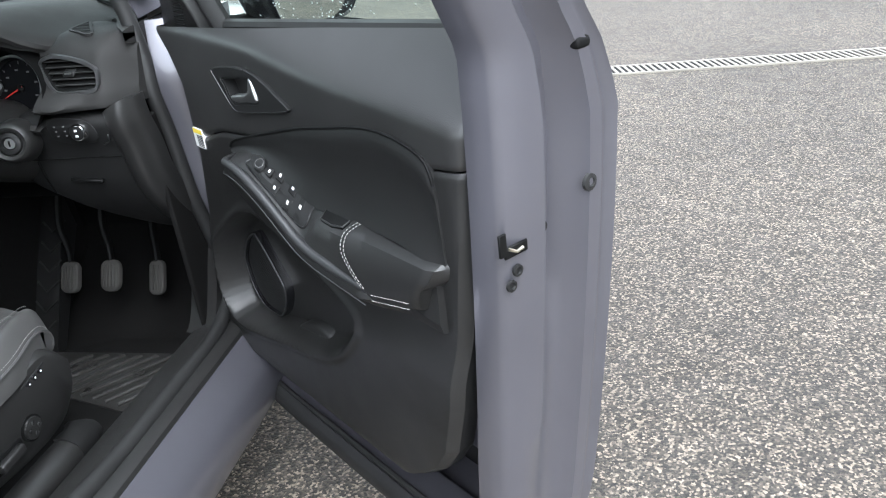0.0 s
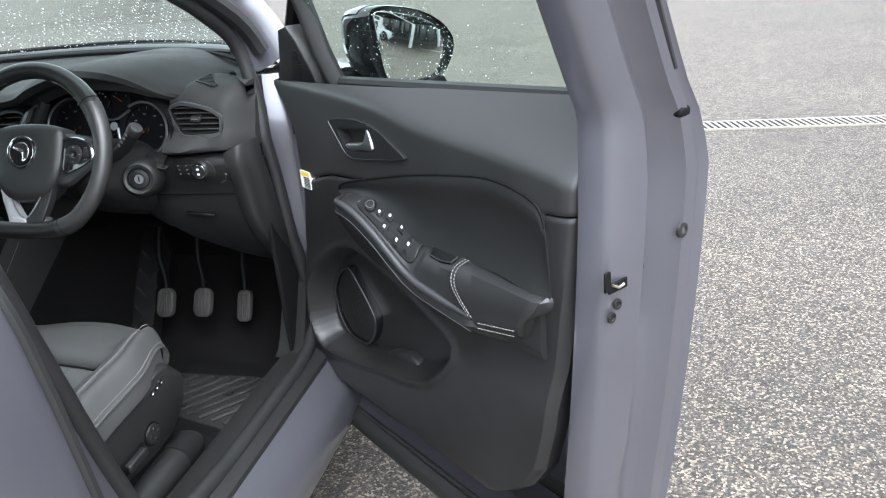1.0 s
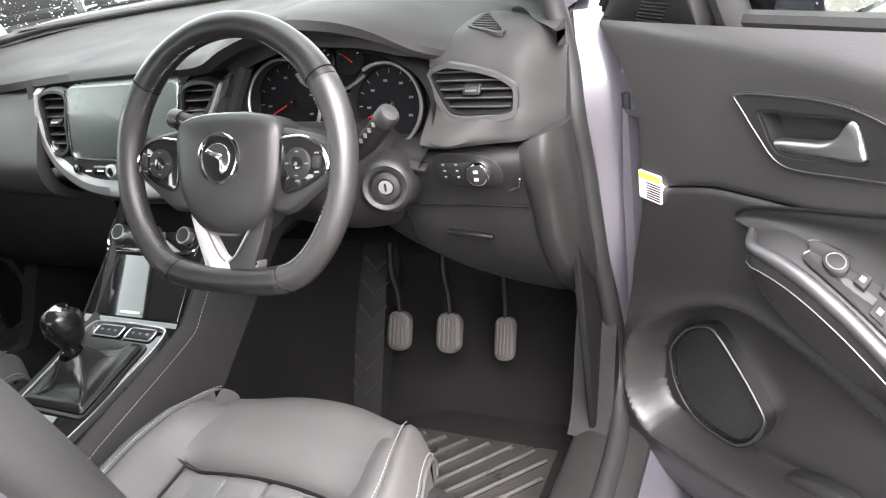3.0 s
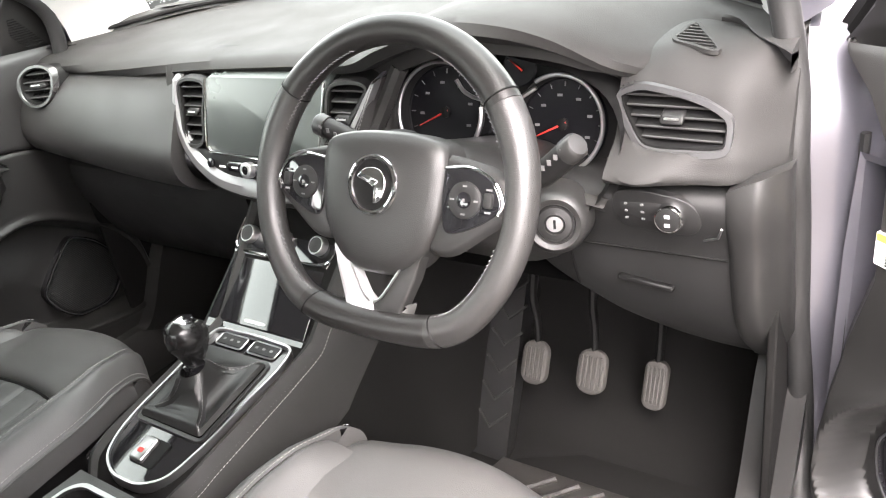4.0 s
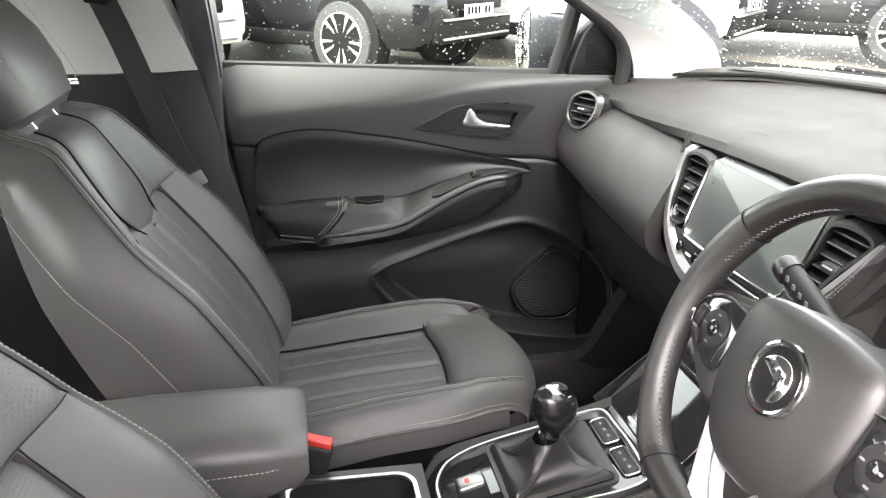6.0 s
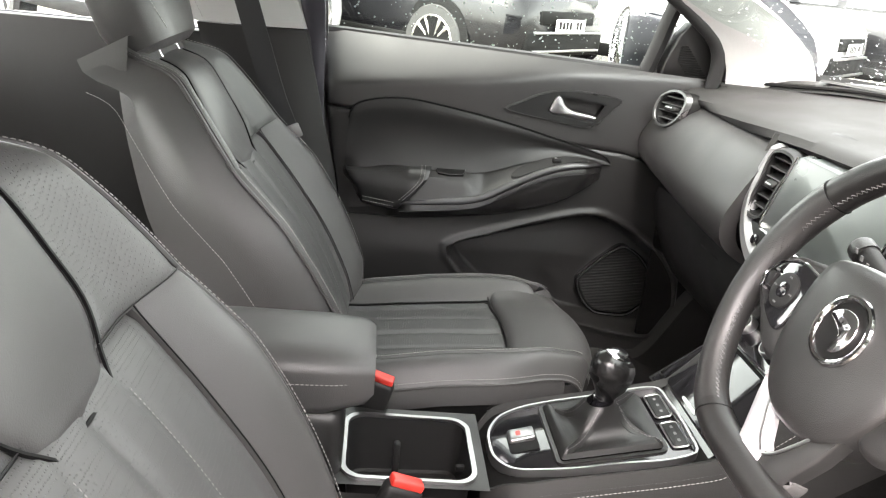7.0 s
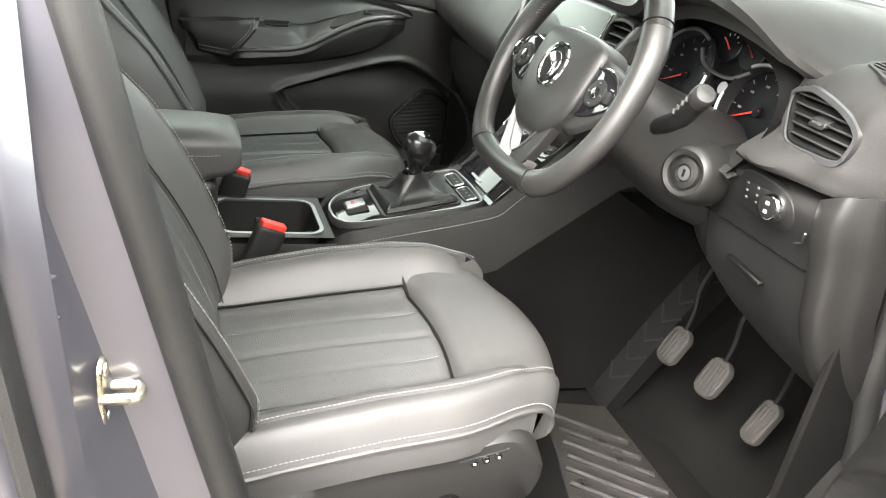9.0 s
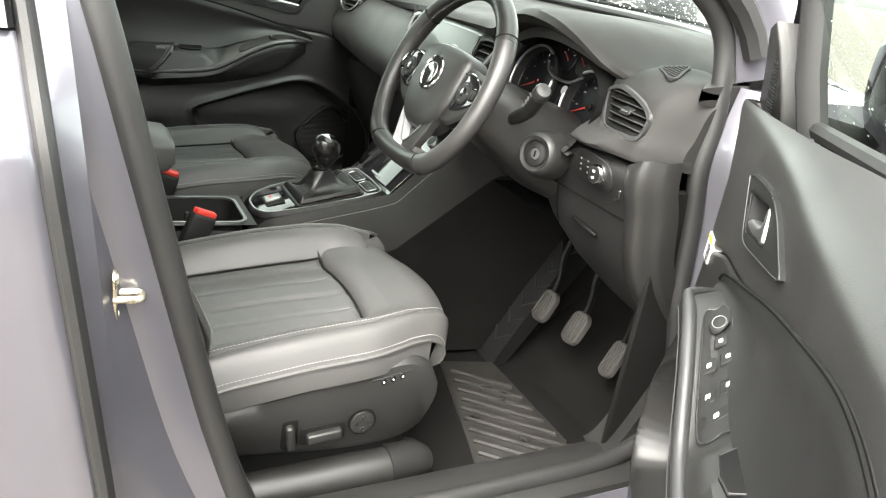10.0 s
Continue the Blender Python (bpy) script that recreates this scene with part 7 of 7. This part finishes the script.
part("tray_floor", slab(round_rect(0.132, 0.16, 0.02, 6, (TX0 + TX1) / 2, (TY0 + TY1) / 2), lambda a, b, c: (a, b, c), 0.512, 0.522), HARD, tray)
part("tray_rim", ring_slab(tr_o, tr_i, cz, -0.004, 0.0045), SATIN, con, "satin chrome rim round the tray")
part("tray_post", box(0.014, 0.010, 0.075, (TX0 + 0.035, TY0 + 0.075, 0.558), 0.003), HARD, tray)
part("cup_grip", box(0.008, 0.018, 0.010, (CXM - 0.005, TY1 - 0.006, 0.575), 0.002), HARD, tray)
# gear surround
so = spline([(-0.088, 0.048), (-0.088, -0.06), (-0.084, -0.14), (-0.068, -0.196), (-0.035, -0.219), (0.0, -0.223), (0.035, -0.219), (0.068, -0.196), (0.084, -0.14), (0.088, -0.06), (0.088, 0.048), (0.04, 0.058), (-0.04, 0.058)], 80, True)


def gz(a, b, c):
    return (CXM + a, b, con_z(b) + 0.004 + c)


sur = part("gear_surround", slab(inset(so, 0.004), gz, -0.02, 0.001, 0.001), GLOSS, con, "piano-black gear surround")
part("surround_rim", ring_slab(so, inset(so, 0.0035), gz, -0.012, 0.0045), SATIN, sur, "chrome rim of the gear surround")
bo = round_rect(0.150, 0.156, 0.012, 5, 0.0, -0.060)
part("boot_frame", ring_slab(bo, inset(bo, 0.006), gz, -0.004, 0.005), PLASTIC, sur)
part("brake_switch_well", slab(round_rect(0.052, 0.042, 0.006, 4, 0.004, -0.174), gz, 0.0, 0.0022), MATT, sur)
part("brake_switch", slab(round_rect(0.028, 0.038, 0.004, 4, -0.006, -0.175), gz, 0.001, 0.009, 0.003), SATIN, sur, "silver parking brake switch with a red lamp")
part("brake_lamp", slab(round_rect(0.011, 0.007, 0.002, 4, -0.006, -0.180), gz, 0.008, 0.0094), RED, sur)
for a in (-0.034, 0.040):
    bt_ = part("console_button", slab(round_rect(0.058, 0.022, 0.005, 5, a, 0.036), gz, 0.0, 0.006, 0.002), HARD, sur, "silver-edged console button pair")
    part("button_edge", tube([gz(x, y, 0.0045) for x, y in round_rect(0.060, 0.024, 0.006, 5, a, 0.036)], 0.0014, 5, closed=True), SATIN, bt_)
    for k in (-1, 0, 1):
        part("button_print", slab(round_rect(0.006, 0.004, 0.001, 3, a + 0.016 * k, 0.036), gz, 0.0055, 0.0065), DIM, bt_)
# gear lever: boot, collar, knob
gear = thing("gear_lever", gz(0.004, -0.06, 0), "black gear lever with a chrome-capped knob and stitched leather boot", "gear lever")
secs = []
nb = len(bo)
for k, (t, hgt) in enumerate(((0.0, 0.003), (0.06, 0.011), (0.16, 0.013), (0.30, 0.012), (0.46, 0.014), (0.60, 0.018), (0.72, 0.026), (0.82, 0.036), (0.90, 0.046), (0.96, 0.052), (1.0, 0.056))):
    row = []
    bi = inset(bo, 0.006)
    for i, (a, b) in enumerate(bi):
        q = 2 * math.pi * i / nb
        ca, cb = 0.004 + 0.019 * math.cos(q + radians(45)), -0.06 + 0.019 * math.sin(q + radians(45))
        f = (0.0030 * math.sin(q * 5 + 0.5 * k) + 0.0035 * math.sin(q * 3 + 0.5 - 0.3 * k)) * (t > 0.1) * (t < 0.95)
        x, y, z = gz(a * (1 - t) + 0.012 * t + (ca - 0.004) * t, b * (1 - t) + (cb - 0.012) * t, 0.004)
        row.append((x, y, z + hgt + f))
    secs.append(row)
part("boot", grid(secs, cv=True), DOORHIDE, gear, "creased black leather boot")
for q in (40, 140, 220, 320):
    i = int(q / 360 * nb) % nb
    part("stitching", stitches([tuple(np.array(r[i]) + (0, 0, 0.0015)) for r in secs], 0.006, 0.004, 0.0006), DIM, gear)
GB = Vector(gz(0.008, -0.070, 0.036))
GT = Vector((0.014, -0.050, 0.795))
gd = (GT - GB).normalized()
GM = Matrix.Translation(GB) @ gd.to_track_quat("Z", "Y").to_matrix().to_4x4()
part("collar", lathe([(0.0165, -0.004), (0.0175, 0.004), (0.0145, 0.010), (0.0135, 0.018), (0.0165, 0.020), (0.0165, 0.026), (0.013, 0.028)], GM, 20), GLOSS, gear)
kb = []
for z, r, sx in ((0.024, 0.0125, 1.0), (0.032, 0.0165, 1.0), (0.041, 0.0222, 1.0), (0.051, 0.0272, 0.98), (0.062, 0.0298, 0.96), (0.073, 0.0292, 0.95), (0.082, 0.0252, 0.95), (0.088, 0.014, 0.95)):
    r, z = r * 1.0, 0.028 + (z - 0.024) * 1.08
    kb.append([tuple(GM @ Vector((r * sx * math.cos(q), r * 1.12 * math.sin(q) + 0.004 * (z > 0.05), z + 0.004 * math.sin(q) * (z > 0.06)))) for q in np.linspace(0, 2 * np.pi, 40, endpoint=False)])
part("knob", grid(kb, cv=True, cap=True), KNOB, gear, "gloss black knob")
cap_ = []
for z, r in ((0.0830, 0.0225), (0.0868, 0.0200), (0.0893, 0.012), (0.0900, 0.003)):
    r, z = r * 0.88, 0.0285 + (z - 0.024) * 1.08
    cap_.append([tuple(GM @ Vector((r * 0.95 * math.cos(q), r * 1.1 * math.sin(q) + 0.004, z + 0.004 * math.sin(q)))) for q in np.linspace(0, 2 * np.pi, 28, endpoint=False)])
part("knob_cap", grid(cap_, cv=True, cap=True), CHROME, gear, "bright chrome knob cap")
part("knob_badge", lathe([(0.013, 0.0925), (0.012, 0.0962), (0.002, 0.0965)], GM @ Matrix.Translation((0, 0.004, 0.0055)), 20), GLOSS, gear)

# centre stack below the display
def stk(a, b, c):
    """b: 0 at the console, 1 at the top of the heater panel."""
    return (-0.014 + a, 0.070 + 0.145 * b - 0.75 * c, 0.672 + 0.130 * b + 0.66 * c)


stack = thing("centre_stack", (0, 0.15, 0.68), "gloss black heater controls above a storage cover", "control panel")
part("stack_base", slab([(-0.125, -0.05), (0.125, -0.05), (0.118, 0.5), (0.115, 1.06), (-0.115, 1.06), (-0.118, 0.5)], stk, -0.05, 0.0, 0.002), HARD, stack)
part("storage_cover", slab([(-0.112, 0.06), (0.112, 0.06), (0.106, 0.64), (-0.106, 0.64)], stk, -0.004, 0.006, 0.002), GLOSS, stack, "gloss black storage cover")
part("cover_tab", slab(round_rect(0.05, 0.03, 0.01, 4, 0.0, 0.10), stk, 0.004, 0.0075), SATIN, stack)
part("button_strip", slab([(-0.112, -0.03), (0.112, -0.03), (0.112, 0.045), (-0.112, 0.045)], stk, -0.004, 0.004, 0.001), GLOSS, stack)
hp = part("heater_panel", slab([(-0.108, 0.67), (0.108, 0.67), (0.112, 0.74), (0.112, 1.0), (-0.112, 1.0), (-0.112, 0.74)], stk, -0.004, 0.008, 0.002), GLOSS, stack, "gloss black heater panel")
part("panel_trim", tube([stk(a, b, 0.008) for a, b in spline([(-0.112, 1.0), (-0.112, 0.78), (-0.095, 0.70), (-0.05, 0.685), (0.05, 0.685), (0.095, 0.70), (0.112, 0.78), (0.112, 1.0)], 40)], 0.0022, 6), CHROME, hp)
for a in (-0.080, 0.0, 0.080):
    KM = Matrix.Translation(stk(a, 0.85, 0.006)) @ Matrix.Rotation(radians(49), 4, "X")
    kb_ = part("heater_knob", lathe([(0.0165, 0), (0.016, 0.014), (0.0145, 0.016), (0.013, 0.0155)], KM, 24), SATIN, hp, "ribbed silver heater knob")
    part("knob_cap", lathe([(0.013, 0.0156), (0.002, 0.0165)], KM, 20), HARD, kb_)

# armrest box between the seats
arm = thing("armrest", (0.01, -0.55, 0.63), "black leather centre armrest with pale stitching", "armrest")
sc = []
for y, z0, z1, w in ((-0.405, 0.748, 0.772, 0.060), (-0.398, 0.733, 0.784, 0.070), (-0.410, 0.720, 0.794, 0.078), (-0.46, 0.704, 0.800, 0.082), (-0.60, 0.697, 0.802, 0.083), (-0.74, 0.697, 0.798, 0.080), (-0.76, 0.707, 0.787, 0.07)):
    sc.append([(0.012 + a * 2 * w, y, (z0 + z1) / 2 + b * (z1 - z0)) for a, b in round_rect(1.0, 1.0, 0.28, 6)])
part("armrest_lid", grid(sc[1:], cv=True, cap=True), LEATHER, arm)
part("stitching", stitches([(0.012 + x, y, 0.762) for x, y in ((0.0845, -0.74), (0.0855, -0.55), (0.083, -0.45), (0.074, -0.408))] + [(0.012, -0.3965, 0.762), (-0.062, -0.408, 0.762), (-0.071, -0.45, 0.762), (-0.0735, -0.55, 0.762), (-0.0725, -0.74, 0.762)]), THREAD, arm)
part("armrest_base", box(0.15, 0.33, 0.12, (0.012, -0.60, 0.655), 0.02, 3), PLASTIC, arm)

# seat-belt buckles
def buckle(x, y, z, lean, yaw, label):
    b = thing("belt_buckle", (x, y, z - 0.10), label, "seat belt buckle", group="belt buckles")
    M = Matrix.Translation((x, y, z)) @ Matrix.Rotation(radians(yaw), 4, "Z") @ Matrix.Rotation(radians(lean), 4, "X")
    part("housing", moved(merge(box(0.026, 0.052, 0.080, (0, 0, -0.045), 0.008, 3), box(0.018, 0.040, 0.08, (0, 0, -0.11), 0.006)), M), HARD, b)
    part("release_button", moved(box(0.019, 0.044, 0.012, (0, 0, -0.002), 0.003, 3), M), RED, b, "red release button")
    part("belt_stem", moved(box(0.006, 0.035, 0.14, (0, 0, -0.19), 0.002), M), MATT, b)


buckle(0.155, -0.350, 0.665, -22, 10, "driver's belt buckle with a red button")
buckle(-0.095, -0.385, 0.668, -15, -10, "passenger's belt buckle with a red button")
# passenger's belt on the pillar
belt = thing("seat_belt", (-0.70, -0.62, 0.70), "black passenger seat belt hanging down the pillar", "seat belt")
bp_ = spline([(-0.640, -0.716, 1.272), (-0.655, -0.694, 1.20), (-0.668, -0.668, 1.107), (-0.680, -0.632, 0.985), (-0.686, -0.603, 0.910), (-0.69, -0.55, 0.72)], 30)
part("webbing", grid([[tuple(p + np.array((0.004, -0.022, -0.004))), tuple(p + np.array((0.006, 0.0, 0))), tuple(p + np.array((0.004, 0.024, 0.004))), tuple(p + np.array((-0.001, 0.024, 0.004))), tuple(p + np.array((-0.001, -0.022, -0.004)))] for p in bp_], cv=True, cap=True), WEB, belt)
part("anchor_loop", tube([(-0.640, -0.752, 1.290), (-0.634, -0.735, 1.266), (-0.630, -0.706, 1.262), (-0.632, -0.684, 1.280), (-0.638, -0.678, 1.30)], 0.010, 8), MATT, belt)
part("tongue", box(0.006, 0.045, 0.030, (-0.680, -0.596, 0.912), 0.003, 2, Matrix.Rotation(radians(25), 4, "X")), SATIN, belt, "metal belt tongue")

# ---- pedals, footrest, mat ----
def pedal(x, y, z, w, h, name, label, lean, pend):
    p = thing(name, (x, y, z), label, "pedal", group="pedals")
    M = Matrix.Translation((x, y, z)) @ Matrix.Rotation(radians(lean), 4, "X")
    o = round_rect(w, h, min(w, h) * 0.42, 6)
    padp = part("pedal_pad", slab(o, lambda a, b, c: tuple(M @ Vector((a, -c, b))), -0.008, 0.008, 0.004), DIRTY, p, "worn ribbed rubber pad")
    for k in range(-2, 3):
        part("rib", moved(box(w * 0.09, 0.003, h * 0.72, (k * w * 0.17, -0.009, 0), 0.001, 1), M), DIRTY, padp)
    part("arm", tube(spline([tuple(M @ Vector((0, 0.006, h * 0.3))), (x + pend * 0.3, y + 0.030, z + 0.075), (x + pend, y + 0.035, z + 0.13), (x + pend, y + 0.09, z + 0.25)], 16), np.linspace(0.010, 0.016, 16), 8, flat=0.6), MATT, p)


pedal(0.305, 0.420, 0.462, 0.052, 0.082, "clutch_pedal", "black clutch pedal with a worn rubber pad", -28, -0.01)
pedal(0.411, 0.436, 0.458, 0.054, 0.082, "brake_pedal", "black brake pedal with a worn rubber pad", -28, -0.005)
pedal(0.515, 0.472, 0.432, 0.042, 0.090, "accelerator_pedal", "black accelerator pedal with a worn rubber pad", -28, 0.005)
rest = thing("footrest", (0.235, 0.38, 0.30), "black plastic footrest with chevron ribs", "footrest")
fr = [(0.272, 0.325), (0.190, 0.330), (0.178, 0.56), (0.245, 0.56)]
part("plate", grid([[(x, y, 0.295 + (y - 0.325) * 1.45 + dz), (x2, y, 0.300 + (y - 0.325) * 1.45 + dz), (x2 - 0.005, y + 0.02, 0.26 + (y - 0.325) * 1.2), (x, y + 0.02, 0.26 + (y - 0.325) * 1.2)] for y, x, x2, dz in ((0.322, 0.192, 0.274, -0.01), (0.330, 0.190, 0.274, 0.002), (0.40, 0.185, 0.265, 0.0), (0.48, 0.18, 0.255, 0.0), (0.56, 0.178, 0.246, 0.0))], cv=True, cap=True), HARD, rest)
for k in range(6):
    y = 0.35 + 0.03 * k
    part("rib", tube([(0.195, y + 0.018, 0.298 + (y + 0.018 - 0.325) * 1.45), (0.228, y, 0.301 + (y - 0.325) * 1.45), (0.262, y + 0.018, 0.301 + (y + 0.018 - 0.325) * 1.45)], 0.003, 5), PLASTIC, rest)
mats = thing("floor_mat", (0.45, 0.2, 0.29), "scuffed black mat with a ribbed rubber heel pad", "floor mat")
mo = [(0.225, -0.02), (0.225, 0.20), (0.27, 0.325), (0.40, 0.395), (0.67, 0.40), (0.675, 0.05), (0.655, -0.02)]
part("mat", slab(mo, lambda a, b, c: (a, b, float(floor_z(a, b)) + c), 0.001, 0.008, 0.003), CARPET, mats, "black carpet mat")
ho = [(0.235, 0.195), (0.268, 0.325), (0.655, 0.325), (0.655, 0.075), (0.60, 0.095)]
heel = part("heel_pad", slab(ho, lambda a, b, c: (a, b, float(floor_z(a, min(b, 0.4))) + c), 0.006, 0.0115, 0.002), MATR, mats, "ribbed rubber heel pad with dusty scuffs")
for k in range(13):
    x0 = 0.19 + 0.046 * k
    pts_ = [(x0 - 0.03 + 0.24 * t, 0.06 + 0.27 * t) for t in np.linspace(0, 1, 30)]
    pts_ = [(a, b) for a, b in pts_ if sdf(inset(ho, 0.01), np.array(a), np.array(b)) < 0]
    if len(pts_) > 3:
        part("rib", tube([(a, b, float(floor_z(a, b)) + 0.0130) for a, b in pts_], 0.0055, 6, flat=1.2), MATR, heel)
part("mat_clip", lathe([(0.021, 0.0), (0.020, 0.006), (0.013, 0.008), (0.012, 0.006), (0.006, 0.007)], Matrix.Translation((0.645, 0.035, float(floor_z(0.645, 0.035)) + 0.006)), 20), HARD, mats, "round mat fixing clip")
# ---- parked cars ----


def parked_car(at, heading, paint, label, L=4.6, W=1.9, H=1.7, suv=True, high=0.0):
    car = thing("parked_car", at, label, "car", group="parked cars")
    M = Matrix.Translation(at) @ Matrix.Rotation(radians(heading), 4, "Z")          # its nose towards +x

    def T(x, y, z):
        return tuple(M @ Vector((x, y, z)))
    prof = [(-L / 2, 0.55, 0.95, 0.80), (-L / 2 + 0.06, 0.38, 1.02, 0.92), (-L / 2 + 0.5, 0.30, 1.05, 0.99), (-0.6, 0.28, 1.06, 1.0), (0.6, 0.28, 1.05, 1.0), (L / 2 - 1.1, 0.28, 1.04, 1.0), (L / 2 - 0.5, 0.30, 1.00, 0.98), (L / 2 - 0.15, 0.34, 0.93, 0.90), (L / 2 - 0.03, 0.40, 0.84, 0.80), (L / 2, 0.48, 0.72, 0.72)]
    secs = []
    for x, zl, zh, k in prof:
        w = W / 2 * k
        secs.append([T(x, sg * a * w, zl + b * (zh - zl)) for sg, seq in ((1, ((0.90, 0.0), (0.98, 0.12), (1.0, 0.35), (0.985, 0.60), (0.97, 0.80), (0.90, 0.97), (0.6, 1.02))), (-1, ((0.6, 1.02), (0.90, 0.97), (0.97, 0.80), (0.985, 0.60), (1.0, 0.35), (0.98, 0.12), (0.90, 0.0)))) for a, b in seq])
    part("body", grid(secs, cv=True, cap=True), paint, car)
    cab = []
    for x, zt, k in ((-L / 2 + 0.15, 1.03, 0.86), (-L / 2 + 0.55, H - 0.10, 0.74), (-L / 2 + 1.2, H, 0.76), (0.1, H, 0.77), (0.6, H - 0.06, 0.76), (1.35, 1.03, 0.84)):
        w = W / 2 * k
        cab.append([T(x, a * w, 1.0 + b * (zt - 1.0)) for a, b in ((1.12, 0.0), (1.05, 0.5), (1.0, 0.93), (0.85, 1.0), (-0.85, 1.0), (-1.0, 0.93), (-1.05, 0.5), (-1.12, 0.0))])
    part("cabin", grid(cab, cv=True, cap=True), paint, car)
    for sg in (1, -1):
        for x0, x1 in ((-L / 2 + 0.75, -0.55), (-0.45, 0.55)):
            w = W / 2 * 0.80
            part("side_window", grid([[T(x + 0.18 * t * (1 if x0 < -0.5 else -1) * (x == x0 if x0 < -0.5 else x == x1), sg * (w * (1.06 - 0.08 * t) + 0.012), 1.06 + 0.50 * t * (H - 1.06) / 0.64) for t in np.linspace(0, 1, 4)] for x in (x0, (x0 + x1) / 2, x1)]), FARGLASS, car)
        part("headlamp", slab([(0.42, 0.72), (0.80, 0.80), (0.86, 0.86), (0.80, 0.92), (0.46, 0.84)], lambda a, b, c: T(L / 2 - 0.10 - 0.35 * max(0, a - 0.5) + c, sg * a * W / 1.9, b - 0.06), -0.05, 0.04, 0.01), LAMP, car)
        part("mirror", moved(box(0.12, 0.22, 0.16, (0.75, sg * (W / 2 + 0.08), 1.10), 0.05, 3), M), paint, car)
        part("sill_trim", moved(box(L - 1.9, 0.04, 0.14, (0, sg * (W / 2 - 0.01), 0.36), 0.02), M), MATT, car)
        for xw in (-L / 2 + 0.85, L / 2 - 0.90):
            WM = M @ Matrix.Translation((xw, sg * (W / 2 - 0.10), 0.37)) @ Matrix.Rotation(radians(-90 * sg), 4, "X")
            part("arch", lathe([(0.44, -0.1), (0.44, 0.085), (0.39, 0.095)], WM, 28), MATT, car)
            wl_ = part("wheel", lathe([(0.24, -0.10), (0.35, -0.11), (0.37, -0.06), (0.37, 0.07), (0.345, 0.11), (0.262, 0.115), (0.255, 0.09)], WM, 32), TYRE, car)
            rim = part("rim", lathe([(0.258, 0.112), (0.245, 0.10), (0.235, 0.06), (0.05, 0.055)], WM, 32), MATT, wl_)
            part("rim_lip", tube([tuple(WM @ Vector((0.252 * math.cos(q), 0.252 * math.sin(q), 0.112))) for q in np.linspace(0, 2 * np.pi, 32, endpoint=False)], 0.010, 6, closed=True), ALLOY, wl_)
            for k in range(10):
                q = 2 * math.pi * k / 10 + (0.09 if k % 2 else -0.09)
                part("spoke", tube([tuple(WM @ Vector((r * math.cos(q), r * math.sin(q), h))) for r, h in ((0.05, 0.085), (0.15, 0.10), (0.248, 0.11))], [0.026, 0.018, 0.022], 6), ALLOY, wl_)
            part("hub", lathe([(0.06, 0.06), (0.06, 0.09), (0.03, 0.095)], WM, 16), ALLOY, wl_)
    part("bumper", moved(box(0.10, W * 0.72, 0.24, (L / 2 - 0.03, 0, 0.47), 0.04, 3), M), MATT if suv else paint, car)
    part("grille", moved(box(0.06, W * 0.50, 0.13, (L / 2 - 0.01, 0, 0.70), 0.02, 2), M), MATT, car)
    for dz in (0.40, 0.57):
        part("bumper_strip", moved(box(0.05, W * 0.62, 0.022, (L / 2 + 0.03, 0, dz), 0.008, 2), M), SATIN, car)
    pl = part("number_plate", moved(box(0.016, 0.52, 0.112, (L / 2 + 0.045, 0, 0.50 + high), 0.004, 1), M), WHITEP, car)
    for k in range(7):
        if k != 4:
            part("plate_print", moved(box(0.004, 0.036, 0.070, (L / 2 + 0.054, -0.20 + 0.062 * k, 0.50 + high)), M), MATT, pl)
    return car


for x, y, paint, label, suv, high in ((-8.26, -0.24, BLACKCAR, "black parked SUV with pale alloy wheels in the wet yard", True, 0.14), (-7.95, -2.95, WHITECAR, "white parked car beside a black SUV in the wet yard", False, 0.0),
                                      (-8.35, 2.75, WHITECAR, "white parked SUV seen through the wet windscreen", True, 0.16), (-8.30, 5.9, BLACKCAR, "black parked car at the end of the row", False, 0.0)):
    parked_car((x, y, float(ground_z(x, y))), 45, paint, label, suv=suv, high=high)
parked_car((9.6, -2.6, 0), 95, WHITECAR, "white parked car seen in the door mirror", suv=False)

# pale canopy building across the yard, seen in the door mirror
# wall and canopy are coloured dark for the shade under the roof
SHADED_WALL = mat("shade_toned_wall", (0.035, 0.036, 0.038), 0.6, bump=0.2, grain=60, var=0.15, patch=1.5)
bld = thing("canopy_building", (11, 1, 0), "pale-columned canopy before a glazed front coloured dark for its shade, seen in the mirror", "building")
part("wall", box(0.4, 20, 4.4, (15.5, 3, 2.2), 0.02, 1), SHADED_WALL, bld)
part("canopy", box(7.0, 19, 0.7, (12.0, 3, 4.1), 0.05, 1), SHADED_WALL, bld)
part("fascia_band", box(0.08, 19, 0.5, (8.45, 3, 4.1), 0.02, 1), WHITECAR, bld)
for k in range(5):
    part("column", box(0.42, 0.42, 3.75, (8.9, 10.4 - 4.1 * k, 1.875), 0.03, 2), WHITECAR, bld)
for k in range(8):
    part("window", box(0.1, 1.9, 2.6, (15.26, 11.2 - 2.35 * k, 1.7), 0.02, 1), FARGLASS, bld)
